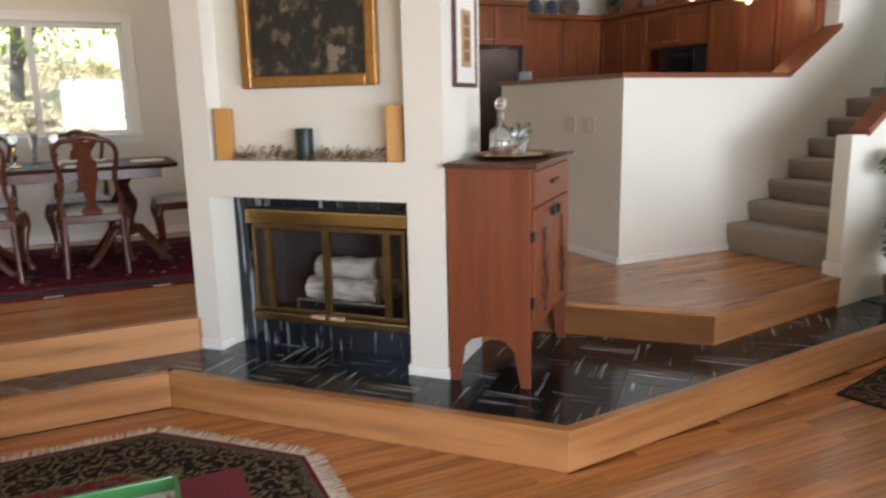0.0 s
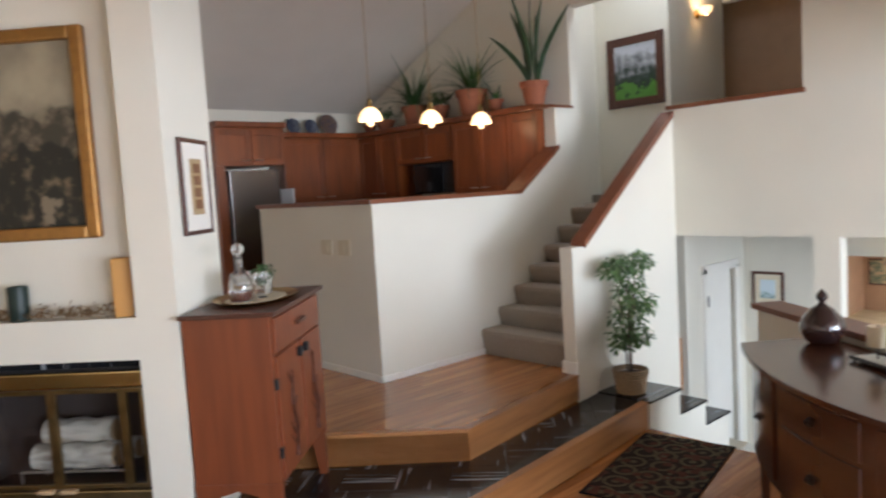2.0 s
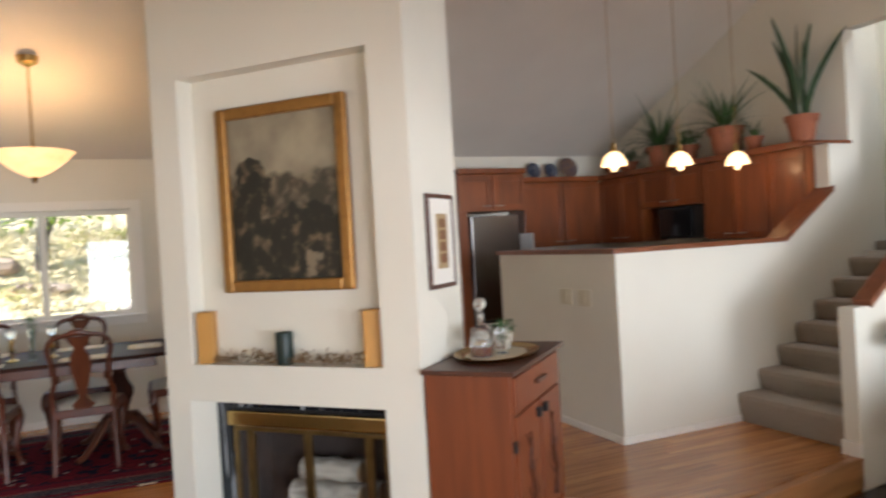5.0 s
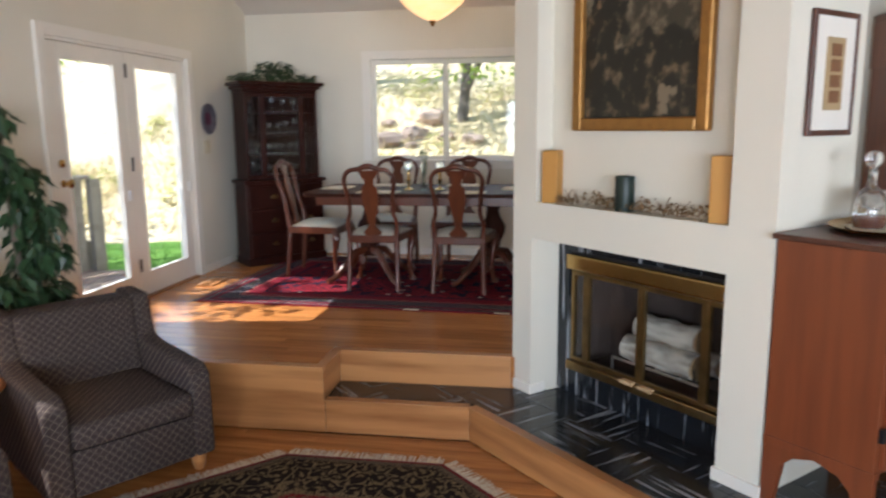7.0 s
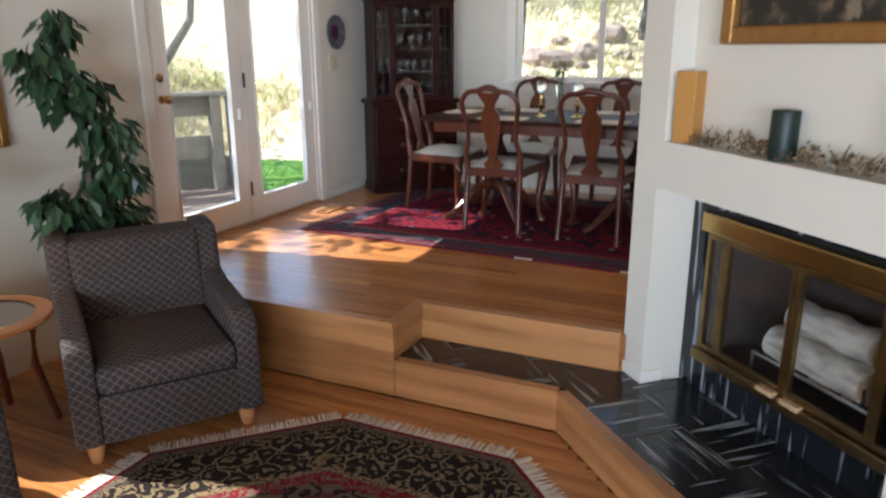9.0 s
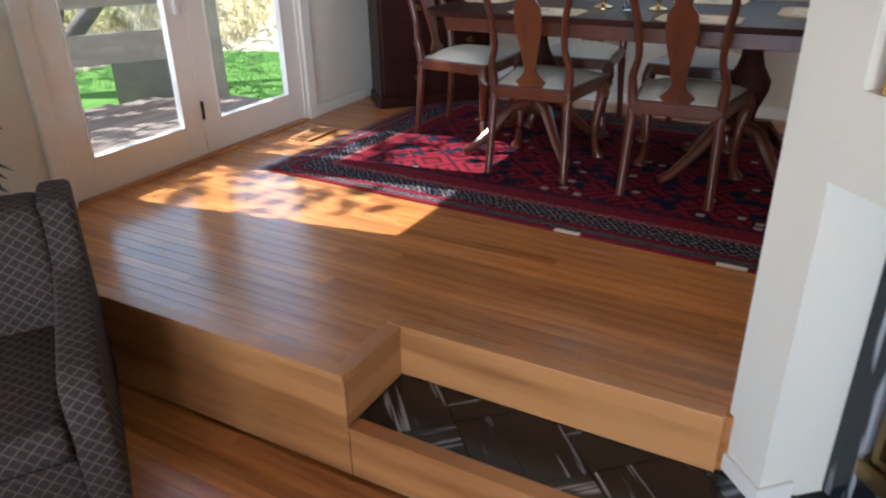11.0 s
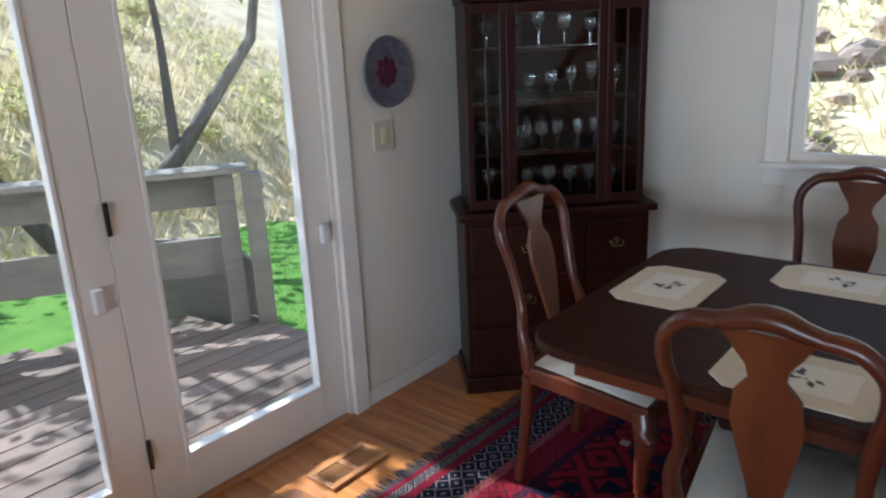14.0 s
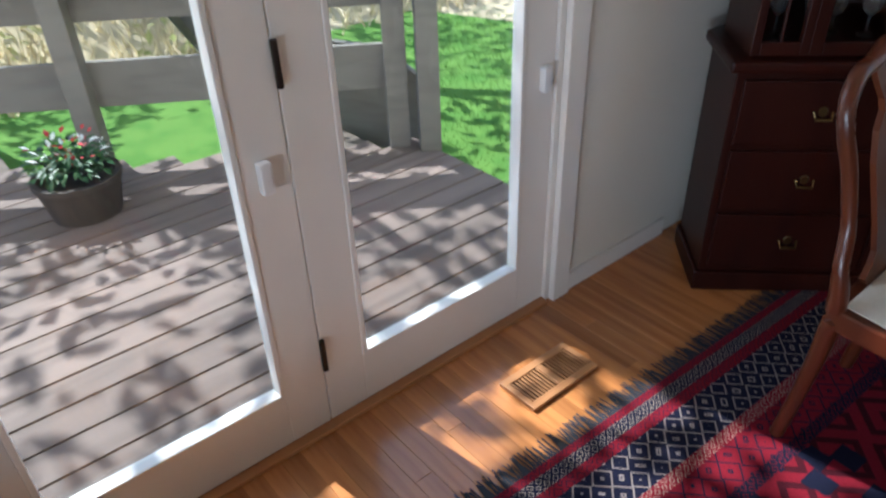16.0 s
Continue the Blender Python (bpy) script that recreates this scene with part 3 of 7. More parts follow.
def picture(name, label, m, w, h, frame_w, frame_mat, depth=0.035, mat_w=0.0, art=None, inner_mat=None, parts=None):
    """A framed picture hanging on a wall: x across, z up from its lower left corner, facing -y."""
    t = thing(name, label, "picture", m)
    for nm, (x0, z0, x1, z1) in (("frame_side", (0, 0, frame_w, h)), ("frame_side", (w - frame_w, 0, w, h)), ("frame_rail", (frame_w, 0, w - frame_w, frame_w)), ("frame_rail", (frame_w, h - frame_w, w - frame_w, h))):
        bm = B()
        box(bm, x0, -depth, z0, x1, -0.004, z1)
        part(nm, bm, frame_mat, t, bevel=min(frame_w, depth) * 0.3, segs=3)
    f = frame_w
    if mat_w:
        box_part("mount", f, -0.016, f, w - f, -0.004, h - f, inner_mat or TRIM, t, "pale paper mount", bevel=0)
        f += mat_w
    box_part("canvas", f, -0.021, f, w - f, -0.017, h - f, art, t, bevel=0)
    if parts:
        parts(t)
    return t


def painted(name, stops, scale, detail=6, distort=0.0, axis_z=1.0, shift=0.0):
    """A canvas with soft patches of paint: a ramp driven by height and noise."""
    m = bpy.data.materials.new(name)
    m.use_nodes = True
    t = m.node_tree
    b = t.nodes["Principled BSDF"]
    b.inputs["Roughness"].default_value = 0.45
    tc = t.nodes.new("ShaderNodeTexCoord")
    sp = t.nodes.new("ShaderNodeSeparateXYZ")
    t.links.new(tc.outputs["Generated"], sp.inputs[0])
    n = t.nodes.new("ShaderNodeTexNoise")
    n.inputs["Scale"].default_value, n.inputs["Detail"].default_value, n.inputs["Distortion"].default_value = scale, detail, distort
    t.links.new(tc.outputs["Generated"], n.inputs["Vector"])
    a = t.nodes.new("ShaderNodeMath")
    a.operation = "MULTIPLY_ADD"
    a.inputs[1].default_value, a.inputs[2].default_value = axis_z, shift
    t.links.new(sp.outputs["Z"], a.inputs[0])
    s = t.nodes.new("ShaderNodeMath")
    s.operation = "MULTIPLY_ADD"
    s.inputs[1].default_value = 1.1
    t.links.new(n.outputs["Fac"], s.inputs[0])
    t.links.new(a.outputs[0], s.inputs[2])
    r = t.nodes.new("ShaderNodeValToRGB")
    while len(r.color_ramp.elements) < len(stops):
        r.color_ramp.elements.new(0.5)
    for e, (p, c) in zip(r.color_ramp.elements, stops):
        e.position, e.color = p, (*c, 1)
    t.links.new(s.outputs[0], r.inputs[0])
    t.links.new(r.outputs[0], b.inputs["Base Color"])
    return m


def on_wall(x, y, z, facing):
    """Pose for a picture whose lower left corner is there; facing: degrees of its outward normal from -y, turning left."""
    return pose(x, y, z, 0, 0, facing)


def old_landscape():
    """A dim pastoral canvas: a pale tan sky, a dark tree mass at one side, distant hills and a mottled foreground."""
    m = bpy.data.materials.new("old_landscape")
    m.use_nodes = True
    t = m.node_tree
    L = t.links.new
    b = t.nodes["Principled BSDF"]
    b.inputs["Roughness"].default_value = 0.5
    tc = t.nodes.new("ShaderNodeTexCoord")
    sp = t.nodes.new("ShaderNodeSeparateXYZ")
    L(tc.outputs["Generated"], sp.inputs[0])

    def op(kind, a, c):
        n = t.nodes.new("ShaderNodeMath")
        n.operation = kind
        L(a, n.inputs[0])
        if isinstance(c, float):
            n.inputs[1].default_value = c
        else:
            L(c, n.inputs[1])
        return n.outputs[0]

    def cloud(scale, detail, seed):
        n = t.nodes.new("ShaderNodeTexNoise")
        n.noise_dimensions = "4D"
        n.inputs["Scale"].default_value, n.inputs["Detail"].default_value, n.inputs["W"].default_value = scale, detail, seed
        L(tc.outputs["Generated"], n.inputs["Vector"])
        return op("SUBTRACT", n.outputs["Fac"], 0.5)

    def ramp(v, a, c):
        n = t.nodes.new("ShaderNodeMapRange")
        n.interpolation_type = "SMOOTHSTEP"
        n.inputs["From Min"].default_value, n.inputs["From Max"].default_value = a, c
        L(v, n.inputs["Value"])
        return n.outputs[0]

    def mixed(f, a, c):
        n = t.nodes.new("ShaderNodeMix")
        n.data_type = "RGBA"
        L(f, n.inputs["Factor"])
        for k, v in (("A", a), ("B", c)):
            if isinstance(v, tuple):
                n.inputs[k].default_value = (*v, 1)
            else:
                L(v, n.inputs[k])
        return n.outputs["Result"]

    x, z = sp.outputs["X"], sp.outputs["Z"]
    sky_c = mixed(ramp(cloud(3.0, 5, 1.0), -0.12, 0.18), (0.21, 0.175, 0.12), (0.34, 0.285, 0.19))
    hills = mixed(ramp(cloud(9.0, 6, 2.0), -0.06, 0.14), (0.045, 0.037, 0.024), (0.19, 0.15, 0.095))
    dark = mixed(ramp(cloud(11.0, 7, 3.0), 0.0, 0.20), (0.016, 0.014, 0.009), (0.16, 0.115, 0.065))
    ridge = op("ADD", op("MULTIPLY", cloud(5.0, 8, 4.0), 0.34), z)
    col = mixed(ramp(ridge, 0.60, 0.66), hills, sky_c)
    col = mixed(ramp(op("ADD", op("MULTIPLY", cloud(6.0, 8, 5.0), 0.40), z), 0.44, 0.40), col, dark)
    dx = op("SUBTRACT", x, 0.20)
    dz = op("MULTIPLY", op("SUBTRACT", z, 0.53), 0.9)
    rad = op("ADD", op("ADD", op("MULTIPLY", dx, dx), op("MULTIPLY", dz, dz)), op("MULTIPLY", cloud(8.0, 8, 6.0), 0.10))
    col = mixed(ramp(rad, 0.042, 0.034), col, dark)
    dx = op("SUBTRACT", x, 0.72)
    dz = op("SUBTRACT", z, 0.10)
    rad = op("ADD", op("ADD", op("MULTIPLY", dx, dx), op("MULTIPLY", dz, dz)), op("MULTIPLY", cloud(10.0, 8, 7.0), 0.06))
    col = mixed(ramp(rad, 0.008, 0.003), col, (0.20, 0.155, 0.10))
    L(col, b.inputs["Base Color"])
    return m


OLD_PAINT = old_landscape()
# ---------------- fireplace ----------------
fire = thing("fireplace_insert", "brass-trimmed black fireplace with glass doors and slate surround", "fireplace", FM)
FU = fd       # its face lies this far into the mass
for nm, (s0, z0, s1, z1) in (("surround", (fs0 + 0.001, S, 0.245, fz1)), ("surround", (1.27, S, fs1 - 0.001, fz1)), ("surround", (0.245, 1.00, 1.27, fz1)), ("surround", (0.245, S, 1.27, 0.33))):
    box_part(nm, s0, FU, z0, s1, FU + 0.05, z1, SLATE_FACE, fire, "polished black slate with white streaks")
box_part("hood", 0.255, FU - 0.035, 0.905, 1.26, FU + 0.05, 0.985, BRASS, fire, "brass hood band", bevel=0.008)
box_part("base_rail", 0.255, FU - 0.03, 0.335, 1.26, FU + 0.05, 0.385, AGED_BRASS, fire, bevel=0.008)
box_part("lintel", 0.25, FU, 0.985, 1.265, FU + 0.04, 1.0, BLACK_METAL, fire)
bm = B()
box(bm, 0.25, FU + 0.31, 0.33, 1.265, FU + 0.335, 1.0)
box(bm, 0.25, FU + 0.05, 0.33, 0.27, FU + 0.31, 1.0)
box(bm, 1.245, FU + 0.05, 0.33, 1.265, FU + 0.31, 1.0)
box(bm, 0.25, FU + 0.05, 0.98, 1.265, FU + 0.31, 1.0)
box(bm, 0.25, FU + 0.05, 0.33, 1.265, FU + 0.31, 0.35)
part("firebox", bm, FIREBRICK, fire, "sooty brick lined firebox")
for s0, s1 in ((0.275, 0.385), (0.385, 0.757), (0.760, 1.130), (1.130, 1.24)):
    bm = B()
    w = 0.022
    for b4 in ((s0, 0.39, s0 + w, 0.895), (s1 - w, 0.39, s1, 0.895), (s0 + w, 0.39, s1 - w, 0.39 + w), (s0 + w, 0.895 - w, s1 - w, 0.895)):
        box(bm, b4[0], FU - 0.012, b4[1], b4[2], FU + 0.012, b4[3])
    door = part("door", bm, AGED_BRASS, fire, "brass framed glass fire door", bevel=0.003)
    pn = box_part("pane", s0 + w, FU - 0.002, 0.39 + w, s1 - w, FU + 0.002, 0.895 - w, SMOKE_GLASS, door, "dark tinted glass", bevel=0)
    pn.visible_shadow = False
for s0 in (0.66, 0.78):
    box_part("handle", s0, FU - 0.045, 0.375, s0 + 0.085, FU - 0.013, 0.395, CUT_WOOD, fire, "pale wooden handle")
grate = thing("fire_grate", "black iron grate inside the fireplace", "grate", FM)
for k in range(7):
    bm = B()
    s = 0.56 + k * 0.075
    tube(bm, [(s, FU + 0.08, 0.52), (s, FU + 0.09, 0.44), (s, FU + 0.29, 0.44)], 0.009, 6)
    part("bar", bm, CHROME if k % 2 else BLACK_METAL, grate)
bm = B()
tube(bm, [(0.5, FU + 0.08, 0.445), (1.08, FU + 0.08, 0.445)], 0.008, 6)
tube(bm, [(0.5, FU + 0.08, 0.445), (0.5, FU + 0.08, 0.352)], 0.008, 6)
tube(bm, [(1.08, FU + 0.08, 0.445), (1.08, FU + 0.08, 0.352)], 0.008, 6)
tube(bm, [(0.5, FU + 0.28, 0.445), (0.5, FU + 0.28, 0.352)], 0.008, 6)
part("cross_bar", bm, CHROME, grate)


def log(p, q, r):
    t = thing("birch_log", "white birch log with cut ends on the grate", "log", FM, "birch logs")
    bm = B()
    n = 9
    pts = [Vector(p).lerp(Vector(q), i / (n - 1)) + Vector((0, 0.004 * math.sin(i * 2.1), 0.004 * math.cos(i * 1.7))) for i in range(n)]
    tube(bm, pts, [r * (1 + 0.05 * math.sin(i * 1.9)) for i in range(n)], 18)
    part("bark", bm, BIRCH, t, smooth=True)
    for e, d in ((p, q), (q, p)):
        bm = B()
        a = Vector(e) + (Vector(e) - Vector(d)).normalized() * 0.002
        tube(bm, [a, a + (Vector(d) - Vector(e)).normalized() * 0.012], r * 0.9, 16)
        part("cut_end", bm, CUT_WOOD, t)


log((0.57, FU + 0.115, 0.516), (1.01, FU + 0.12, 0.516), 0.066)
log((0.64, FU + 0.245, 0.506), (1.06, FU + 0.245, 0.506), 0.056)
log((0.60, FU + 0.175, 0.628), (0.98, FU + 0.185, 0.628), 0.066)

picture("landscape_painting", "dark old landscape painting in a wide gilt frame", FM @ pose(0.375, nd, 1.645), 0.80, 0.975, 0.062, GILT, 0.05, art=OLD_PAINT)


def pillar_candle(name, label, m, r, h, mat, group="", square=False):
    t = thing(name, label, "candle", m, group)
    bm = B()
    if square:
        box(bm, -r, -r, 0, r, r, h)
        part("wax", bm, mat, t, bevel=0.006)
    else:
        lathe(bm, [(r * 0.96, 0), (r, 0.005), (r, h - 0.006), (r * 0.95, h), (r * 0.72, h - 0.004), (r * 0.55, h - 0.010)], 24)
        part("wax", bm, mat, t, smooth=True)
    bm = B()
    tube(bm, [(0, 0, h - 0.012), (0.001, 0, h + 0.008)], 0.0015, 5)
    part("wick", bm, BLACK_METAL, t)
    return t


for s in (0.245, 1.265):
    pillar_candle("gold_candle", "tall square golden pillar candle on the mantel ledge", FM @ pose(s, 0.062, nz0, 0, 0, 24), 0.043, 0.275, GOLD_CANDLE, "golden candles", True)
pillar_candle("green_candle", "short dark green pillar candle on the mantel ledge", FM @ pose(0.745, 0.06, nz0), 0.045, 0.165, GREEN_WAX)
rnd = random.Random(4)
bm = B()
for i in range(520):
    s = rnd.uniform(0.30, 1.22)
    hgt = 0.022 + 0.05 * abs(math.sin(s * 9.0)) * rnd.random() + 0.012 * rnd.random()
    if abs(s - 0.745) < 0.06:
        hgt *= 0.5
    c = Vector((s, rnd.uniform(0.015, 0.095), nz0 + hgt * rnd.random() + 0.004))
    d = Vector((rnd.uniform(-1, 1), rnd.uniform(-1, 1), rnd.uniform(-0.1, 0.8))).normalized() * rnd.uniform(0.012, 0.030)
    e = d.cross(Vector((rnd.random(), rnd.random(), rnd.random()))).normalized() * 0.007
    vs = [bm.verts.new(FM @ v) for v in (c, c + d * 0.5 + e, c + d, c + d * 0.5 - e)]
    bm.faces.new(vs)
for i in range(46):
    s = rnd.uniform(0.3, 1.2)
    c = Vector((s, rnd.uniform(0.02, 0.09), nz0 + 0.006))
    d = Vector((rnd.uniform(-0.07, 0.07), rnd.uniform(-0.02, 0.02), rnd.uniform(0.02, 0.085)))
    tube(bm, [FM @ c, FM @ (c + d * 0.6 + Vector((0, 0, 0.01))), FM @ (c + d)], 0.0016, 4)
garland = part("dried_garland", bm, LEAF_DRY)
tagged(garland, "dried leaf and twig garland lying on the mantel ledge", "garland", kind="stuff")

# narrow picture on the side of the mass: the side plane runs along FN from FB, facing FD
side_m = Matrix(((FN.x, -FD.x, 0, FB.x), (FN.y, -FD.y, 0, FB.y), (0, 0, 1, 0), (0, 0, 0, 1)))


def stamps(t):
    for k in range(4):
        box_part("print", 0.125, -0.0245, 0.125 + k * 0.058, 0.195, -0.0215, 0.17 + k * 0.058, material("sepia_print", (0.22, 0.10, 0.045), 0.6, grain=0.6, grain_scale=(60, 60, 60)), t, "small sepia print", bevel=0)


picture("narrow_print", "column of small sepia prints in a white mount and brown frame", side_m @ pose(0.125, 0, 1.625), 0.32, 0.465, 0.022, CABINET_TOP, 0.022, 0.075, material("tan_paper", (0.42, 0.30, 0.16), 0.7), TRIM, stamps)

# ---------------- craft cabinet with its tray ----------------
CM = side_m @ pose(0.0, 0, S)        # x along the side plane, -y out of the wall
cab = thing("craft_cabinet", "reddish wooden cabinet with carved door and arched feet", "cabinet", CM)
cw, cdp, ch = 0.83, 0.42, 1.085
box_part("top", -0.03, -cdp - 0.035, ch - 0.022, cw + 0.03, -0.005, ch, CABINET_TOP, cab, "dark stained overhanging top", 0.004)
bm = B()
box(bm, 0.0, -cdp, 0.27, cw, -0.01, ch - 0.022)
part("body", bm, CABINET, cab, bevel=0.004)
for x0 in (0.0, cw):
    bm = B()
    sgn = 1 if x0 == 0 else -1
    poly = [(-cdp, 0), (-cdp + 0.045, 0), (-cdp + 0.075, 0.18), (-cdp + 0.12, 0.225), (-0.21, 0.25), (-0.13, 0.225), (-0.085, 0.18), (-0.055, 0), (-0.01, 0), (-0.01, 0.27), (-cdp, 0.27)]
    a = [bm.verts.new((x0, y, z)) for y, z in poly]
    b2 = [bm.verts.new((x0 + sgn * 0.03, y, z)) for y, z in poly]
    bm.faces.new(a)
    bm.faces.new(b2[::-1])
    for i in range(len(poly)):
        j = (i + 1) % len(poly)
        bm.faces.new((a[j], a[i], b2[i], b2[j]))
    part("end_foot", bm, CABINET, cab, "arched end with two tapering feet")
    box_part("end_rail", x0 - 0.006 if x0 == 0 else x0 - 0.03, -cdp - 0.006, 0.255, x0 + 0.03 if x0 == 0 else x0 + 0.006, -0.01, 0.285, CABINET, cab)
box_part("drawer", 0.03, -cdp - 0.016, ch - 0.20, cw - 0.03, -cdp + 0.001, ch - 0.04, CABINET, cab, "drawer with a dark pull", 0.004)
for i in range(2):
    dr = box_part("door", 0.03 + i * 0.39, -cdp - 0.016, 0.295, 0.40 + i * 0.40, -cdp + 0.001, ch - 0.215, CABINET, cab, "carved panel door", 0.005)
    rr = random.Random(i)
    cx = 0.215 + i * 0.39
    bm = B()
    tube(bm, [(cx, -cdp - 0.018, 0.34), (cx + 0.03, -cdp - 0.02, 0.48), (cx - 0.02, -cdp - 0.02, 0.6), (cx + 0.01, -cdp - 0.018, 0.76)], [0.02, 0.014, 0.011, 0.006], 6)
    part("carved_stem", bm, CABINET_TOP, dr, "carved tree trunk in relief")
    for k in range(7):
        a = rr.uniform(0.4, 2.7)
        bm = B()
        tube(bm, [(cx, -cdp - 0.018, 0.4 + k * 0.05), (cx + 0.10 * math.cos(a), -cdp - 0.018, 0.42 + k * 0.05 + 0.06 * math.sin(a))], [0.009, 0.003], 5)
        part("carved_branch", bm, CABINET_TOP, dr)
    box_part("handle", cx - 0.02 + (0.14 if i == 0 else -0.14), -cdp - 0.04, 0.80, cx + 0.02 + (0.14 if i == 0 else -0.14), -cdp - 0.016, 0.845, BLACK_METAL, dr, "black metal latch")
box_part("pull", 0.34, -cdp - 0.035, ch - 0.125, 0.49, -cdp - 0.015, ch - 0.105, CABINET_TOP, cab, "dark carved drawer pull")
for z in (0.40, 0.72):
    box_part("hinge", 0.0, -cdp - 0.02, z, 0.028, -cdp - 0.003, z + 0.05, BLACK_METAL, cab)

TZ = ch
tray = thing("serving_tray", "oval brass tray with a linen cloth on the cabinet", "tray", CM @ pose(0.40, -0.23, TZ))
bm = B()
lathe(bm, [(0.0, 0.001), (0.24, 0.001), (0.275, 0.014), (0.285, 0.022), (0.275, 0.018), (0.235, 0.007), (0.0, 0.006)], 40, Matrix.Diagonal((1.0, 0.72, 1, 1)), close=False)
part("rim", bm, BRASS, tray, smooth=True)
bm = B()
lathe(bm, [(0.0, 0.008), (0.20, 0.008), (0.215, 0.011), (0.20, 0.014), (0.0, 0.012)], 9, Matrix.Diagonal((1.0, 0.7, 1, 1)), close=False)
part("cloth", bm, LINEN, tray, "folded cream linen cloth")


def vessel(name, label, cat, m, profile, mat, seg=20, group=""):
    t = thing(name, label, cat, m, group)
    bm = B()
    lathe(bm, profile, seg)
    part("body", bm, mat, t, smooth=True)
    return t


dec = vessel("decanter", "cut glass decanter with ball stopper and amber spirit", "decanter", CM @ pose(0.27, -0.20, TZ + 0.015), [(0.0, 0), (0.052, 0.0), (0.058, 0.02), (0.056, 0.09), (0.042, 0.13), (0.017, 0.16), (0.015, 0.21), (0.023, 0.215)], CRYSTAL)
bm = B()
lathe(bm, [(0.008, 0.20), (0.012, 0.222), (0.026, 0.235), (0.031, 0.258), (0.022, 0.28), (0.004, 0.286)], 12)
part("stopper", bm, CRYSTAL, dec, smooth=True)
bm = B()
lathe(bm, [(0.048, 0.004), (0.052, 0.02), (0.051, 0.05)], 20)
part("spirit", bm, AMBER, dec, "dark amber spirit", smooth=True)
for x, y in ((0.36, -0.15), (0.37, -0.27), (0.43, -0.16)):
    vessel("wine_glass", "clear stemmed glass on the tray", "glass", CM @ pose(x, y, TZ + 0.015), [(0.03, 0), (0.03, 0.004), (0.005, 0.008), (0.005, 0.05), (0.03, 0.07), (0.036, 0.10), (0.032, 0.13)], CRYSTAL, 16, "tray glasses")
jar = vessel("glass_planter", "glass tumbler holding a small green plant on the tray", "planter", CM @ pose(0.50, -0.23, TZ + 0.015), [(0.04, 0), (0.048, 0.01), (0.052, 0.10)], CRYSTAL, 20)


def leaves(bm, centre, spread, n, size, r, droop=0.3, m=None):
    """Many small pointed leaves in a loose cloud."""
    for _ in range(n):
        v = Vector((r.gauss(0, 1), r.gauss(0, 1), r.gauss(0, 1)))
        v = v.normalized() * (r.random() ** 0.45)
        c = Vector(centre) + Vector((v.x * spread[0], v.y * spread[1], v.z * spread[2]))
        d = Vector((v.x + r.uniform(-0.6, 0.6), v.y + r.uniform(-0.6, 0.6), r.uniform(-0.6, 0.4) - droop)).normalized()
        s = size * r.uniform(0.6, 1.25)
        e = d.cross(Vector((r.uniform(-0.4, 0.4), r.uniform(-0.4, 0.4), 1))).normalized() * s * 0.24
        u = e.cross(d).normalized() * s * 0.06
        q = [c, c + d * s * 0.45 + e + u, c + d * s - u, c + d * s * 0.45 - e + u]
        vs = [bm.verts.new(p) for p in q]
        bm.faces.new((vs[0], vs[1], vs[2]))
        bm.faces.new((vs[0], vs[2], vs[3]))


bm = B()
leaves(bm, (0, 0, 0.12), (0.055, 0.055, 0.05), 90, 0.032, random.Random(8))
part("plant", bm, LEAF, jar, "small round green leaves")

# ---------------- kitchen ----------------
FRX0, FRX1, FRY = 9.985, 10.56, 10.30


def nickel_handle(parent, m):
    bm = B()
    tube(bm, [(-0.045, 0, 0), (-0.04, -0.022, 0), (0.04, -0.022, 0), (0.045, 0, 0)], 0.005, 6, m=m)
    return part("handle", bm, CHROME, parent, "small bright metal pull")


fr = thing("refrigerator", "dark steel refrigerator with freezer drawer", "refrigerator", pose(FRX0, FRY, D))
box_part("body", 0, 0.03, 0.01, FRX1 - FRX0, 0.68, 1.72, BLACK_METAL, fr, bevel=0.01)
box_part("door", 0.004, -0.025, 0.62, FRX1 - FRX0 - 0.004, 0.028, 1.72, STEEL, fr, "brushed dark steel door", 0.012)
box_part("drawer", 0.004, -0.025, 0.05, FRX1 - FRX0 - 0.004, 0.028, 0.605, STEEL, fr, "brushed dark steel freezer drawer", 0.012)
bm = B()
tube(bm, [(0.08, -0.03, 0.60), (0.09, -0.055, 0.585), (0.52, -0.055, 0.585), (0.53, -0.03, 0.60)], 0.009, 6)
part("drawer_handle", bm, CHROME, fr)


def panel_door(parent, x0, z0, x1, z1, y, handle=None, m=None):
    """A framed cabinet door on the plane y, facing -y, with a recessed panel."""
    bm = B()
    f = 0.055
    for a in ((x0, z0, x0 + f, z1), (x1 - f, z0, x1, z1), (x0 + f, z0, x1 - f, z0 + f), (x0 + f, z1 - f, x1 - f, z1)):
        box(bm, a[0], y - 0.02, a[1], a[2], y, a[3])
    box(bm, x0 + f, y - 0.010, z0 + f, x1 - f, y, z1 - f)
    d = part("door", bm, CHERRY, parent, bevel=0.002)
    if handle:
        nickel_handle(d, pose(handle[0], y - 0.02, handle[1]))
    return d


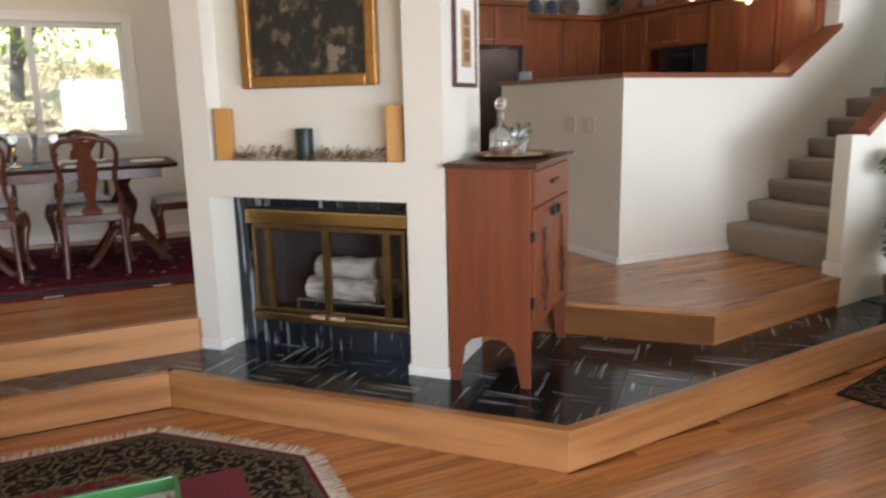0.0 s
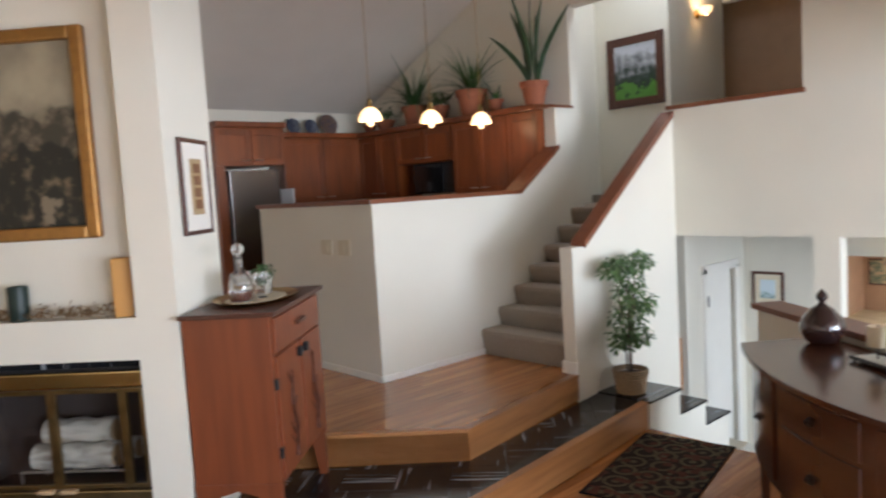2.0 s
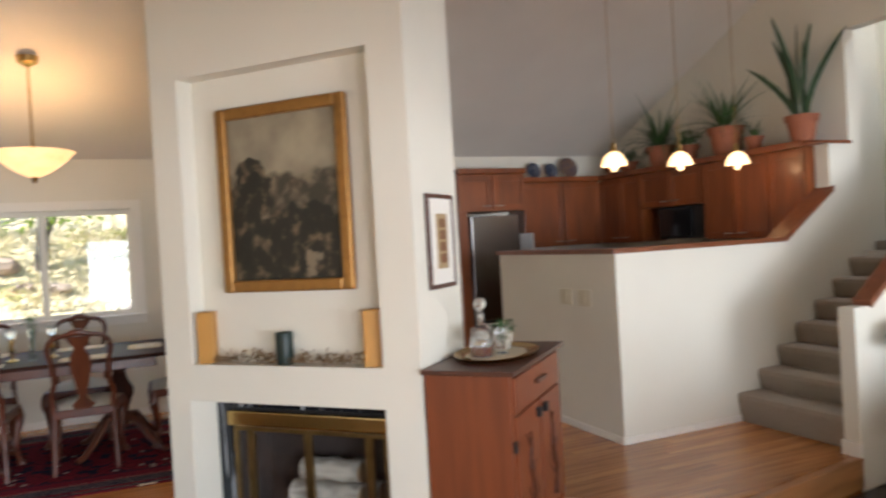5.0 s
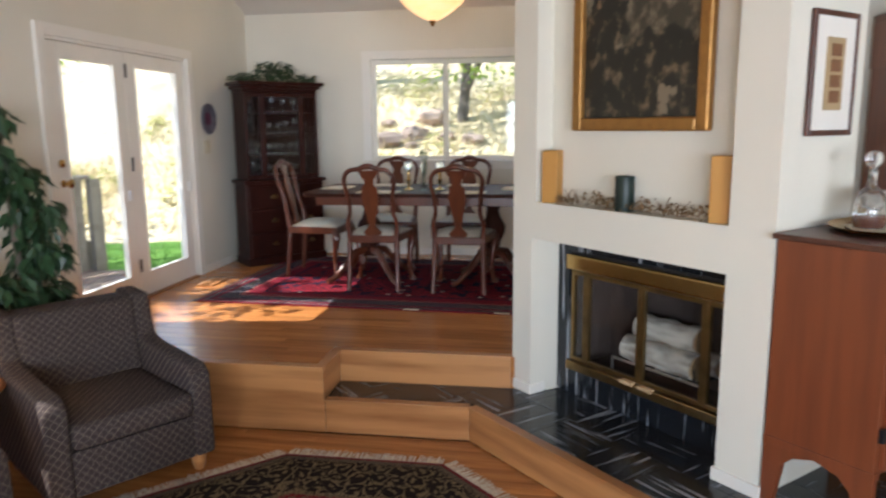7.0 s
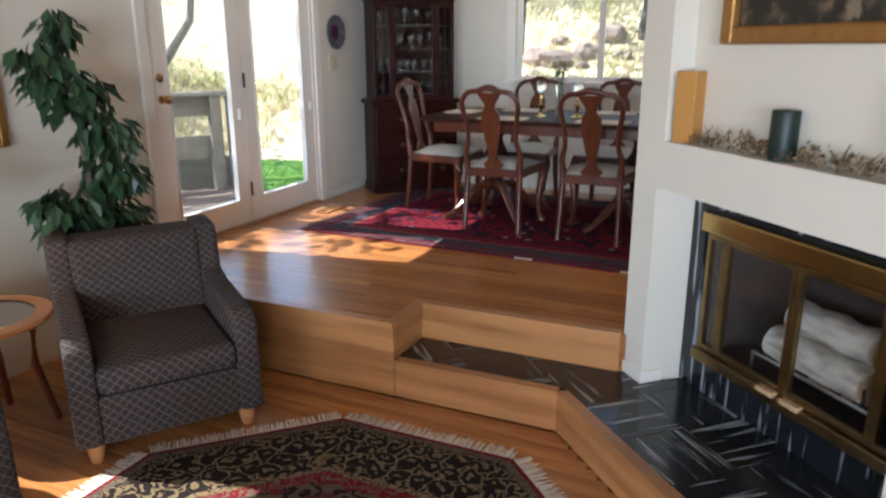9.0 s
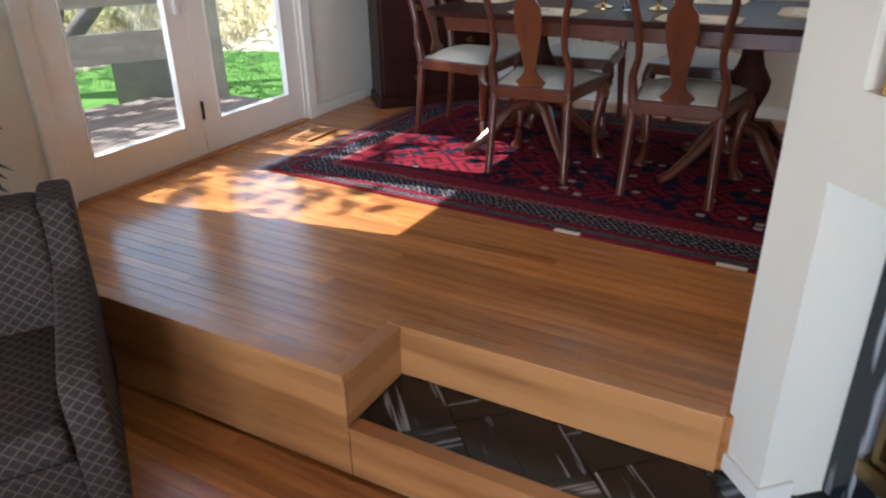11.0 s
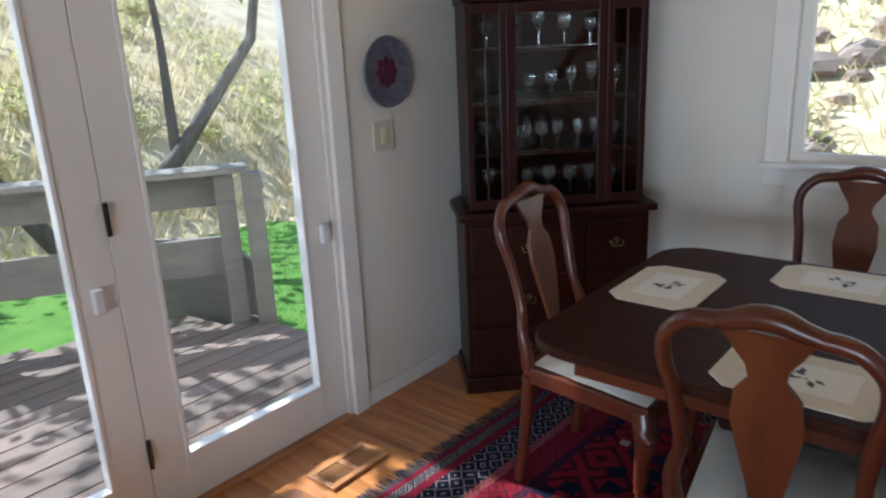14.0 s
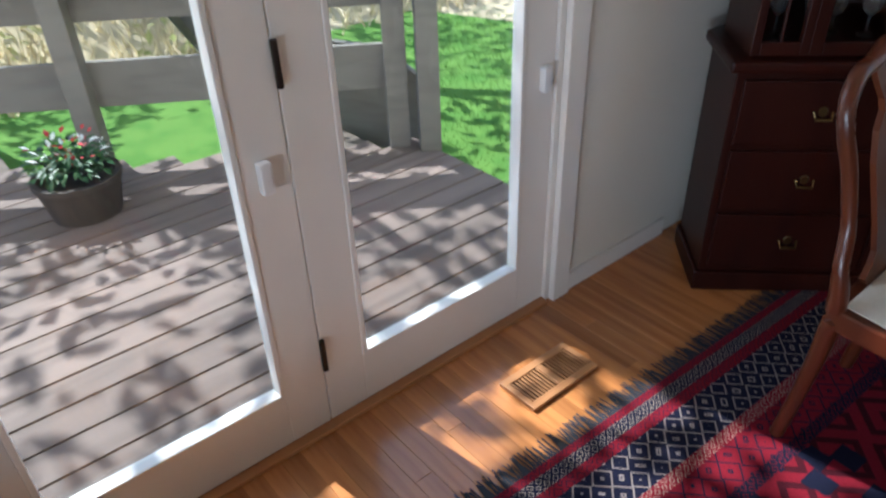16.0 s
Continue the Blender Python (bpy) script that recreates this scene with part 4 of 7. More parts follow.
def wall_cabinet(label, m, w, z0, z1, depth, doors, cap=True, group=""):
    t = thing("wall_cabinet", label, "kitchen cabinet", m, group)
    box_part("body", 0, 0.0, z0, w, depth, z1, CHERRY, t)
    n = doors
    for i in range(n):
        x0, x1 = 0.006 + i * w / n, (i + 1) * w / n - 0.006
        hx = (x1 - 0.07) if (i % 2 == 0 and n > 1) else x0 + 0.07
        panel_door(t, x0, z0 + 0.012, x1, z1 - 0.02, -0.001, (hx, z0 + 0.055))
    if cap:
        bm = B()
        extrude_xz(bm, [(-0.0, z1), (w, z1), (w, z1 + 0.06), (0, z1 + 0.06)], -0.055, depth)
        part("cornice", bm, CHERRY, t, bevel=0.012)
    return t


tall = wall_cabinet("cherry cabinet above the refrigerator", pose(9.87, FRY + 0.02, 0), 0.80, 2.14, 2.53, 0.64, 2, group="kitchen wall cabinets")
box_part("side_panel", 0.0, 0.0, D, 0.105, 0.60, 2.14, CHERRY, tall)
wall_cabinet("cherry wall cabinet with two panelled doors", pose(10.83, YN - 0.34, 0), 1.06, 1.72, 2.46, 0.33, 2, group="kitchen wall cabinets")
EM = pose(XE - 0.35, YN - 0.36, 0, 0, 0, -90)     # along the tall wall, facing west
wall_cabinet("cherry wall cabinet beside the corner", EM, 0.72, 1.72, 2.46, 0.34, 2, group="kitchen wall cabinets")
wall_cabinet("short cherry wall cabinet over the dark oven niche", EM @ pose(0.725, 0, 0), 0.92, 2.08, 2.46, 0.34, 2, group="kitchen wall cabinets")
oven = thing("microwave_oven", "black microwave oven set under the wall cabinet", "microwave", EM @ pose(0.95, 0.03, 0))
box_part("body", 0, 0, 1.74, 0.68, 0.31, 2.075, BLACK_METAL, oven, bevel=0.01)
box_part("door", 0.02, -0.02, 1.76, 0.50, 0.0, 2.055, material("oven_glass", (0.01, 0.01, 0.012), 0.08, coat=0.5), oven, "black glass oven door", 0.004)
wall_cabinet("cherry wall cabinet ending at the stair wall", EM @ pose(1.65, 0, 0), 1.16, 1.72, 2.46, 0.34, 3, group="kitchen wall cabinets")
ctr = thing("kitchen_counter", "dark kitchen counter on cherry base units", "counter")
for x0, y0, x1, y1 in ((10.83, YN - 0.62, XE, YN), (XE - 0.63, HW + 0.14, XE, YN - 0.62), (9.93, HW + 0.13, XE - 0.63, HW + 0.75)):
    box_part("base_unit", x0 + 0.002, y0 + 0.002, D, x1 - 0.002, y1 - 0.002, 1.25, CHERRY, ctr)
    box_part("worktop", x0, y0, 1.25, x1, y1, 1.29, SLATE_JOINT, ctr)
book = thing("upright_book", "thin pale book standing on the kitchen counter", "book", pose(10.86, YN - 0.45, 1.29, 0, 0, 20))
box_part("cover", 0, 0, 0, 0.03, 0.22, 0.60, WHITE_PLASTIC, book)

for i, (x, r) in enumerate(((11.12, 0.095), (11.36, 0.09), (11.61, 0.125))):
    pl = thing("display_plate", "dark blue patterned plate leaning on the cabinet top", "plate", pose(x, YN - 0.12, 2.52 + r, 78, 0, 0), "display plates")
    bm = B()
    lathe(bm, [(0.0, 0.0), (r * 0.55, 0.0), (r * 0.62, 0.006), (r, 0.022), (r * 0.98, 0.026), (r * 0.6, 0.012), (0.0, 0.008)], 28, close=False)
    part("rim", bm, BLUE_PLATE if i < 2 else material("brown_plate", (0.16, 0.10, 0.07), 0.3, grain=0.8, grain_scale=(25, 25, 25), dark=(0.05, 0.05, 0.09)), pl, smooth=True)


def pot(label, m, r, h, group="pots above the kitchen cabinets"):
    t = thing("potted_plant", label, "potted plant", m, group)
    bm = B()
    lathe(bm, [(r * 0.66, 0), (r * 0.9, h * 0.78), (r * 1.0, h * 0.78), (r * 1.04, h), (r * 0.92, h), (r * 0.86, h * 0.86)], 24)
    part("pot", bm, TERRACOTTA, t, "terracotta pot with a thick rim", smooth=True)
    return t


def blades(bm, base, n, length, width, r, up=0.5, arch=1.0):
    """Long arching strap leaves."""
    for _ in range(n):
        a = r.uniform(0, 2 * math.pi)
        out = Vector((math.cos(a), math.sin(a), 0))
        side = Vector((-out.y, out.x, 0))
        L = length * r.uniform(0.55, 1.1)
        tilt = r.uniform(0.15, 1.0) * arch
        prev = None
        k = 7
        for i in range(k + 1):
            f = i / k
            p = Vector(base) + out * (L * f * math.sin(0.25 + tilt * 0.9) * (0.7 + 0.3 * f)) + Vector((0, 0, L * (f * (0.95 - 0.35 * tilt) - up * tilt * f * f * 0.9)))
            w = width * (1 - f ** 2.5) + 0.0008
            cur = (bm.verts.new(p - side * w), bm.verts.new(p + side * w))
            if prev:
                bm.faces.new((prev[0], prev[1], cur[1], cur[0]))
            prev = cur


PX = XE - 0.19
PZ = 2.521
snake = pot("tall dark snake plant in a terracotta pot on the cabinets", pose(PX, 7.98, PZ), 0.135, 0.23)
bm = B()
r = random.Random(3)
for k in range(9):
    a, ln = r.uniform(0, 6.28), r.uniform(0.55, 0.98)
    lean = r.uniform(0.03, 0.26)
    pts = [Vector((0.05 * math.cos(a) + lean * f * f * math.cos(a) * 1.6 + 0.02 * math.sin(5 * f + k), 0.05 * math.sin(a) + lean * f * f * math.sin(a) * 1.8, 0.16 + ln * f)) for f in (0, 0.2, 0.4, 0.6, 0.8, 0.93, 1.0)]
    tube(bm, pts, [0.02, 0.028, 0.03, 0.028, 0.022, 0.012, 0.002], 6, flat=0.35)
part("foliage", bm, LEAF_DARK, snake, "upright sword shaped leaves", smooth=True)
for y, rr, hh, n, ln, lab in ((8.83, 0.165, 0.27, 70, 0.85, "spiky spider plant in a large terracotta pot"), (9.75, 0.155, 0.22, 65, 0.82, "arching spider plant in a terracotta pot")):
    t = pot(lab, pose(PX, y, PZ), rr, hh)
    bm = B()
    blades(bm, (0, 0, hh * 0.85), n, ln, 0.009, random.Random(int(y * 10)), 0.75, 1.25)
    blades(bm, (0, 0, hh * 0.85), n // 2, ln * 0.6, 0.008, random.Random(int(y * 7)), 0.3, 0.5)
    part("foliage", bm, LEAF, t, "thin arching striped leaves")
for y, rr, hh, lab, k in ((8.49, 0.085, 0.13, "small spiky aloe in a terracotta pot", 1), (9.33, 0.11, 0.17, "young leafy plant in a terracotta pot", 2), (10.30, 0.12, 0.12, "low green plant in a terracotta bowl", 2), (10.62, 0.08, 0.10, "little terracotta pot of greenery", 2)):
    t = pot(lab, pose(PX, y, PZ), rr, hh)
    bm = B()
    if k == 1:
        blades(bm, (0, 0, hh * 0.8), 26, 0.19, 0.010, random.Random(9), 0.1, 0.8)
    else:
        leaves(bm, (0, 0, hh + 0.08), (rr * 0.95, rr * 0.95, 0.10), 110, 0.06, random.Random(int(y * 9)))
    part("foliage", bm, LEAF, t)

for i, px in enumerate((10.237, 10.899, 11.525)):
    t = thing("pendant_lamp", "lit scalloped glass pendant lamp on a long chain", "pendant lamp", pose(px, 8.2, 0), "kitchen pendants")
    bm = B()
    lathe(bm, [(0.022, 2.475), (0.045, 2.465), (0.075, 2.435), (0.095, 2.39), (0.100, 2.365), (0.093, 2.366), (0.072, 2.425), (0.04, 2.455)], 24, close=False)
    part("shade", bm, GLOW, t, "glowing cream glass shade", smooth=True)
    bm = B()
    lathe(bm, [(0.006, 2.55), (0.02, 2.53), (0.026, 2.50), (0.026, 2.475)], 14)
    part("holder", bm, BRASS, t, smooth=True)
    bm = B()
    lathe(bm, [(0.002, 2.315), (0.024, 2.33), (0.028, 2.35), (0.016, 2.385), (0.012, 2.40)], 12)
    part("light_globe", bm, GLOW, t, smooth=True)
    top = zc(8.2)
    bm = B()
    n = int((top - 2.55) / 0.034)
    for k in range(n):
        z = 2.55 + k * 0.034
        c = [(0.007 * math.cos(a) * (k % 2), 0.007 * math.cos(a) * (1 - k % 2), z + 0.02 + 0.019 * math.sin(a)) for a in (0, 1.26, 2.51, 3.77, 5.03, 6.28)]
        tube(bm, c, 0.0024, 4)
    part("chain", bm, BRASS, t)
    bm = B()
    lathe(bm, [(0.02, top - 0.07), (0.06, top - 0.04), (0.065, top - 0.001)], 18)
    part("canopy", bm, BRASS, t, smooth=True)


def switch(label, m, w=0.075, h=0.118):
    t = thing("light_switch", label, "switch", m)
    box_part("plate", -w / 2, -0.008, -h / 2, w / 2, -0.0005, h / 2, PLASTIC, t, bevel=0.002)
    box_part("toggle", -0.017, -0.013, -0.033, 0.017, -0.008, 0.033, PLASTIC, t, bevel=0.002)
    return t


for y in (8.30, 8.06):
    switch("almond double wall switch plate on the half wall", pose(9.80, y, 1.375, 0, 0, -90), 0.15, 0.12)

# ---------------- stairs side: pictures, lights, plant ----------------
ALPINE = painted("alpine_view", [(0.0, (0.05, 0.16, 0.02)), (0.34, (0.09, 0.25, 0.03)), (0.42, (0.015, 0.03, 0.015)), (0.62, (0.04, 0.06, 0.05)), (0.80, (0.28, 0.29, 0.32)), (1.0, (0.55, 0.58, 0.64))], 6.0, 8, 0.2, 0.95, -0.38)
picture("mountain_picture", "snowy mountain and green meadow picture in a dark wood frame", on_wall(13.37, 8.02, 2.53, -90), 0.67, 0.73, 0.085, CABINET_TOP, 0.035, art=ALPINE)


def sconce(m, label):
    t = thing("wall_sconce", label, "wall lamp", m, "wall sconces")
    bm = B()
    lathe(bm, [(0.05, 0.0), (0.05, 0.012), (0.03, 0.02)], 16, pose(0, 0, 0, 90, 0, 0))
    part("back_plate", bm, BRASS, t, smooth=True)
    bm = B()
    tube(bm, [(0, -0.02, 0), (0, -0.08, -0.03), (0, -0.10, -0.01)], 0.008, 6)
    part("arm", bm, BRASS, t)
    bm = B()
    lathe(bm, [(0.03, 0.0), (0.062, 0.03), (0.078, 0.075), (0.07, 0.075), (0.045, 0.03)], 18, pose(0, -0.10, -0.02), close=False)
    part("shade", bm, GLOW, t, "glowing glass shade", smooth=True)
    return t


sconce(pose(13.95, 7.30, 3.46), "lit brass wall sconce in the upstairs hall")
sconce(pose(14.75, 5.42, 0.76, 0, 0, -90), "lit brass wall sconce in the entry hall")
bench = thing("hall_bench", "dark wooden chair back beyond the upstairs rail", "bench", pose(13.2, 5.75, 1.62, 0, 0, -90))
box_part("top_rail", 0, 0, 0.72, 0.55, 0.04, 0.78, CABINET_TOP, bench)
for x in (0.0, 0.51):
    box_part("post", x, 0, 0, x + 0.04, 0.04, 0.72, CABINET_TOP, bench)

TREE_PRINT = painted("tree_print", [(0.0, (0.55, 0.6, 0.55)), (0.5, (0.5, 0.6, 0.6)), (0.62, (0.12, 0.22, 0.2)), (0.8, (0.5, 0.62, 0.66)), (1.0, (0.6, 0.7, 0.75))], 5, 4)
picture("tree_print", "framed pale print of a tree in the entry hall", on_wall(13.5, 6.565, 0.48, -90), 0.30, 0.335, 0.028, CABINET_TOP, 0.02, 0.05, TREE_PRINT, LINEN)
picture("small_mirror", "small framed mirror in the entry hall", on_wall(14.75, 5.52, 0.22, -90), 0.23, 0.36, 0.025, CABINET_TOP, 0.02, 0.0, CHROME)
hd = structure(thing("door_1", "white panel door in the lower hall", "door", pose(12.74, 6.66, ZH)), "white panel door in the lower hall", "door")
box_part("door_panel", 0.0, 0.03, 0.0, 0.56, 0.07, 2.05, TRIM, hd)
for x0, x1 in ((-0.07, 0.0), (0.56, 0.63)):
    box_part("casing", x0, -0.025, 0.0, x1, 0.0, 2.09, TRIM, hd)
box_part("casing", -0.07, -0.025, 2.05, 0.63, -0.005, 2.13, TRIM, hd)
for z in (0.3, 1.75):
    box_part("hinge", -0.012, -0.03, z, 0.012, -0.022, z + 0.1, DARK_BRONZE, hd)
quilt = thing("wall_quilt", "small patterned panel on the far tan wall", "quilt", pose(16.19, 6.20, 0.20, 0, 0, -90))
box_part("cloth", 0, -0.015, 0.28, 0.8, -0.002, 0.52, material("quilt", (0.42, 0.34, 0.22), 0.9, grain=0.9, grain_scale=(22, 22, 22), dark=(0.16, 0.10, 0.12)), quilt)
tapestry = thing("wall_tapestry", "dark patterned hanging in the dim room beyond", "tapestry", pose(16.19, 5.1, -0.5, 0, 0, -90))
box_part("cloth", 0, -0.015, 0.0, 1.5, -0.002, 1.5, material("tapestry", (0.05, 0.045, 0.04), 0.95, grain=0.9, grain_scale=(7, 7, 7), dark=(0.012, 0.010, 0.014)), tapestry)
couch = thing("dark_sofa", "dark sofa in the dim room beyond the entry", "sofa", pose(15.3, 3.3, ZH))
box_part("seat", 0, 0, 0, 0.7, 1.7, 0.45, material("dark_fabric", (0.03, 0.018, 0.018), 0.9, grain=0.5), couch, bevel=0.05)
box_part("backrest", 0.5, 0, 0.45, 0.75, 1.7, 0.9, material("dark_fabric", (0.03, 0.018, 0.018)), couch, bevel=0.06)

# slate treads down to the entry
for i, (x0, x1, z) in enumerate(((11.03, 11.47, S), (11.45, 11.86, 0.0), (11.84, 12.24, -S))):
    st = structure(box_part("slate_tread_%d" % (i + 1), x0, 6.21, z - 0.012, x1, 6.654, z + 0.006, SLATE, bevel=0.003), "black slate stair tread", "stair tread")

fic = thing("basket_plant", "small-leaved green ficus in a woven basket on the slate step", "houseplant", pose(11.16, 6.45, S + 0.006) @ Matrix.Diagonal((0.92, 0.92, 0.92, 1)))
bm = B()
for k in range(9):
    z = k * 0.022
    rr = 0.115 + 0.0035 * k + (0.004 if k % 2 else 0)
    lathe(bm, [(rr - 0.012, z), (rr, z + 0.005), (rr, z + 0.017), (rr - 0.012, z + 0.022)], 26, close=(k == 0))
part("basket", bm, material("wicker", (0.33, 0.22, 0.12), 0.85, grain=0.7, grain_scale=(70, 70, 70), bump=0.6, bump_scale=120), fic, "round woven wicker basket", smooth=True)
bm = B()
lathe(bm, [(0.0, 0.15), (0.11, 0.15)], 20, close=False)
part("soil", bm, BARK, fic)
bm = B()
for dx, dy in ((0, 0), (0.025, 0.01), (-0.02, 0.015), (0.0, -0.02)):
    tube(bm, [(dx, dy, 0.15), (dx * 1.3, dy, 0.45), (dx * 3, dy * 3, 0.80), (dx * 5, dy * 4, 1.05)], [0.009, 0.008, 0.006, 0.002], 6)
part("stem", bm, BARK, fic)
bm = B()
r = random.Random(12)
for c, sp, n in (((-0.10, 0.02, 1.03), (0.19, 0.11, 0.10), 330), ((0.16, 0.0, 1.05), (0.13, 0.11, 0.10), 260), ((0.02, 0.0, 0.85), (0.14, 0.12, 0.15), 300), ((0.15, -0.02, 0.70), (0.15, 0.12, 0.10), 240), ((-0.02, 0.0, 0.60), (0.16, 0.13, 0.13), 260), ((-0.09, 0, 0.45), (0.12, 0.11, 0.10), 190), ((0.12, 0.0, 0.44), (0.13, 0.12, 0.10), 200)):
    leaves(bm, c, sp, n, 0.055, r)
part("foliage", bm, LEAF_LIGHT, fic, "many small two-toned leaves")


def pattern_rug(name, base, dark, light, red, scale, w, h, bands, medallion=0.0, cut=0.15, metric="MANHATTAN"):
    """Woven patterns: stepped bands along the edge and small motifs, in the rug's own metres."""
    m = bpy.data.materials.new(name)
    m.use_nodes = True
    t = m.node_tree
    L = t.links.new
    b = t.nodes["Principled BSDF"]
    b.inputs["Roughness"].default_value = 0.95
    b.inputs["Specular IOR Level"].default_value = 0.1
    tc = t.nodes.new("ShaderNodeTexCoord")
    sp = t.nodes.new("ShaderNodeSeparateXYZ")
    L(tc.outputs["Object"], sp.inputs[0])
    place = tc.outputs["Object"]
    if medallion:      # wavering floral motifs
        wn_ = t.nodes.new("ShaderNodeTexNoise")
        wn_.inputs["Scale"].default_value, wn_.inputs["Detail"].default_value = 13.0, 4
        L(place, wn_.inputs["Vector"])
        va = t.nodes.new("ShaderNodeVectorMath")
        va.operation = "MULTIPLY_ADD"
        va.inputs[1].default_value = (0.15, 0.15, 0.0)
        L(wn_.outputs["Color"], va.inputs[0])
        L(place, va.inputs[2])
        place = va.outputs[0]

    def op(kind, a, c=None, val=None):
        n = t.nodes.new("ShaderNodeMath")
        n.operation = kind
        L(a, n.inputs[0])
        if c is not None:
            L(c, n.inputs[1])
        elif val is not None:
            n.inputs[1].default_value = val
        return n.outputs[0]

    def mixed(fac, a, c):
        n = t.nodes.new("ShaderNodeMix")
        n.data_type = "RGBA"
        L(fac, n.inputs["Factor"])
        for sock, v in (("A", a), ("B", c)):
            if isinstance(v, tuple):
                n.inputs[sock].default_value = (*v, 1)
            else:
                L(v, n.inputs[sock])
        return n.outputs["Result"]

    ax, ay = op("ABSOLUTE", sp.outputs["X"]), op("ABSOLUTE", sp.outputs["Y"])
    if medallion:      # eight-sided
        k = op("MULTIPLY", op("ADD", ax, ay), val=0.7071)
        far = op("MAXIMUM", op("MAXIMUM", ax, ay), k)
        edge = op("SUBTRACT", far, val=medallion)
        edge = op("MULTIPLY", edge, val=-1.0)
    else:
        ex = op("MULTIPLY", op("SUBTRACT", ax, val=w / 2), val=-1.0)
        ey = op("MULTIPLY", op("SUBTRACT", ay, val=h / 2), val=-1.0)
        edge = op("MINIMUM", ex, ey)
    vo = t.nodes.new("ShaderNodeTexVoronoi")
    vo.feature, vo.distance = "F1", metric
    vo.inputs["Scale"].default_value, vo.inputs["Randomness"].default_value = scale, 0.25
    L(place, vo.inputs["Vector"])
    rings = op("SINE", op("MULTIPLY", vo.outputs["Distance"], val=19.0))
    m1 = op("GREATER_THAN", rings, val=0.35)
    ch = t.nodes.new("ShaderNodeTexVoronoi")
    ch.feature, ch.distance = "F1", "CHEBYCHEV"
    ch.inputs["Scale"].default_value = scale * 2.7
    L(place, ch.inputs["Vector"])
    sep = t.nodes.new("ShaderNodeSeparateColor")
    L(ch.outputs["Color"], sep.inputs[0])
    pick = op("GREATER_THAN", sep.outputs[0], val=0.86)
    dots = op("MULTIPLY", op("LESS_THAN", ch.outputs["Distance"], val=0.22), pick)
    navy = op("MULTIPLY", op("GREATER_THAN", sep.outputs[1], val=0.55), op("LESS_THAN", ch.outputs["Distance"], val=0.42))
    field = mixed(m1, base, dark)
    field = mixed(navy, field, red)
    field = mixed(dots, field, light)
    col = field
    for d0, d1, back, fore, sc in bands:
        z = op("MULTIPLY", op("GREATER_THAN", edge, val=d0), op("LESS_THAN", edge, val=d1))
        v = t.nodes.new("ShaderNodeTexVoronoi")
        v.feature, v.distance = "F1", metric
        v.inputs["Scale"].default_value, v.inputs["Randomness"].default_value = sc, 0.15
        L(place, v.inputs["Vector"])
        wv = op("GREATER_THAN", op("SINE", op("MULTIPLY", v.outputs["Distance"], val=15.0)), val=cut)
        col = mixed(z, col, mixed(wv, back, fore))
    nz = t.nodes.new("ShaderNodeTexNoise")
    nz.inputs["Scale"].default_value, nz.inputs["Detail"].default_value = 260, 3
    L(tc.outputs["Object"], nz.inputs["Vector"])
    hs = t.nodes.new("ShaderNodeHueSaturation")
    rr = t.nodes.new("ShaderNodeMapRange")
    rr.inputs["To Min"].default_value, rr.inputs["To Max"].default_value = 0.6, 1.4
    L(nz.outputs["Fac"], rr.inputs["Value"])
    L(rr.outputs[0], hs.inputs["Value"])
    L(col, hs.inputs["Color"])
    L(hs.outputs[0], b.inputs["Base Color"])
    bp = t.nodes.new("ShaderNodeBump")
    bp.inputs["Strength"].default_value, bp.inputs["Distance"].default_value = 0.5, 0.004
    L(nz.outputs["Fac"], bp.inputs["Height"])
    L(bp.outputs[0], b.inputs["Normal"])
    return m


def fringe(bm, a, b, out, length, n, r):
    a, b, out = Vector(a), Vector(b), Vector(out)
    for i in range(n):
        p = a.lerp(b, (i + r.uniform(0.1, 0.9)) / n)
        d = out * length * r.uniform(0.7, 1.05) + (b - a).normalized() * r.uniform(-0.012, 0.012)
        w = (b - a).normalized() * 0.0035
        q = [p - w, p + w, p + d + w * 0.6, p + d - w * 0.6]
        vs = [bm.verts.new((v.x, v.y, z)) for v, z in zip(q, (0.006, 0.006, 0.003, 0.003))]
        bm.faces.new(vs)


FRINGE = material("rug_fringe", (0.68, 0.62, 0.50), 0.95, per_piece=0.2)
FRINGE_DARK = material("rug_fringe_dark", (0.03, 0.03, 0.035), 0.95, per_piece=0.3)
# entry mat
mat = thing("floor_mat", "small dark leaf patterned mat on the oak floor", "rug", pose(10.44, 5.78, 0.0, 0, 0, 12))
bm = B()
box(bm, -0.545, -0.30, 0.001, 0.545, 0.30, 0.010)
part("woven_field", bm, pattern_rug("mat_weave", (0.028, 0.020, 0.016), (0.11, 0.085, 0.05), (0.10, 0.09, 0.06), (0.09, 0.035, 0.022), 6, 1.09, 0.60, [(-1, 0.012, (0.01, 0.01, 0.01), (0.012, 0.01, 0.01), 10)], metric="EUCLIDEAN"), mat, bevel=0.002)

# ---------------- sideboard against the knee wall ----------------
KB = Vector((10.60, 4.88))
KD = Vector((-0.597, -0.802))
KN = Vector((-0.802, 0.597))
KM = Matrix(((KD.x, KN.x, 0, KB.x), (KD.y, KN.y, 0, KB.y), (0, 0, 1, 0), (0, 0, 0, 1)))    # x along the wall, y into the room
bm = B()
box(bm, -0.72, -0.17, -0.1, 2.6, -0.02, 0.92, KM)
structure(part("wall_knee", bm, PAINT), "low white knee wall beside the entry stairs", "wall")
bm = B()
box(bm, -0.76, -0.20, 0.92, 2.6, 0.0, 0.955, KM)
structure(part("trim_4", bm, CHERRY_CAP, bevel=0.004), "reddish wooden cap on the knee wall", "wall cap")
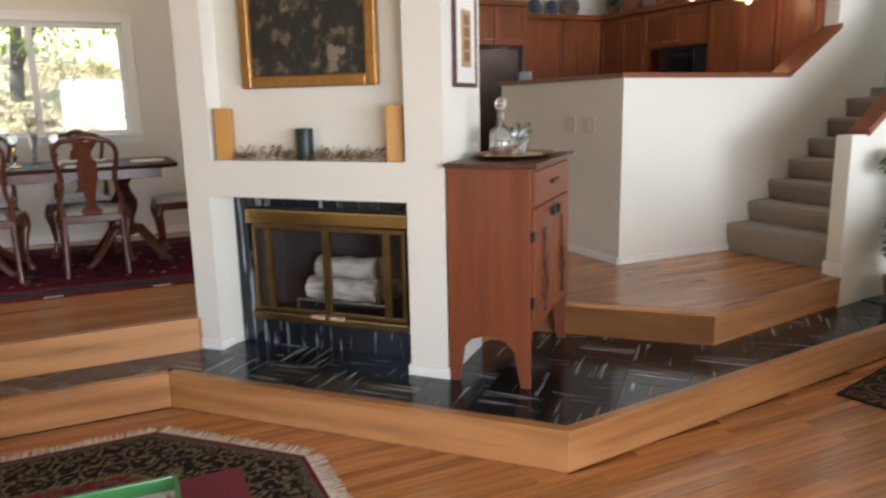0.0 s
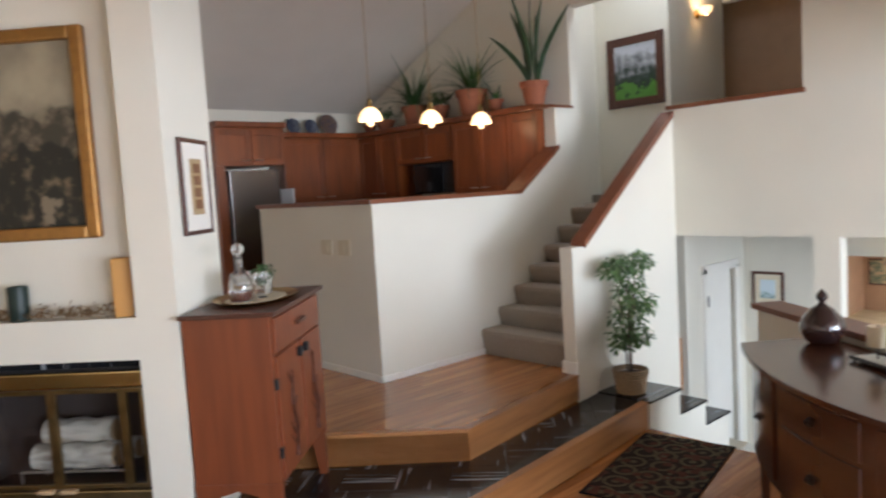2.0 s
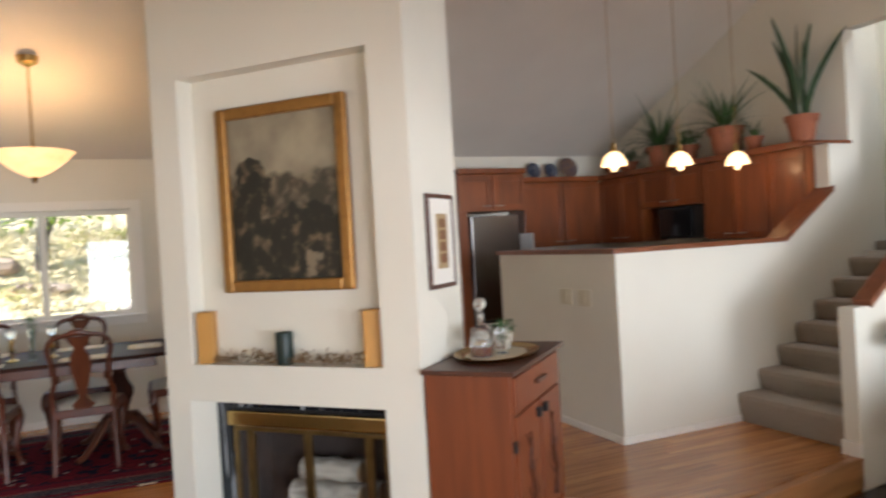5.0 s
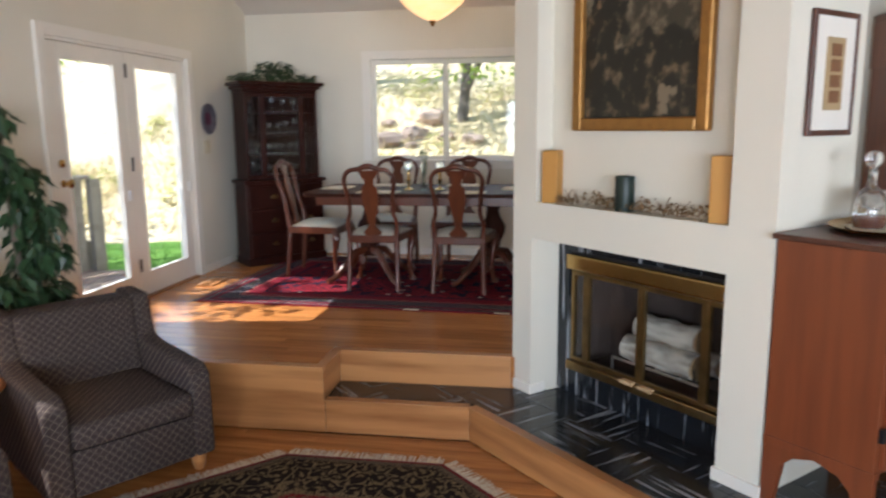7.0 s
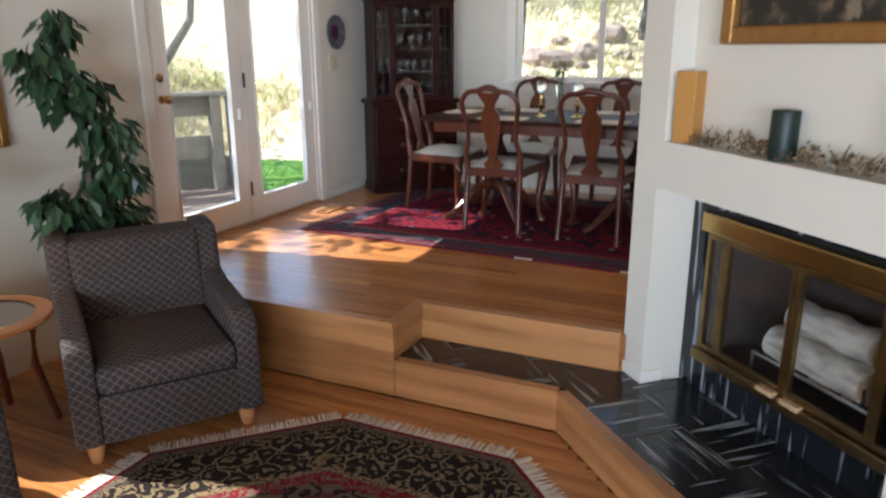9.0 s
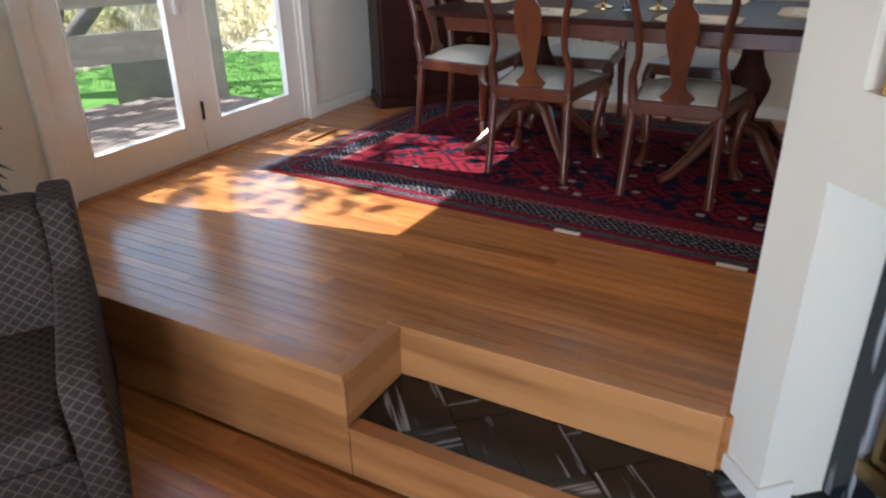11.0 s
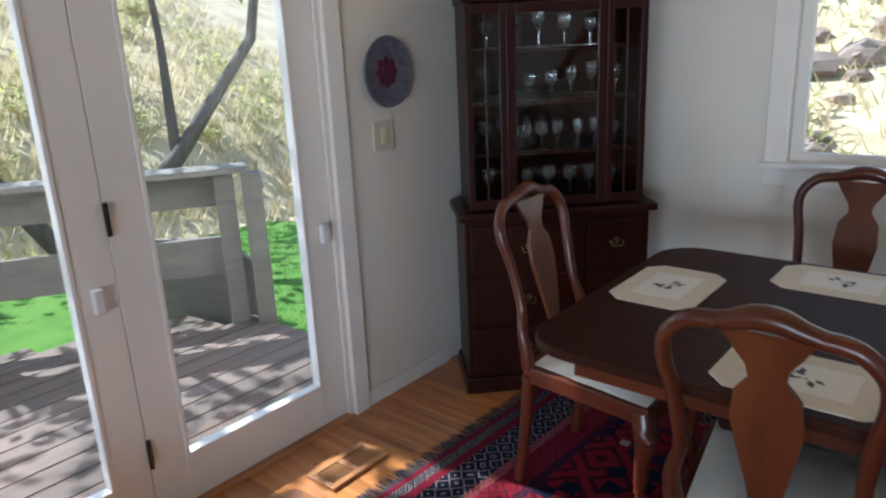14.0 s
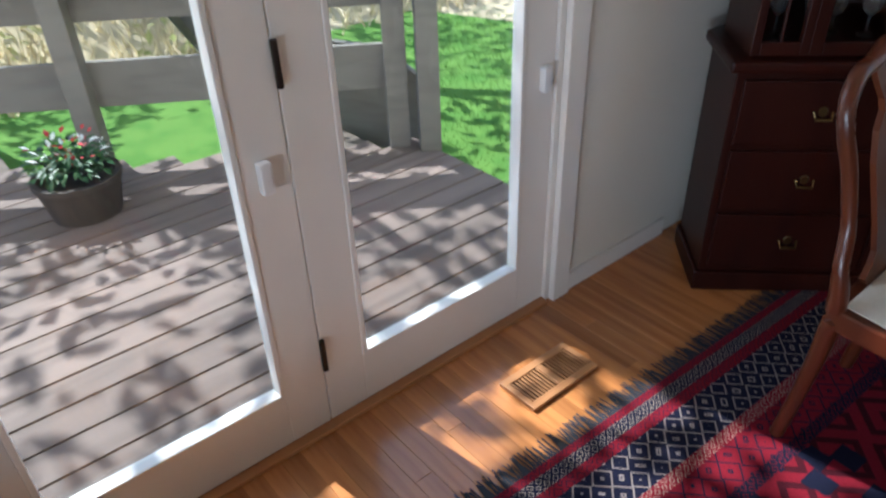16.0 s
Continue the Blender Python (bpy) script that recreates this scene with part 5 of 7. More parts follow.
sb = thing("sideboard", "bow-fronted dark walnut sideboard with polished top", "sideboard", KM)
SL = 1.69


def bow(off, n=18):
    pts = [(off, 0.012), (SL - off, 0.012)]
    for i in range(n + 1):
        f = 1 - i / n
        pts.append((off + f * (SL - 2 * off), 0.47 - off + 4 * 0.21 * f * (1 - f)))
    return pts


bm = B()
prism(bm, bow(-0.01), 0.872, 0.90)
part("top", bm, SIDEBOARD, sb, "glossy walnut top", bevel=0.006)
bm = B()
prism(bm, bow(0.03), 0.36, 0.872)
part("body", bm, SIDEBOARD, sb, bevel=0.003)
for x, y in ((0.05, 0.05), (SL - 0.05, 0.05), (0.06, 0.40), (SL - 0.06, 0.40), (0.55, 0.585), (SL - 0.55, 0.585)):
    bm = B()
    vs = box(bm, x - 0.026, y - 0.026, 0, x + 0.026, y + 0.026, 0.872)
    for v in vs[:4]:
        v.co.x, v.co.y = x + (v.co.x - x) * 0.55, y + (v.co.y - y) * 0.55
    part("leg", bm, SIDEBOARD, sb, bevel=0.003)
for f0, f1, z0, z1 in ((0.06, 0.30, 0.40, 0.85), (0.345, 0.655, 0.70, 0.85), (0.345, 0.655, 0.40, 0.68), (0.70, 0.94, 0.40, 0.85)):
    bm = B()
    pts = []
    for i in range(9):
        f = f0 + (f1 - f0) * i / 8
        pts.append((0.03 + f * (SL - 0.06), 0.44 + 4 * 0.21 * f * (1 - f)))
    poly = [(x, y - 0.002) for x, y in pts] + [(x, y + 0.010) for x, y in pts[::-1]]
    prism(bm, poly, z0, z1)
    dr = part("drawer_front", bm, SIDEBOARD, sb, bevel=0.002)
    mid = pts[4]
    bm = B()
    lathe(bm, [(0.022, 0), (0.02, 0.006), (0.008, 0.01), (0.012, 0.02), (0.005, 0.026)], 12, pose(mid[0], mid[1] + 0.010, (z0 + z1) / 2, -90, 0, 0))
    part("knob", bm, DARK_BRONZE, dr, smooth=True)
vessel("ceramic_jar", "dark glazed lidded ceramic jar on the sideboard", "jar", KM @ pose(0.14, 0.13, 0.90) @ Matrix.Diagonal((0.88, 0.88, 0.92, 1)), [(0.06, 0), (0.085, 0.012), (0.116, 0.06), (0.120, 0.095), (0.105, 0.14), (0.07, 0.175), (0.066, 0.185), (0.045, 0.20), (0.02, 0.215), (0.016, 0.225), (0.033, 0.25), (0.026, 0.272), (0.006, 0.29), (0.004, 0.297)], CERAMIC, 28)
ct = thing("candle_stand", "black metal candle stand with a mirrored tray", "candle holder", KM @ pose(0.85, 0.17, 0.90))
box_part("tray", -0.37, -0.065, 0.012, 0.37, 0.065, 0.024, BLACK_METAL, ct, bevel=0.003)
box_part("mirror", -0.35, -0.05, 0.0235, 0.35, 0.05, 0.026, CHROME, ct, bevel=0)
for i, (x, h, rr, pin) in enumerate(((-0.27, 0.09, 0.043, 0.075), (-0.145, 0.12, 0.050, 0.075), (-0.005, 0.235, 0.046, 0.055), (0.13, 0.125, 0.056, 0.065), (0.27, 0.10, 0.049, 0.075))):
    bm = B()
    tube(bm, [(x, 0, 0.024), (x, 0, pin)], 0.004, 6)
    lathe(bm, [(0.03, pin), (rr, pin + 0.002), (rr, pin + 0.005)], 16, pose(x, 0, 0))
    part("holder", bm, BLACK_METAL, ct)
    pillar_candle("pillar_candle", "ivory pillar candle with a tan base on the stand", KM @ pose(0.85 + x, 0.17, 0.90 + pin + 0.005), rr, h, IVORY_WAX, "sideboard candles")
bm = B()
for x in (-0.37, 0.37):
    for y in (-0.05, 0.05):
        lathe(bm, [(0.006, 0), (0.006, 0.012)], 8, pose(x * 0.95, y, 0))
part("foot", bm, BLACK_METAL, ct)
rk = random.Random(5)
bm = B()
leaves(bm, (-0.02, 0.055, 0.05), (0.10, 0.02, 0.025), 60, 0.05, rk)
part("sprig", bm, BLACK_METAL, ct, "dark leaf sprig")
vessel("glass_votive", "small grey glass jar on the sideboard", "votive", KM @ pose(1.42, 0.42, 0.90), [(0.028, 0), (0.030, 0.015), (0.023, 0.022), (0.038, 0.042), (0.038, 0.07), (0.03, 0.085), (0.034, 0.095)], material("grey_glass", (0.14, 0.12, 0.13), 0.12, coat=0.4))


def table_lamp(m, label, base_mat, profile, z0, z1, r0, r1):
    t = thing("table_lamp", label, "lamp", m)
    bm = B()
    lathe(bm, profile, 22)
    part("base", bm, base_mat, t, smooth=True)
    bm = B()
    n = 32
    rings = []
    for f in (0, 0.25, 0.5, 0.75, 1.0):
        rr = r0 + (r1 - r0) * (f ** 0.62)
        rings.append([(rr * (1 + 0.018 * (i % 2)) * math.cos(2 * math.pi * i / n), rr * (1 + 0.018 * (i % 2)) * math.sin(2 * math.pi * i / n), z0 + (z1 - z0) * f) for i in range(n)])
    vr = [[bm.verts.new(p) for p in ring] for ring in rings]
    for a, b in zip(vr, vr[1:]):
        for i in range(n):
            j = (i + 1) % n
            bm.faces.new((a[i], a[j], b[j], b[i]))
    part("shade", bm, SHADE, t, "lit pleated cream fabric shade", smooth=True)
    return t


table_lamp(KM @ pose(1.72, 0.20, 0.90), "lit table lamp with wooden column on the sideboard", CABINET, [(0.07, 0), (0.07, 0.02), (0.055, 0.03), (0.05, 0.28), (0.02, 0.30), (0.012, 0.42)], 0.31, 0.60, 0.155, 0.085)

# ---------------- living room corner ----------------
rugc = (6.18, 6.20)
AP = 0.99
rug = thing("octagonal_rug", "octagonal black and gold floral rug with cream fringe", "rug", pose(rugc[0], rugc[1], 0.0))
R8 = AP / math.cos(math.pi / 8)
oct_pts = [(R8 * math.cos(math.pi / 8 + k * math.pi / 4), R8 * math.sin(math.pi / 8 + k * math.pi / 4)) for k in range(8)]
bm = B()
prism(bm, oct_pts, 0.001, 0.010)
K = (0.016, 0.011, 0.010)
TANW, REDW = (0.20, 0.145, 0.075), (0.15, 0.012, 0.018)
part("woven_field", bm, pattern_rug("octagon_weave", (0.10, 0.07, 0.045), K, TANW, (0.10, 0.02, 0.02), 6, 1, 1, [(-1, 0.02, REDW, REDW, 8), (0.02, 0.055, (0.14, 0.11, 0.07), (0.03, 0.02, 0.02), 40), (0.055, 0.085, K, TANW, 26), (0.085, 0.36, K, (0.17, 0.125, 0.065), 10.5), (0.36, 0.39, TANW, K, 30), (0.39, 0.45, REDW, (0.13, 0.1, 0.06), 18)], AP, 0.66, "EUCLIDEAN"), rug, bevel=0.002)
bm = B()
rf = random.Random(2)
for k in range(8):
    a, b2 = Vector(oct_pts[k]), Vector(oct_pts[(k + 1) % 8])
    o = ((a + b2) / 2).normalized()
    fringe(bm, a, b2, o, 0.085, 150, rf)
part("fringe", bm, FRINGE, rug, "knotted cream fringe")["kind"] = "stuff"

FAB = material("dotted_fabric", (0.044, 0.031, 0.029), 0.85, grain=0.4, grain_scale=(50, 50, 50), dark=(0.030, 0.023, 0.023), spec=0.2, bump=0.2, bump_scale=200)


def lattice_fabric(m):
    """Adds a pale diamond lattice to the cloth."""
    t = m.node_tree
    L = t.links.new
    b = t.nodes["Principled BSDF"]
    src = b.inputs["Base Color"].links[0].from_socket
    tc = t.nodes.new("ShaderNodeTexCoord")
    sp = t.nodes.new("ShaderNodeSeparateXYZ")
    L(tc.outputs["Object"], sp.inputs[0])

    def op(kind, a, c=None, val=None):
        n = t.nodes.new("ShaderNodeMath")
        n.operation = kind
        L(a, n.inputs[0])
        if c is not None:
            L(c, n.inputs[1])
        elif val is not None:
            n.inputs[1].default_value = val
        return n.outputs[0]

    h = op("ADD", sp.outputs["Z"], op("MULTIPLY", sp.outputs["Y"], val=0.9))
    lines = []
    for kind in ("ADD", "SUBTRACT"):
        v = op("MULTIPLY", op(kind, sp.outputs["X"], h), val=1 / 0.042)
        f = op("FRACT", v)
        lines.append(op("LESS_THAN", op("ABSOLUTE", op("SUBTRACT", f, val=0.5)), val=0.085))
    u = op("MULTIPLY", op("ADD", sp.outputs["X"], h), val=1 / 0.0105)
    dash = op("GREATER_THAN", op("FRACT", u), val=0.52)
    fac = op("MULTIPLY", op("MAXIMUM", lines[0], lines[1]), dash)
    mx = t.nodes.new("ShaderNodeMix")
    mx.data_type = "RGBA"
    mx.inputs["B"].default_value = (0.17, 0.135, 0.105, 1)
    L(fac, mx.inputs["Factor"])
    L(src, mx.inputs["A"])
    L(mx.outputs["Result"], b.inputs["Base Color"])


lattice_fabric(FAB)


def armchair(m, w, label, name="armchair"):
    """An upholstered chair facing -y; origin on the floor in the middle."""
    t = thing(name, label, "armchair" if name == "armchair" else "sofa", m)
    h = w / 2
    d = 0.40
    bm = B()
    box(bm, -h + 0.10, -d, 0.085, h - 0.10, d - 0.1, 0.30)
    part("base", bm, FAB, t, bevel=0.02, smooth=True)
    bm = B()
    box(bm, -h + 0.105, -d - 0.02, 0.305, h - 0.105, d - 0.12, 0.42)
    part("seat_cushion", bm, FAB, t, bevel=0.035, smooth=True, segs=3)
    bm = B()
    vs = box(bm, -h + 0.09, d - 0.24, 0.37, h - 0.09, d - 0.03, 0.795)
    for v in vs:
        v.co.y += 0.16 * (v.co.z - 0.40)
    part("backrest", bm, FAB, t, bevel=0.045, smooth=True, segs=3)
    for sx in (-1, 1):
        bm = B()
        prof = [(-d - 0.01, 0.085), (-d + 0.0, 0.50), (-d + 0.06, 0.545), (0.10, 0.565), (d - 0.20, 0.59), (d - 0.15, 0.80), (d + 0.06, 0.81), (d - 0.03, 0.085)]
        x0, x1 = sorted((sx * h, sx * (h - 0.105)))
        a = [bm.verts.new((x0, y, z)) for y, z in prof]
        b2 = [bm.verts.new((x1, y, z)) for y, z in prof]
        bm.faces.new(a)
        bm.faces.new(b2[::-1])
        for i in range(len(prof)):
            j = (i + 1) % len(prof)
            bm.faces.new((a[j], a[i], b2[i], b2[j]))
        part("arm", bm, FAB, t, bevel=0.028, smooth=True, segs=3)
        for y in (-d + 0.05, d - 0.09):
            bm = B()
            lathe(bm, [(0.022, 0), (0.030, 0.025), (0.036, 0.065), (0.036, 0.085)], 14, pose(sx * (h - 0.07), y, 0))
            part("foot", bm, OAK_RISER, t, "turned oak foot", smooth=True)
    for bx in (-0.11, 0.11):
        bm = B()
        lathe(bm, [(0.018, 0), (0.015, 0.006), (0.005, 0.009)], 12, pose(bx, d - 0.190, 0.64, 80, 0, 0))
        part("button", bm, FAB, t)
    return t


armchair(pose(4.92, 6.945, 0.0, 0, 0, 55), 0.76, "dark lattice-patterned armchair on turned wooden feet")
armchair(pose(4.72, 5.67, 0.0, 0, 0, 86), 0.90, "dark lattice-patterned sofa with sunlit arms", "sofa")

st = thing("side_table", "round oak side table with a glass inset", "side table", pose(4.40, 6.50, 0.0) @ Matrix.Diagonal((1, 1, 0.915, 1)))
bm = B()
lathe(bm, [(0.215, 0.555), (0.285, 0.555), (0.295, 0.568), (0.285, 0.582), (0.215, 0.582)], 40, close=False)
bm.faces.ensure_lookup_table()
part("rim", bm, OAK_RISER, st, smooth=True)
bm = B()
lathe(bm, [(0.216, 0.558), (0.216, 0.576)], 40)
part("glass_top", bm, material("grey_inset", (0.13, 0.115, 0.095), 0.15, coat=0.5), st)
for k in range(4):
    a = math.pi / 4 + k * math.pi / 2
    bm = B()
    tube(bm, [(0.20 * math.cos(a), 0.20 * math.sin(a), 0.555), (0.18 * math.cos(a), 0.18 * math.sin(a), 0.3), (0.24 * math.cos(a), 0.24 * math.sin(a), 0.0)], [0.024, 0.02, 0.015], 8)
    part("leg", bm, CABINET, st)
table_lamp(pose(4.40, 6.46, 0.5325), "lit brass candlestick lamp with bell shade on the side table", AGED_BRASS, [(0.075, 0), (0.075, 0.03), (0.03, 0.06), (0.02, 0.10), (0.035, 0.14), (0.018, 0.17), (0.025, 0.21), (0.042, 0.25), (0.02, 0.29), (0.03, 0.34), (0.016, 0.37), (0.045, 0.395), (0.04, 0.40), (0.011, 0.405), (0.011, 0.52)], 0.47, 0.72, 0.16, 0.07)
ART = painted("bright_abstract", [(0.0, (0.05, 0.07, 0.12)), (0.35, (0.55, 0.42, 0.10)), (0.5, (0.5, 0.05, 0.06)), (0.65, (0.62, 0.45, 0.32)), (0.8, (0.12, 0.25, 0.10)), (1.0, (0.6, 0.5, 0.35))], 7, 3, 1.5, 0.15, -0.1)
picture("abstract_print", "bright abstract figure-free print with tan mount and gilt frame", on_wall(XW, 6.46, 1.172, 90), 0.59, 0.655, 0.045, GILT, 0.03, 0.10, ART, material("tan_mount", (0.36, 0.26, 0.14), 0.8))

tp = thing("corner_plant", "tall climbing dark green plant behind the armchair", "houseplant", pose(4.32, 7.20, 0.0) @ Matrix.Diagonal((1, 1, 0.95, 1)))
bm = B()
lathe(bm, [(0.11, 0), (0.15, 0.26), (0.16, 0.28), (0.145, 0.28), (0.13, 0.22)], 22)
part("pot", bm, TERRACOTTA, tp, smooth=True)
bm = B()
tube(bm, [(0, 0, 0.2), (0.01, 0.0, 0.9), (-0.02, 0.01, 1.5), (-0.03, 0.0, 1.88)], [0.022, 0.02, 0.015, 0.006], 8)
part("stem", bm, BARK, tp)
bm = B()
r = random.Random(21)
for c, sp, n in (((-0.03, -0.02, 1.83), (0.07, 0.08, 0.10), 50), ((-0.02, -0.15, 1.66), (0.10, 0.11, 0.15), 90), ((0.0, 0.0, 1.50), (0.13, 0.16, 0.15), 130), ((0.02, 0.13, 1.28), (0.13, 0.14, 0.16), 120), ((0.04, 0.12, 1.06), (0.13, 0.16, 0.13), 130), ((0.0, -0.13, 0.94), (0.14, 0.18, 0.13), 150), ((0.0, 0.10, 0.84), (0.15, 0.19, 0.13), 160)):
    leaves(bm, c, sp, n, 0.12, r, 0.9)
part("foliage", bm, LEAF_DARK, tp, "drooping dark glossy leaves")

cof = thing("coffee_table", "low table under a dark red cloth", "coffee table", pose(6.33, 5.37, 0.0))
REDC = material("red_cloth", (0.16, 0.012, 0.022), 0.85, grain=0.3, grain_scale=(40, 40, 40), bump=0.15, bump_scale=150)
bm = B()
box(bm, -0.45, -0.45, 0.415, 0.45, 0.45, 0.437)
part("cloth", bm, REDC, cof, "dark red cloth", bevel=0.008)
box_part("tabletop", -0.43, -0.43, 0.39, 0.43, 0.43, 0.4145, TABLETOP, cof)
for x in (-0.38, 0.38):
    for y in (-0.38, 0.38):
        box_part("leg", x - 0.025, y - 0.025, 0.0115, x + 0.025, y + 0.025, 0.39, TABLETOP, cof)
gt = thing("painted_tray", "green rimmed floral tray on the low red table", "tray", pose(6.31, 5.56, 0.438, 0, 0, -2))
GREEN = material("green_lacquer", (0.035, 0.17, 0.035), 0.3, coat=0.3)
box_part("base", -0.26, -0.20, 0.0, 0.26, 0.20, 0.008, painted("floral_tray", [(0.0, (0.02, 0.12, 0.04)), (0.35, (0.65, 0.62, 0.55)), (0.55, (0.70, 0.68, 0.62)), (0.68, (0.30, 0.03, 0.06)), (0.85, (0.06, 0.02, 0.08))], 9, 3, 0.8, 0.0, 0.0), gt, "white ground with painted fruit and flowers", bevel=0)
for b6 in ((-0.275, -0.215, 0.275, -0.20), (-0.275, 0.20, 0.275, 0.215), (-0.275, -0.20, -0.26, 0.20), (0.26, -0.20, 0.275, 0.20)):
    box_part("rim", b6[0], b6[1], 0.0, b6[2], b6[3], 0.05, GREEN, gt, "bright green rim", 0.003)

# ---------------- french doors and window ----------------
fdoor = structure(thing("door_2", "white french doors closed on the deck side", "door"), "white french doors closed on the deck side", "door")
for y0, y1 in ((DY0 - 0.075, DY0 + 0.005), (DY1 - 0.005, DY1 + 0.075)):
    box_part("casing", XW + 0.001, y0, D, XW + 0.025, y1, DZ1 + 0.07, TRIM, fdoor, bevel=0.004)
box_part("casing", XW + 0.001, DY0 + 0.005, DZ1 - 0.005, XW + 0.025, DY1 - 0.005, DZ1 + 0.07, TRIM, fdoor, bevel=0.004)
for y0, y1 in ((DY0, DY0 + 0.025), (DY1 - 0.025, DY1)):
    box_part("jamb", XW - T, y0, D, XW, y1, DZ1, TRIM, fdoor)
box_part("jamb", XW - T, DY0 + 0.025, DZ1 - 0.025, XW, DY1 - 0.025, DZ1, TRIM, fdoor)
box_part("threshold", XW - T, DY0 + 0.025, D - 0.012, XW + 0.02, DY1 - 0.025, D + 0.012, OAK_RISER, fdoor, "worn wooden threshold", 0.004)
GZ0, GZ1 = 0.556, 2.145
MIDY = 8.855
for y0, y1, g0, g1 in ((DY0 + 0.027, MIDY - 0.002, 8.150, 8.735), (MIDY + 0.002, DY1 - 0.027, 8.979, 9.585)):
    X0, X1 = XW - 0.055, XW - 0.01
    bm = B()
    for a in ((y0, D + 0.014, g0, DZ1 - 0.03), (g1, D + 0.014, y1, DZ1 - 0.03), (g0, D + 0.014, g1, GZ0), (g0, GZ1, g1, DZ1 - 0.03)):
        box(bm, X0, a[0], a[1], X1, a[2], a[3])
    leaf = part("door_leaf", bm, TRIM, fdoor, "white painted leaf with one tall pane", bevel=0.003)
    bm = B()
    for a in ((g0, GZ0, g0 + 0.014, GZ1), (g1 - 0.014, GZ0, g1, GZ1), (g0 + 0.014, GZ0, g1 - 0.014, GZ0 + 0.014), (g0 + 0.014, GZ1 - 0.014, g1 - 0.014, GZ1)):
        box(bm, XW - 0.045, a[0], a[1], XW - 0.004, a[2], a[3])
    part("glazing_bead", bm, TRIM, leaf, bevel=0.003)
    pn = box_part("pane", XW - 0.035, g0, GZ0, XW - 0.030, g1, GZ1, GLASS, leaf, bevel=0)
    pn.visible_shadow = False
    for z in (0.635, 1.415, 2.10):
        bm = B()
        tube(bm, [(XW + 0.002, MIDY, z - 0.05), (XW + 0.002, MIDY, z + 0.05)], 0.008, 8)
        if y0 < 8.5:
            part("hinge", bm, DARK_BRONZE, leaf, "dark bronze hinge")
        else:
            bm.free()
for y in (8.785, 9.657):
    box_part("latch", XW - 0.008, y - 0.015, 1.145, XW + 0.018, y + 0.015, 1.22, WHITE_PLASTIC, fdoor, "white plastic latch", 0.006)
bm = B()
lathe(bm, [(0.025, 0), (0.025, 0.008), (0.01, 0.015), (0.01, 0.04), (0.028, 0.05), (0.028, 0.065), (0.01, 0.075)], 16, pose(XW - 0.01, 8.085, 1.33, 0, 90, 0))
part("knob", bm, BRASS, fdoor, "brass door knob", smooth=True)
bm = B()
lathe(bm, [(0.026, 0), (0.026, 0.012), (0.012, 0.02)], 16, pose(XW - 0.01, 8.085, 1.46, 0, 90, 0))
part("deadbolt", bm, BRASS, fdoor, smooth=True)

win = structure(thing("window_1", "white sliding window above the dining table", "window"), "white sliding window above the dining table", "window")
c = 0.085
for a in ((WX0 - c, WZ0, WX0, WZ1 + c), (WX1, WZ0, WX1 + c, WZ1 + c), (WX0, WZ1, WX1, WZ1 + c), (WX0 - c, WZ0 - c, WX1 + c, WZ0)):
    box_part("casing", a[0], YN - 0.022, a[1], a[2], YN - 0.001, a[3], TRIM, win, bevel=0.004)
box_part("window_sill", WX0 - 0.09, YN - 0.06, WZ0 - 0.012, WX1 + 0.09, YN + 0.04, WZ0 + 0.008, TRIM, win, bevel=0.005)
WM = 6.02
for x0, x1, yy in ((WX0, WM + 0.03, YN + 0.05), (WM - 0.03, WX1, YN + 0.085)):
    bm = B()
    f = 0.045
    for a in ((x0, WZ0, x0 + f, WZ1), (x1 - f, WZ0, x1, WZ1), (x0 + f, WZ0, x1 - f, WZ0 + f), (x0 + f, WZ1 - f, x1 - f, WZ1)):
        box(bm, a[0], yy - 0.016, a[1], a[2], yy + 0.016, a[3])
    sash = part("window_frame", bm, TRIM, win, bevel=0.003)
    pn = box_part("pane", x0 + f, yy - 0.002, WZ0 + f, x1 - f, yy + 0.002, WZ1 - f, GLASS, sash, bevel=0)
    pn.visible_shadow = False

structure(box_part("baseboard_3", XW + 0.001, DY1 + 0.075, D, XW + 0.014, 10.37, D + 0.07, TRIM, bevel=0.003), "low white painted baseboard", "baseboard")
structure(box_part("baseboard_4", 4.95, YN - 0.014, D, 9.9, YN - 0.001, D + 0.07, TRIM, bevel=0.003), "low white painted baseboard", "baseboard")
structure(box_part("baseboard_5", 9.787, HW, D, 9.799, 9.35, D + 0.05, TRIM, bevel=0.002), "low white painted baseboard", "baseboard")
structure(box_part("baseboard_6", 9.80, HW - 0.013, D, 10.93, HW - 0.001, D + 0.05, TRIM, bevel=0.002), "low white painted baseboard", "baseboard")

QUILT = painted("patchwork", [(0.0, (0.10, 0.03, 0.03)), (0.3, (0.40, 0.30, 0.16)), (0.5, (0.08, 0.13, 0.09)), (0.7, (0.42, 0.33, 0.20)), (1.0, (0.28, 0.06, 0.05))], 6, 2, 0.5, 0.1, -0.05)
picture("wall_quilt", "small patchwork hanging on a tan wall beyond the entry", on_wall(16.2, 6.36, 0.33, -90), 0.62, 0.32, 0.02, CABINET_TOP, 0.02, art=QUILT)

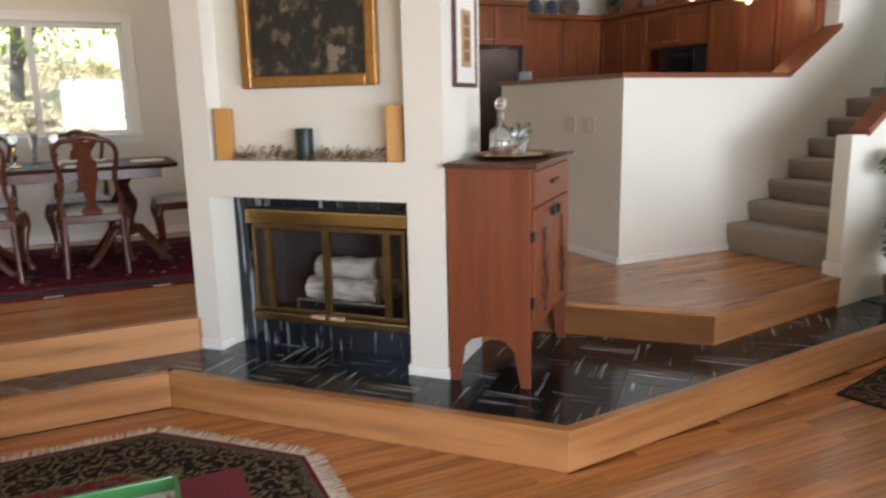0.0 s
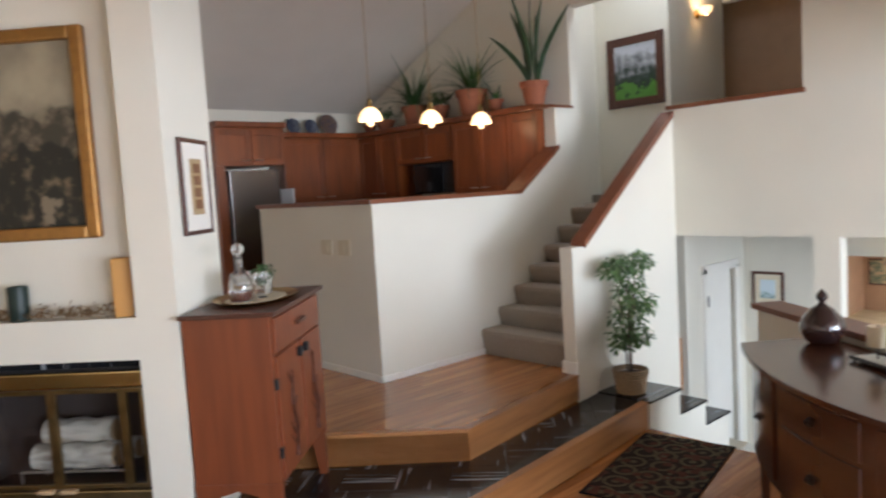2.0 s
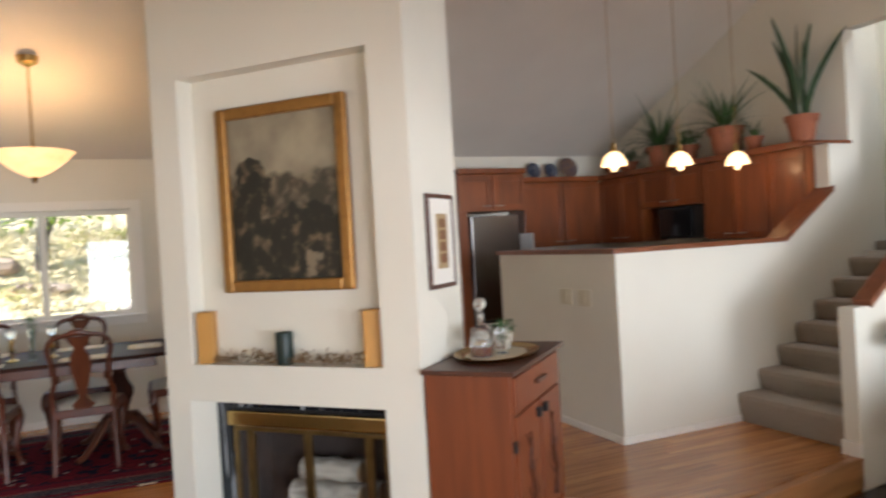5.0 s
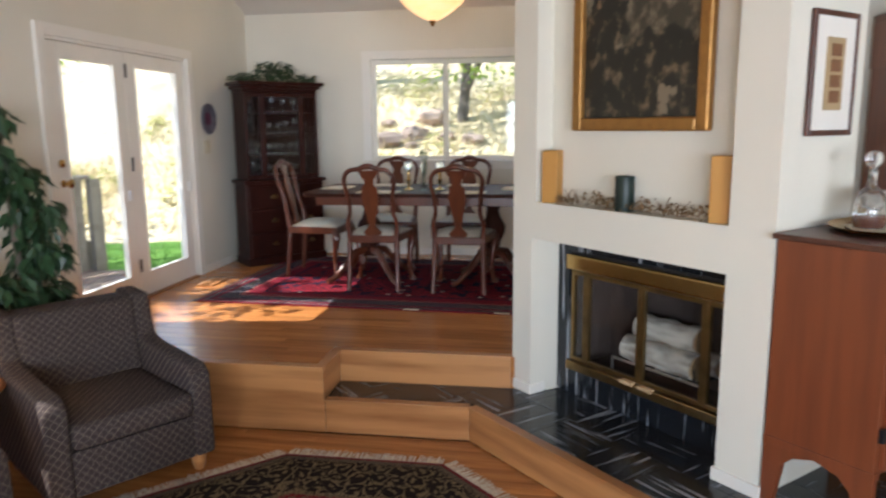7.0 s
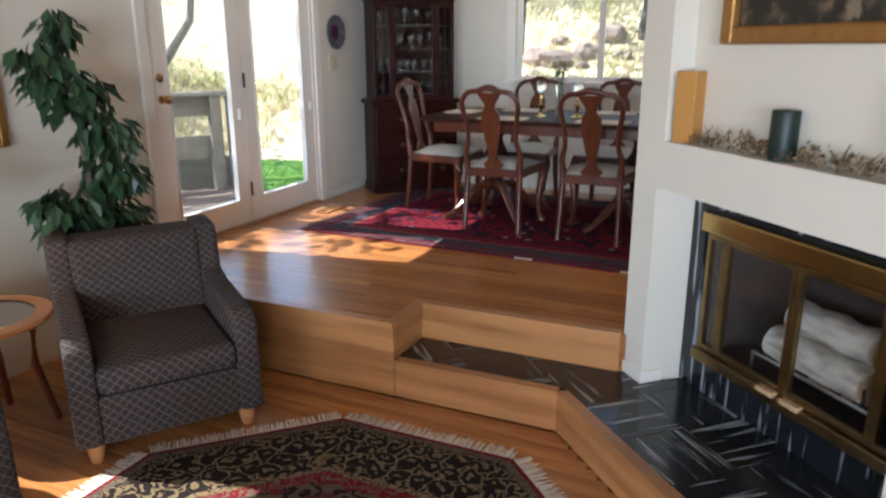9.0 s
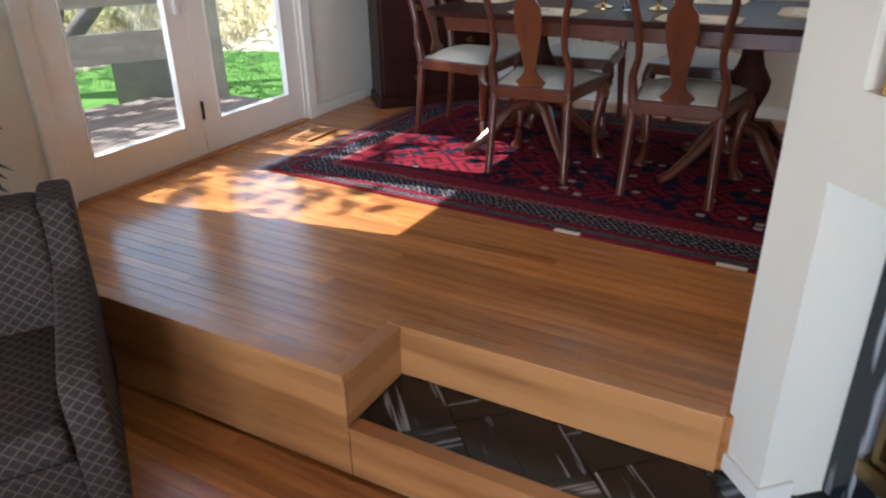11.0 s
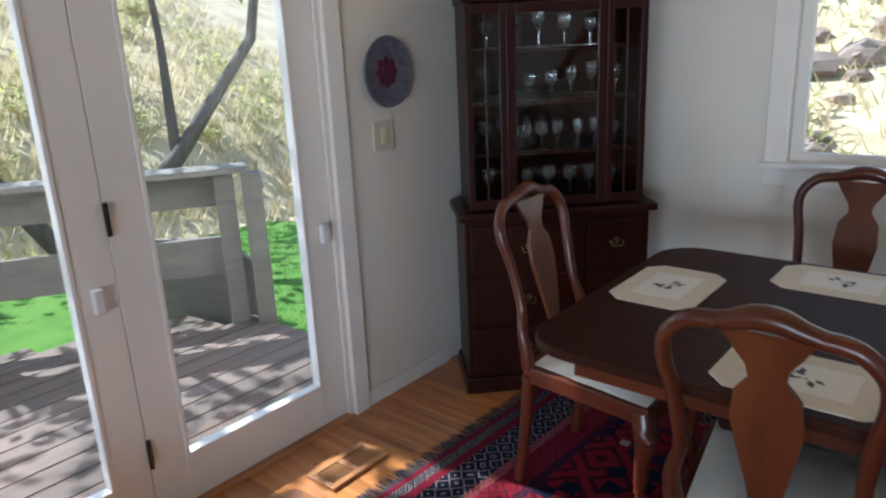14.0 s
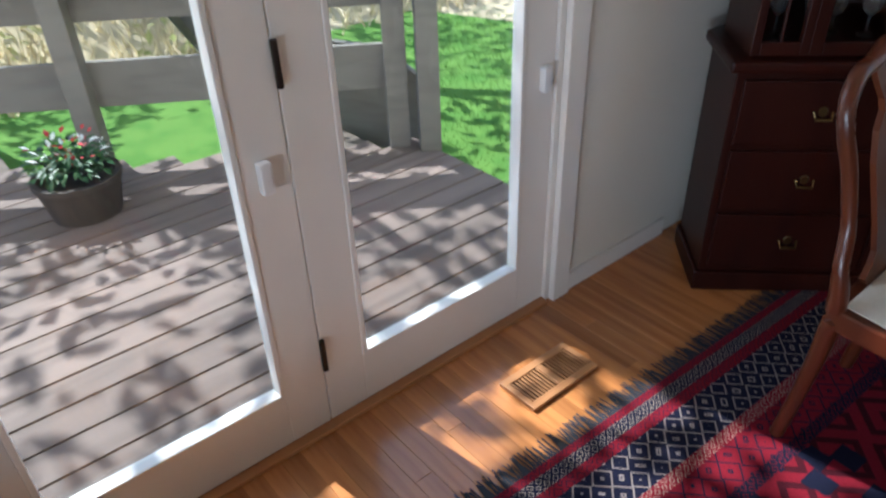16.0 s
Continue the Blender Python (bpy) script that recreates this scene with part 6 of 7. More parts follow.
# wall plate, switch, floor vent
pl = thing("wall_plate", "round blue-grey patterned plate hanging on the wall", "plate", pose(XW + 0.004, 10.05, 1.76, 0, 90, 0))
bm = B()
lathe(bm, [(0.0, 0.0), (0.09, 0.0), (0.140, 0.020), (0.137, 0.027), (0.09, 0.012), (0.0, 0.009)], 36, close=False)
part("dish", bm, material("grey_plate", (0.16, 0.16, 0.19), 0.3, grain=0.8, grain_scale=(30, 30, 30), dark=(0.07, 0.07, 0.10), coat=0.3), pl, smooth=True)
bm = B()
for k in range(8):
    a = k * math.pi / 4
    lathe(bm, [(0.002, 0.0095), (0.020, 0.0105), (0.014, 0.0125)], 8, pose(0.045 * math.cos(a), 0.045 * math.sin(a), 0))
lathe(bm, [(0.03, 0.0095), (0.024, 0.013)], 12)
part("motif", bm, material("plum_glaze", (0.10, 0.02, 0.05), 0.3, grain=0.5), pl, "dark plum flower motif")
switch("almond wall switch beside the french doors", pose(XW, 10.018, 1.51, 0, 0, 90), 0.115, 0.12)
vent = thing("floor_vent", "raised oak floor register with dark slots", "vent", pose(4.24, 9.445, D + 0.002))
VW = material("vent_oak", (0.42, 0.20, 0.075), 0.4, grain=0.6, grain_scale=(30, 4, 30), dark=(0.28, 0.12, 0.04))
for a in ((-0.072, -0.138, -0.047, 0.138), (0.047, -0.138, 0.072, 0.138), (-0.047, -0.138, 0.047, -0.118), (-0.047, 0.118, 0.047, 0.138), (-0.047, -0.01, 0.047, 0.01)):
    box_part("frame_bar", a[0], a[1], 0, a[2], a[3], 0.012, VW, vent, bevel=0.002)
for k in range(18):
    y = -0.112 + k * 0.0125 + (0.0 if k < 9 else 0.012)
    box_part("slat", -0.047, y - 0.0025, 0.0, 0.047, y + 0.0025, 0.009, VW, vent, bevel=0)
box_part("duct", -0.047, -0.118, -0.001, 0.047, 0.118, 0.001, BLACK_METAL, vent, bevel=0)

# ---------------- dining room ----------------
drug = thing("dining_rug", "deep red and navy tribal rug with dark fringe under the table", "rug", pose(6.03, 9.70, D, 0, 0, -2.5))
rw, rh = 3.10, 1.92
bm = B()
box(bm, -rw / 2, -rh / 2, 0.001, rw / 2, rh / 2, 0.010)
NAVY, RD, IV, MAR = (0.010, 0.011, 0.026), (0.165, 0.009, 0.018), (0.32, 0.27, 0.22), (0.045, 0.006, 0.011)
part("woven_field", bm, pattern_rug("tribal_weave", RD, MAR, IV, NAVY, 4.6, rw, rh, [(-1, 0.025, RD, NAVY, 30), (0.025, 0.065, NAVY, IV, 34), (0.065, 0.10, RD, NAVY, 26), (0.10, 0.225, NAVY, (0.24, 0.20, 0.18), 14), (0.225, 0.26, RD, IV, 34), (0.26, 0.36, RD, NAVY, 13), (0.36, 0.395, NAVY, RD, 30)], cut=0.8), drug, bevel=0.002)
bm = B()
rf = random.Random(6)
fringe(bm, (-rw / 2, -rh / 2), (-rw / 2, rh / 2), (-1, 0), 0.07, 330, rf)
fringe(bm, (rw / 2, rh / 2), (rw / 2, -rh / 2), (1, 0), 0.07, 330, rf)
part("fringe", bm, FRINGE_DARK, drug, "short dark wool fringe")["kind"] = "stuff"
for lx in (0.127, 0.778):
    box_part("label", lx - 0.055, -0.975, 0.0105, lx + 0.055, -0.945, 0.012, LINEN, drug, "small white cloth label on the rug's edge", 0)
RZ = D + 0.010

tb = thing("dining_table", "polished dark mahogany dining table on two pedestals", "dining table", pose(6.05, 9.77, RZ))
TW, TD, TH = 1.90, 0.98, 0.775
bm = B()
cr = 0.13
pts = []
for cx, cy, a0 in ((TW / 2 - cr, TD / 2 - cr, 0), (-TW / 2 + cr, TD / 2 - cr, 90), (-TW / 2 + cr, -TD / 2 + cr, 180), (TW / 2 - cr, -TD / 2 + cr, 270)):
    for k in range(7):
        a = radians(a0 + k * 15)
        pts.append((cx + cr * math.cos(a), cy + cr * math.sin(a)))
prism(bm, pts, TH - 0.028, TH)
part("tabletop", bm, TABLETOP, tb, "glossy dark top with rounded corners", bevel=0.008, segs=3)
bm = B()
for a in ((-TW / 2 + 0.12, -TD / 2 + 0.08, TW / 2 - 0.12, -TD / 2 + 0.11), (-TW / 2 + 0.12, TD / 2 - 0.11, TW / 2 - 0.12, TD / 2 - 0.08), (-TW / 2 + 0.12, -TD / 2 + 0.11, -TW / 2 + 0.15, TD / 2 - 0.11), (TW / 2 - 0.15, -TD / 2 + 0.11, TW / 2 - 0.12, TD / 2 - 0.11)):
    box(bm, a[0], a[1], TH - 0.10, a[2], a[3], TH - 0.028)
part("apron", bm, MAHOGANY, tb, bevel=0.003)
for sx in (-0.50, 0.56):
    bm = B()
    lathe(bm, [(0.055, 0.20), (0.075, 0.23), (0.05, 0.27), (0.06, 0.33), (0.095, 0.42), (0.10, 0.47), (0.06, 0.54), (0.045, 0.60), (0.07, 0.64), (0.06, 0.70), (0.09, TH - 0.028)], 20, pose(sx, 0, 0))
    ped = part("pedestal", bm, TABLETOP, tb, "turned baluster pedestal", smooth=True)
    for k in range(4):
        a = math.pi / 4 + k * math.pi / 2
        bm = B()
        p = [(sx + r_ * math.cos(a), r_ * math.sin(a), z) for r_, z in ((0.04, 0.25), (0.14, 0.24), (0.26, 0.12), (0.36, 0.04), (0.42, 0.022))]
        tube(bm, p, [0.036, 0.033, 0.026, 0.022, 0.022], 8)
        foot = part("foot", bm, MAHOGANY, ped, "sabre foot with brass toe", smooth=True)


def limb(bm, pts, radii, seg=10, steps=4):
    """A softly curved limb through points, rounded between them."""
    P = [Vector(p) for p in pts]
    out, rad = [], []
    for i in range(len(P) - 1):
        a, b, c, d = P[max(i - 1, 0)], P[i], P[i + 1], P[min(i + 2, len(P) - 1)]
        for k in range(steps):
            u = k / steps
            out.append(0.5 * (2 * b + (c - a) * u + (2 * a - 5 * b + 4 * c - d) * u * u + (3 * b - a - 3 * c + d) * u ** 3))
            rad.append(radii[i] + (radii[i + 1] - radii[i]) * u)
    tube(bm, out + [P[-1]], rad + [radii[-1]], seg)


def taper_back(bm, narrow=True):
    """Draws the back in towards its top."""
    for v in bm.verts:
        if v.co.z > 0.46:
            if narrow:
                v.co.x *= 1 - 0.13 * min(1.0, (v.co.z - 0.46) / 0.35)
            v.co.z = 0.46 + (v.co.z - 0.46) * 0.91


def dining_chair(m):
    """A Queen Anne side chair; it faces +y, its origin on the floor under the seat's middle."""
    t = thing("dining_chair", "mahogany dining chair with vase splat and cream seat", "dining chair", m, "chairs round the dining table")
    for sx in (-1, 1):
        bm = B()
        limb(bm, [(sx * 0.20, -0.235, 0.0), (sx * 0.195, -0.215, 0.16), (sx * 0.19, -0.20, 0.34), (sx * 0.19, -0.20, 0.46), (sx * 0.202, -0.215, 0.56), (sx * 0.185, -0.235, 0.66), (sx * 0.205, -0.265, 0.80), (sx * 0.225, -0.29, 0.90), (sx * 0.215, -0.305, 0.965), (sx * 0.165, -0.315, 1.012), (sx * 0.10, -0.318, 1.022)],
             [0.018, 0.019, 0.023, 0.023, 0.019, 0.017, 0.018, 0.019, 0.019, 0.02, 0.02])
        taper_back(bm)
        part("back_post", bm, MAHOGANY, t, "curved rear leg running up into the back", smooth=True)
        bm = B()
        limb(bm, [(sx * 0.235, 0.235, 0.0), (sx * 0.235, 0.235, 0.012), (sx * 0.222, 0.222, 0.05), (sx * 0.212, 0.212, 0.14), (sx * 0.222, 0.222, 0.27), (sx * 0.236, 0.235, 0.345), (sx * 0.225, 0.22, 0.42)],
             [0.030, 0.032, 0.019, 0.018, 0.026, 0.036, 0.033])
        part("front_leg", bm, MAHOGANY, t, "cabriole leg with pad foot", smooth=True)
    bm = B()
    prism(bm, [(-0.20, -0.215), (0.20, -0.215), (0.25, 0.245), (0.10, 0.262), (-0.10, 0.262), (-0.25, 0.245)], 0.385, 0.445)
    part("seat_frame", bm, MAHOGANY, t, bevel=0.008)
    bm = B()
    rows = []
    n = 8
    for j in range(n + 1):
        v = j / n
        row = []
        for i in range(n + 1):
            u = i / n * 2 - 1
            w = 0.175 + 0.06 * v
            zz = 0.447 + 0.045 * (1 - abs(u) ** 3.5) * (1 - abs(2 * v - 1) ** 3.5)
            row.append(bm.verts.new((u * w, -0.185 + v * 0.42, zz)))
        rows.append(row)
    for j in range(n):
        for i in range(n):
            bm.faces.new((rows[j][i], rows[j][i + 1], rows[j + 1][i + 1], rows[j + 1][i]))
    ext = [e for e in bm.edges if len(e.link_faces) == 1]
    g = bmesh.ops.extrude_edge_only(bm, edges=ext)
    for v in g["geom"]:
        if isinstance(v, bmesh.types.BMVert):
            v.co.z = 0.425
    part("seat", bm, SEAT, t, "padded cream seat", smooth=True)
    bm = B()
    outline = [(0.05, 0.44), (0.075, 0.47), (0.045, 0.50), (0.027, 0.53), (0.036, 0.60), (0.055, 0.70), (0.068, 0.78), (0.060, 0.86), (0.034, 0.90), (0.038, 0.93), (0.06, 0.965), (0.085, 1.012)]
    f, k = [], []
    for w, z in outline:
        y = -0.195 - 0.115 * max(0, (z - 0.44) / 0.56) ** 1.2
        f.append((bm.verts.new((-w, y + 0.007, z)), bm.verts.new((w, y + 0.007, z))))
        k.append((bm.verts.new((-w, y - 0.007, z)), bm.verts.new((w, y - 0.007, z))))
    for i in range(len(outline) - 1):
        bm.faces.new((f[i][0], f[i][1], f[i + 1][1], f[i + 1][0]))
        bm.faces.new((k[i][1], k[i][0], k[i + 1][0], k[i + 1][1]))
        bm.faces.new((f[i][0], f[i + 1][0], k[i + 1][0], k[i][0]))
        bm.faces.new((f[i + 1][1], f[i][1], k[i][1], k[i + 1][1]))
    bm.faces.new((f[0][0], k[0][0], k[0][1], f[0][1]))
    bm.faces.new((f[-1][1], k[-1][1], k[-1][0], f[-1][0]))
    taper_back(bm, False)
    part("splat", bm, material("splat_wood", (0.115, 0.030, 0.010), 0.3, grain=0.8, grain_scale=(16, 16, 3), detail=6, dark=(0.055, 0.014, 0.006), coat=0.15), t, "vase shaped back splat")
    bm = B()
    pts = [(-0.115, -0.317, 1.020), (-0.07, -0.319, 1.03), (-0.03, -0.32, 1.043), (0, -0.32, 1.046), (0.03, -0.32, 1.043), (0.07, -0.319, 1.03), (0.115, -0.317, 1.020)]
    limb(bm, pts, [0.018, 0.022, 0.026, 0.027, 0.026, 0.022, 0.018])
    taper_back(bm)
    part("crest", bm, MAHOGANY, t, "carved crest rail", smooth=True)
    return t


chair = dining_chair(pose(5.695, 9.505, RZ, 0, 0, 1))
for m in (pose(6.39, 9.475, RZ, 0, 0, -1), pose(5.035, 9.935, RZ, 0, 0, -90), pose(5.60, 10.36, RZ, 0, 0, 180), pose(6.30, 10.36, RZ, 0, 0, 179), pose(7.08, 9.87, RZ, 0, 0, 90)):
    copy_thing(chair, m)

TZ2 = RZ + TH


def placemat(x, y, rot):
    t = thing("placemat", "cream placemat with cut corners on the table", "placemat", pose(x, y, TZ2, 0, 0, rot), "placemats")
    bm = B()
    a, b2, c2 = 0.172, 0.122, 0.042
    prism(bm, [(-a + c2, -b2), (a - c2, -b2), (a, -b2 + c2), (a, b2 - c2), (a - c2, b2), (-a + c2, b2), (-a, b2 - c2), (-a, -b2 + c2)], 0.0005, 0.004)
    part("cloth", bm, LINEN, t, bevel=0.0015)
    bm = B()
    prism(bm, [(-0.10, -0.068), (0.10, -0.068), (0.10, 0.068), (-0.10, 0.068)], 0.004, 0.005)
    part("inset", bm, material("mat_inset", (0.80, 0.77, 0.68), 0.9), t, "paler woven middle")
    bm = B()
    rr = random.Random(3)
    leaves(bm, (0, 0, 0.0062), (0.03, 0.018, 0.0006), 10, 0.03, rr, 0.0)
    for v in bm.verts:
        v.co.z = 0.0058
    part("motif", bm, BLACK_METAL, t, "small dark printed motif")


for x, y, rot in ((5.265, 9.83, 90), (5.72, 9.435, 0), (6.41, 9.435, 0), (5.66, 10.105, 180), (6.34, 10.105, 180), (6.81, 9.80, 90)):
    placemat(x, y, rot)
vs_ = vessel("flower_vase", "tall clear glass vase with white flowers on the table", "vase", pose(6.05, 9.65, TZ2), [(0.035, 0), (0.038, 0.008), (0.018, 0.04), (0.020, 0.12), (0.028, 0.19), (0.034, 0.22)], material("vase_glass", (0.86, 0.90, 0.86), 0.03, trans=0.92))
bm = B()
rr = random.Random(15)
for k in range(12):
    a = rr.uniform(0, 6.28)
    o = rr.uniform(0.02, 0.09)
    tube(bm, [(0, 0, 0.03), (o * 0.2 * math.cos(a), o * 0.2 * math.sin(a), 0.21), (o * math.cos(a), o * math.sin(a), rr.uniform(0.30, 0.40))], 0.0015, 5)
leaves(bm, (0, 0, 0.29), (0.055, 0.055, 0.06), 26, 0.04, rr)
part("stems", bm, LEAF, vs_, "green stems and leaves")
bm = B()
for k in range(13):
    a = rr.uniform(0, 6.28)
    o = rr.uniform(0.02, 0.10)
    c3 = Vector((o * math.cos(a), o * math.sin(a), rr.uniform(0.31, 0.41)))
    for q in range(9):
        b3 = q * 0.7
        d = Vector((math.cos(b3), math.sin(b3), 0.35)) * 0.024
        e = Vector((-math.sin(b3), math.cos(b3), 0)) * 0.008
        bm.faces.new([bm.verts.new(v) for v in (c3, c3 + d * 0.6 + e, c3 + d, c3 + d * 0.6 - e)])
part("petals", bm, material("white_petal", (0.82, 0.80, 0.66), 0.7), vs_, "cream white petals")["kind"] = "stuff"
for x, y in ((5.92, 9.655), (6.18, 9.66)):
    cs = vessel("candlestick", "short brass candlestick with a glass cup", "candlestick", pose(x, y, TZ2), [(0.045, 0), (0.045, 0.008), (0.012, 0.02), (0.01, 0.06), (0.022, 0.08), (0.01, 0.10), (0.012, 0.15), (0.03, 0.165)], BRASS, 16, "table candlesticks")
    bm = B()
    lathe(bm, [(0.018, 0.165), (0.035, 0.19), (0.038, 0.24), (0.035, 0.24), (0.03, 0.19)], 16, close=False)
    part("cup", bm, CRYSTAL, cs, smooth=True)

# corner hutch: a frame whose x runs along its front and y into the corner
HUM = Matrix(((0.651, -0.7071, 0, 4.268), (0.651, 0.7071, 0, 10.155), (0, 0, 1, D), (0, 0, 0, 1)))
hu = thing("corner_hutch", "dark mahogany corner hutch with glazed doors and drawers", "hutch", HUM)
HWD = 0.85


def hutch_plan(inset, depth):
    return [(inset, inset), (HWD - inset, inset), (HWD - inset, 0.30), (HWD / 2 + 0.02, depth), (HWD / 2 - 0.02, depth), (inset, 0.30)]


bm = B()
prism(bm, hutch_plan(0.0, 0.70), 0.075, 0.78)
part("base", bm, HUTCH, hu, bevel=0.004)
bm = B()
prism(bm, hutch_plan(-0.015, 0.70), 0.0, 0.075)
part("plinth", bm, HUTCH, hu, bevel=0.008)
bm = B()
prism(bm, hutch_plan(-0.03, 0.71), 0.78, 0.815)
part("waist_moulding", bm, HUTCH, hu, bevel=0.010)
bm = B()
box(bm, 0.03, 0.03, 0.815, 0.055, 0.30, 1.63)
box(bm, HWD - 0.055, 0.03, 0.815, HWD - 0.03, 0.30, 1.63)
prism(bm, [(0.03, 0.30), (0.05, 0.30), (HWD / 2, 0.665), (HWD - 0.05, 0.30), (HWD - 0.03, 0.30), (HWD / 2 + 0.02, 0.70), (HWD / 2 - 0.02, 0.70)], 0.815, 1.63)
part("upper_case", bm, HUTCH, hu)
for z in (0.825, 1.03, 1.235, 1.44):
    bm = B()
    prism(bm, [(0.056, 0.06), (HWD - 0.056, 0.06), (HWD - 0.056, 0.29), (HWD / 2, 0.655), (0.056, 0.29)], z, z + 0.014)
    part("shelf", bm, HUTCH, hu)
bm = B()
prism(bm, hutch_plan(0.02, 0.70), 1.63, 1.66)
prism(bm, hutch_plan(-0.01, 0.70), 1.66, 1.69)
prism(bm, hutch_plan(-0.04, 0.70), 1.69, 1.725)
part("cornice", bm, HUTCH, hu, bevel=0.006)
for x0, x1 in ((0.03, 0.205), (0.205, 0.645), (0.645, 0.82)):
    bm = B()
    f = 0.028 if x1 - x0 < 0.3 else 0.04
    for a in ((x0, 0.82, x0 + f, 1.625), (x1 - f, 0.82, x1, 1.625), (x0 + f, 0.82, x1 - f, 0.86), (x0 + f, 1.585, x1 - f, 1.625)):
        box(bm, a[0], 0.008, a[1], a[2], 0.032, a[3])
    if x1 - x0 < 0.3:
        box(bm, (x0 + x1) / 2 - 0.004, 0.012, 0.86, (x0 + x1) / 2 + 0.004, 0.028, 1.585)
    dr = part("glazed_door", bm, HUTCH, hu, bevel=0.003)
    pn = box_part("pane", x0 + f, 0.018, 0.86, x1 - f, 0.021, 1.585, GLASS, dr, bevel=0)
    pn.visible_shadow = False
for k in range(3):
    z0 = 0.10 + k * 0.225
    for x0, x1 in ((0.025, 0.55), (0.565, 0.825)):
        dr = box_part("drawer", x0, -0.014, z0, x1, 0.001, z0 + 0.205, HUTCH, hu, bevel=0.005)
        bm = B()
        xm = (x0 + x1) / 2
        lathe(bm, [(0.016, 0), (0.014, 0.003)], 12, pose(xm, -0.014, z0 + 0.11, 90, 0, 0))
        tube(bm, [(xm - 0.03, -0.016, z0 + 0.11), (xm - 0.025, -0.03, z0 + 0.09), (xm + 0.025, -0.03, z0 + 0.09), (xm + 0.03, -0.016, z0 + 0.11)], 0.004, 6)
        part("pull", bm, AGED_BRASS, dr, "small brass bail pull")
rr = random.Random(33)
for z, n in ((0.839, 7), (1.044, 8), (1.249, 7), (1.454, 6)):
    for k in range(n):
        x = 0.09 + (HWD - 0.18) * (k + 0.5) / n
        y = rr.uniform(0.09, 0.18)
        h = rr.uniform(0.10, 0.15)
        w = rr.uniform(0.022, 0.032)
        vessel("hutch_glass", "clear stemmed glass standing on a hutch shelf", "glass", HUM @ pose(x, y, z), [(w * 0.8, 0), (w * 0.8, 0.004), (0.004, 0.01), (0.004, h * 0.45), (w * 0.8, h * 0.6), (w, h * 0.8), (w * 0.9, h)], CRYSTAL, 10, "glassware in the hutch")
gar = thing("hutch_garland", "dark green leafy garland on top of the hutch", "garland", HUM @ pose(0, 0, 1.725))
bm = B()
for c3, sp, n in (((0.12, 0.15, 0.04), (0.14, 0.12, 0.05), 130), ((0.42, 0.12, 0.10), (0.22, 0.13, 0.11), 330), ((0.72, 0.15, 0.04), (0.14, 0.12, 0.05), 130)):
    leaves(bm, c3, sp, n, 0.07, rr, 0.2)
part("foliage", bm, LEAF_DARK, gar)

ch = thing("chandelier", "lit alabaster bowl chandelier on a brass stem", "chandelier", pose(6.13, 9.70, 0))
bm = B()
prof = [(0.03, 2.50), (0.08, 2.52), (0.16, 2.57), (0.225, 2.625), (0.265, 2.67), (0.285, 2.685), (0.27, 2.69), (0.215, 2.64), (0.15, 2.585), (0.03, 2.52)]
lathe(bm, prof, 36, close=False)
part("bowl", bm, ALABASTER, ch, "glowing marbled bowl", smooth=True)
bm = B()
lathe(bm, [(0.002, 2.455), (0.015, 2.465), (0.022, 2.49), (0.035, 2.51)], 14)
part("finial", bm, BRASS, ch, smooth=True)
bm = B()
ctop = zc(9.70)
tube(bm, [(0, 0, 2.51), (0, 0, ctop - 0.03)], 0.008, 8)
lathe(bm, [(0.015, ctop - 0.08), (0.07, ctop - 0.05), (0.075, ctop - 0.002)], 20)
part("stem", bm, BRASS, ch, smooth=True)

# ---------------- outside ----------------
def ground_height(x, y):
    z = 0.02
    if x < 0.3:
        z = max(z, 0.02 + 0.42 * (0.3 - x) * min(1.0, (0.3 - x) / 2.0))
    if y > 13.2:
        z = max(z, 0.02 + 0.42 * (y - 13.2))
    z = min(z, 9.0 + 0.05 * (abs(x) + abs(y)))
    return z + 0.10 * noise.noise(Vector((x * 0.9, y * 0.9, 0))) * min(1.0, max(0, z))


def sheet(name, xs, ys, mat, label, cat, skip):
    bm = B()
    g = [[bm.verts.new((x, y, ground_height(x, y))) for x in xs] for y in ys]
    for j in range(len(ys) - 1):
        for i in range(len(xs) - 1):
            cx, cy = (xs[i] + xs[i + 1]) / 2, (ys[j] + ys[j + 1]) / 2
            if not skip(cx, cy):
                bm.faces.new((g[j][i], g[j][i + 1], g[j + 1][i + 1], g[j + 1][i]))
    loose = [v for v in bm.verts if not v.link_faces]
    for v in loose:
        bm.verts.remove(v)
    return structure(part(name, bm, mat, smooth=True), label, cat)


def spread(a, b, n, far):
    inner = [a + (b - a) * i / n for i in range(n + 1)]
    return [a - far, a - far * 0.4, a - far * 0.12] + inner + [b + far * 0.12, b + far * 0.4, b + far]


inside = lambda x, y: XW - 0.2 < x < 14.8 and -1.5 < y < 11.05
lawn = lambda x, y: -0.4 < x < 9.0 and 10.4 < y < 13.4
xs_, ys_ = spread(-14, 18, 80, 900), spread(-12, 26, 90, 900)
sheet("ground", xs_, ys_, HILL, "dry sunlit hillside rising round the house", "ground", lambda x, y: inside(x, y))
bm = B()
rr = random.Random(71)
prism(bm, [(-0.15, 8.0), (0.6, 7.7), (2.36, 10.40), (9.0, 11.3), (9.0, 13.3), (5.0, 13.6), (2.0, 13.2), (-0.2, 12.4)], 0.0, 0.10)
structure(part("lawn", bm, GRASS), "bright green lawn beside the deck", "lawn")
bm = B()
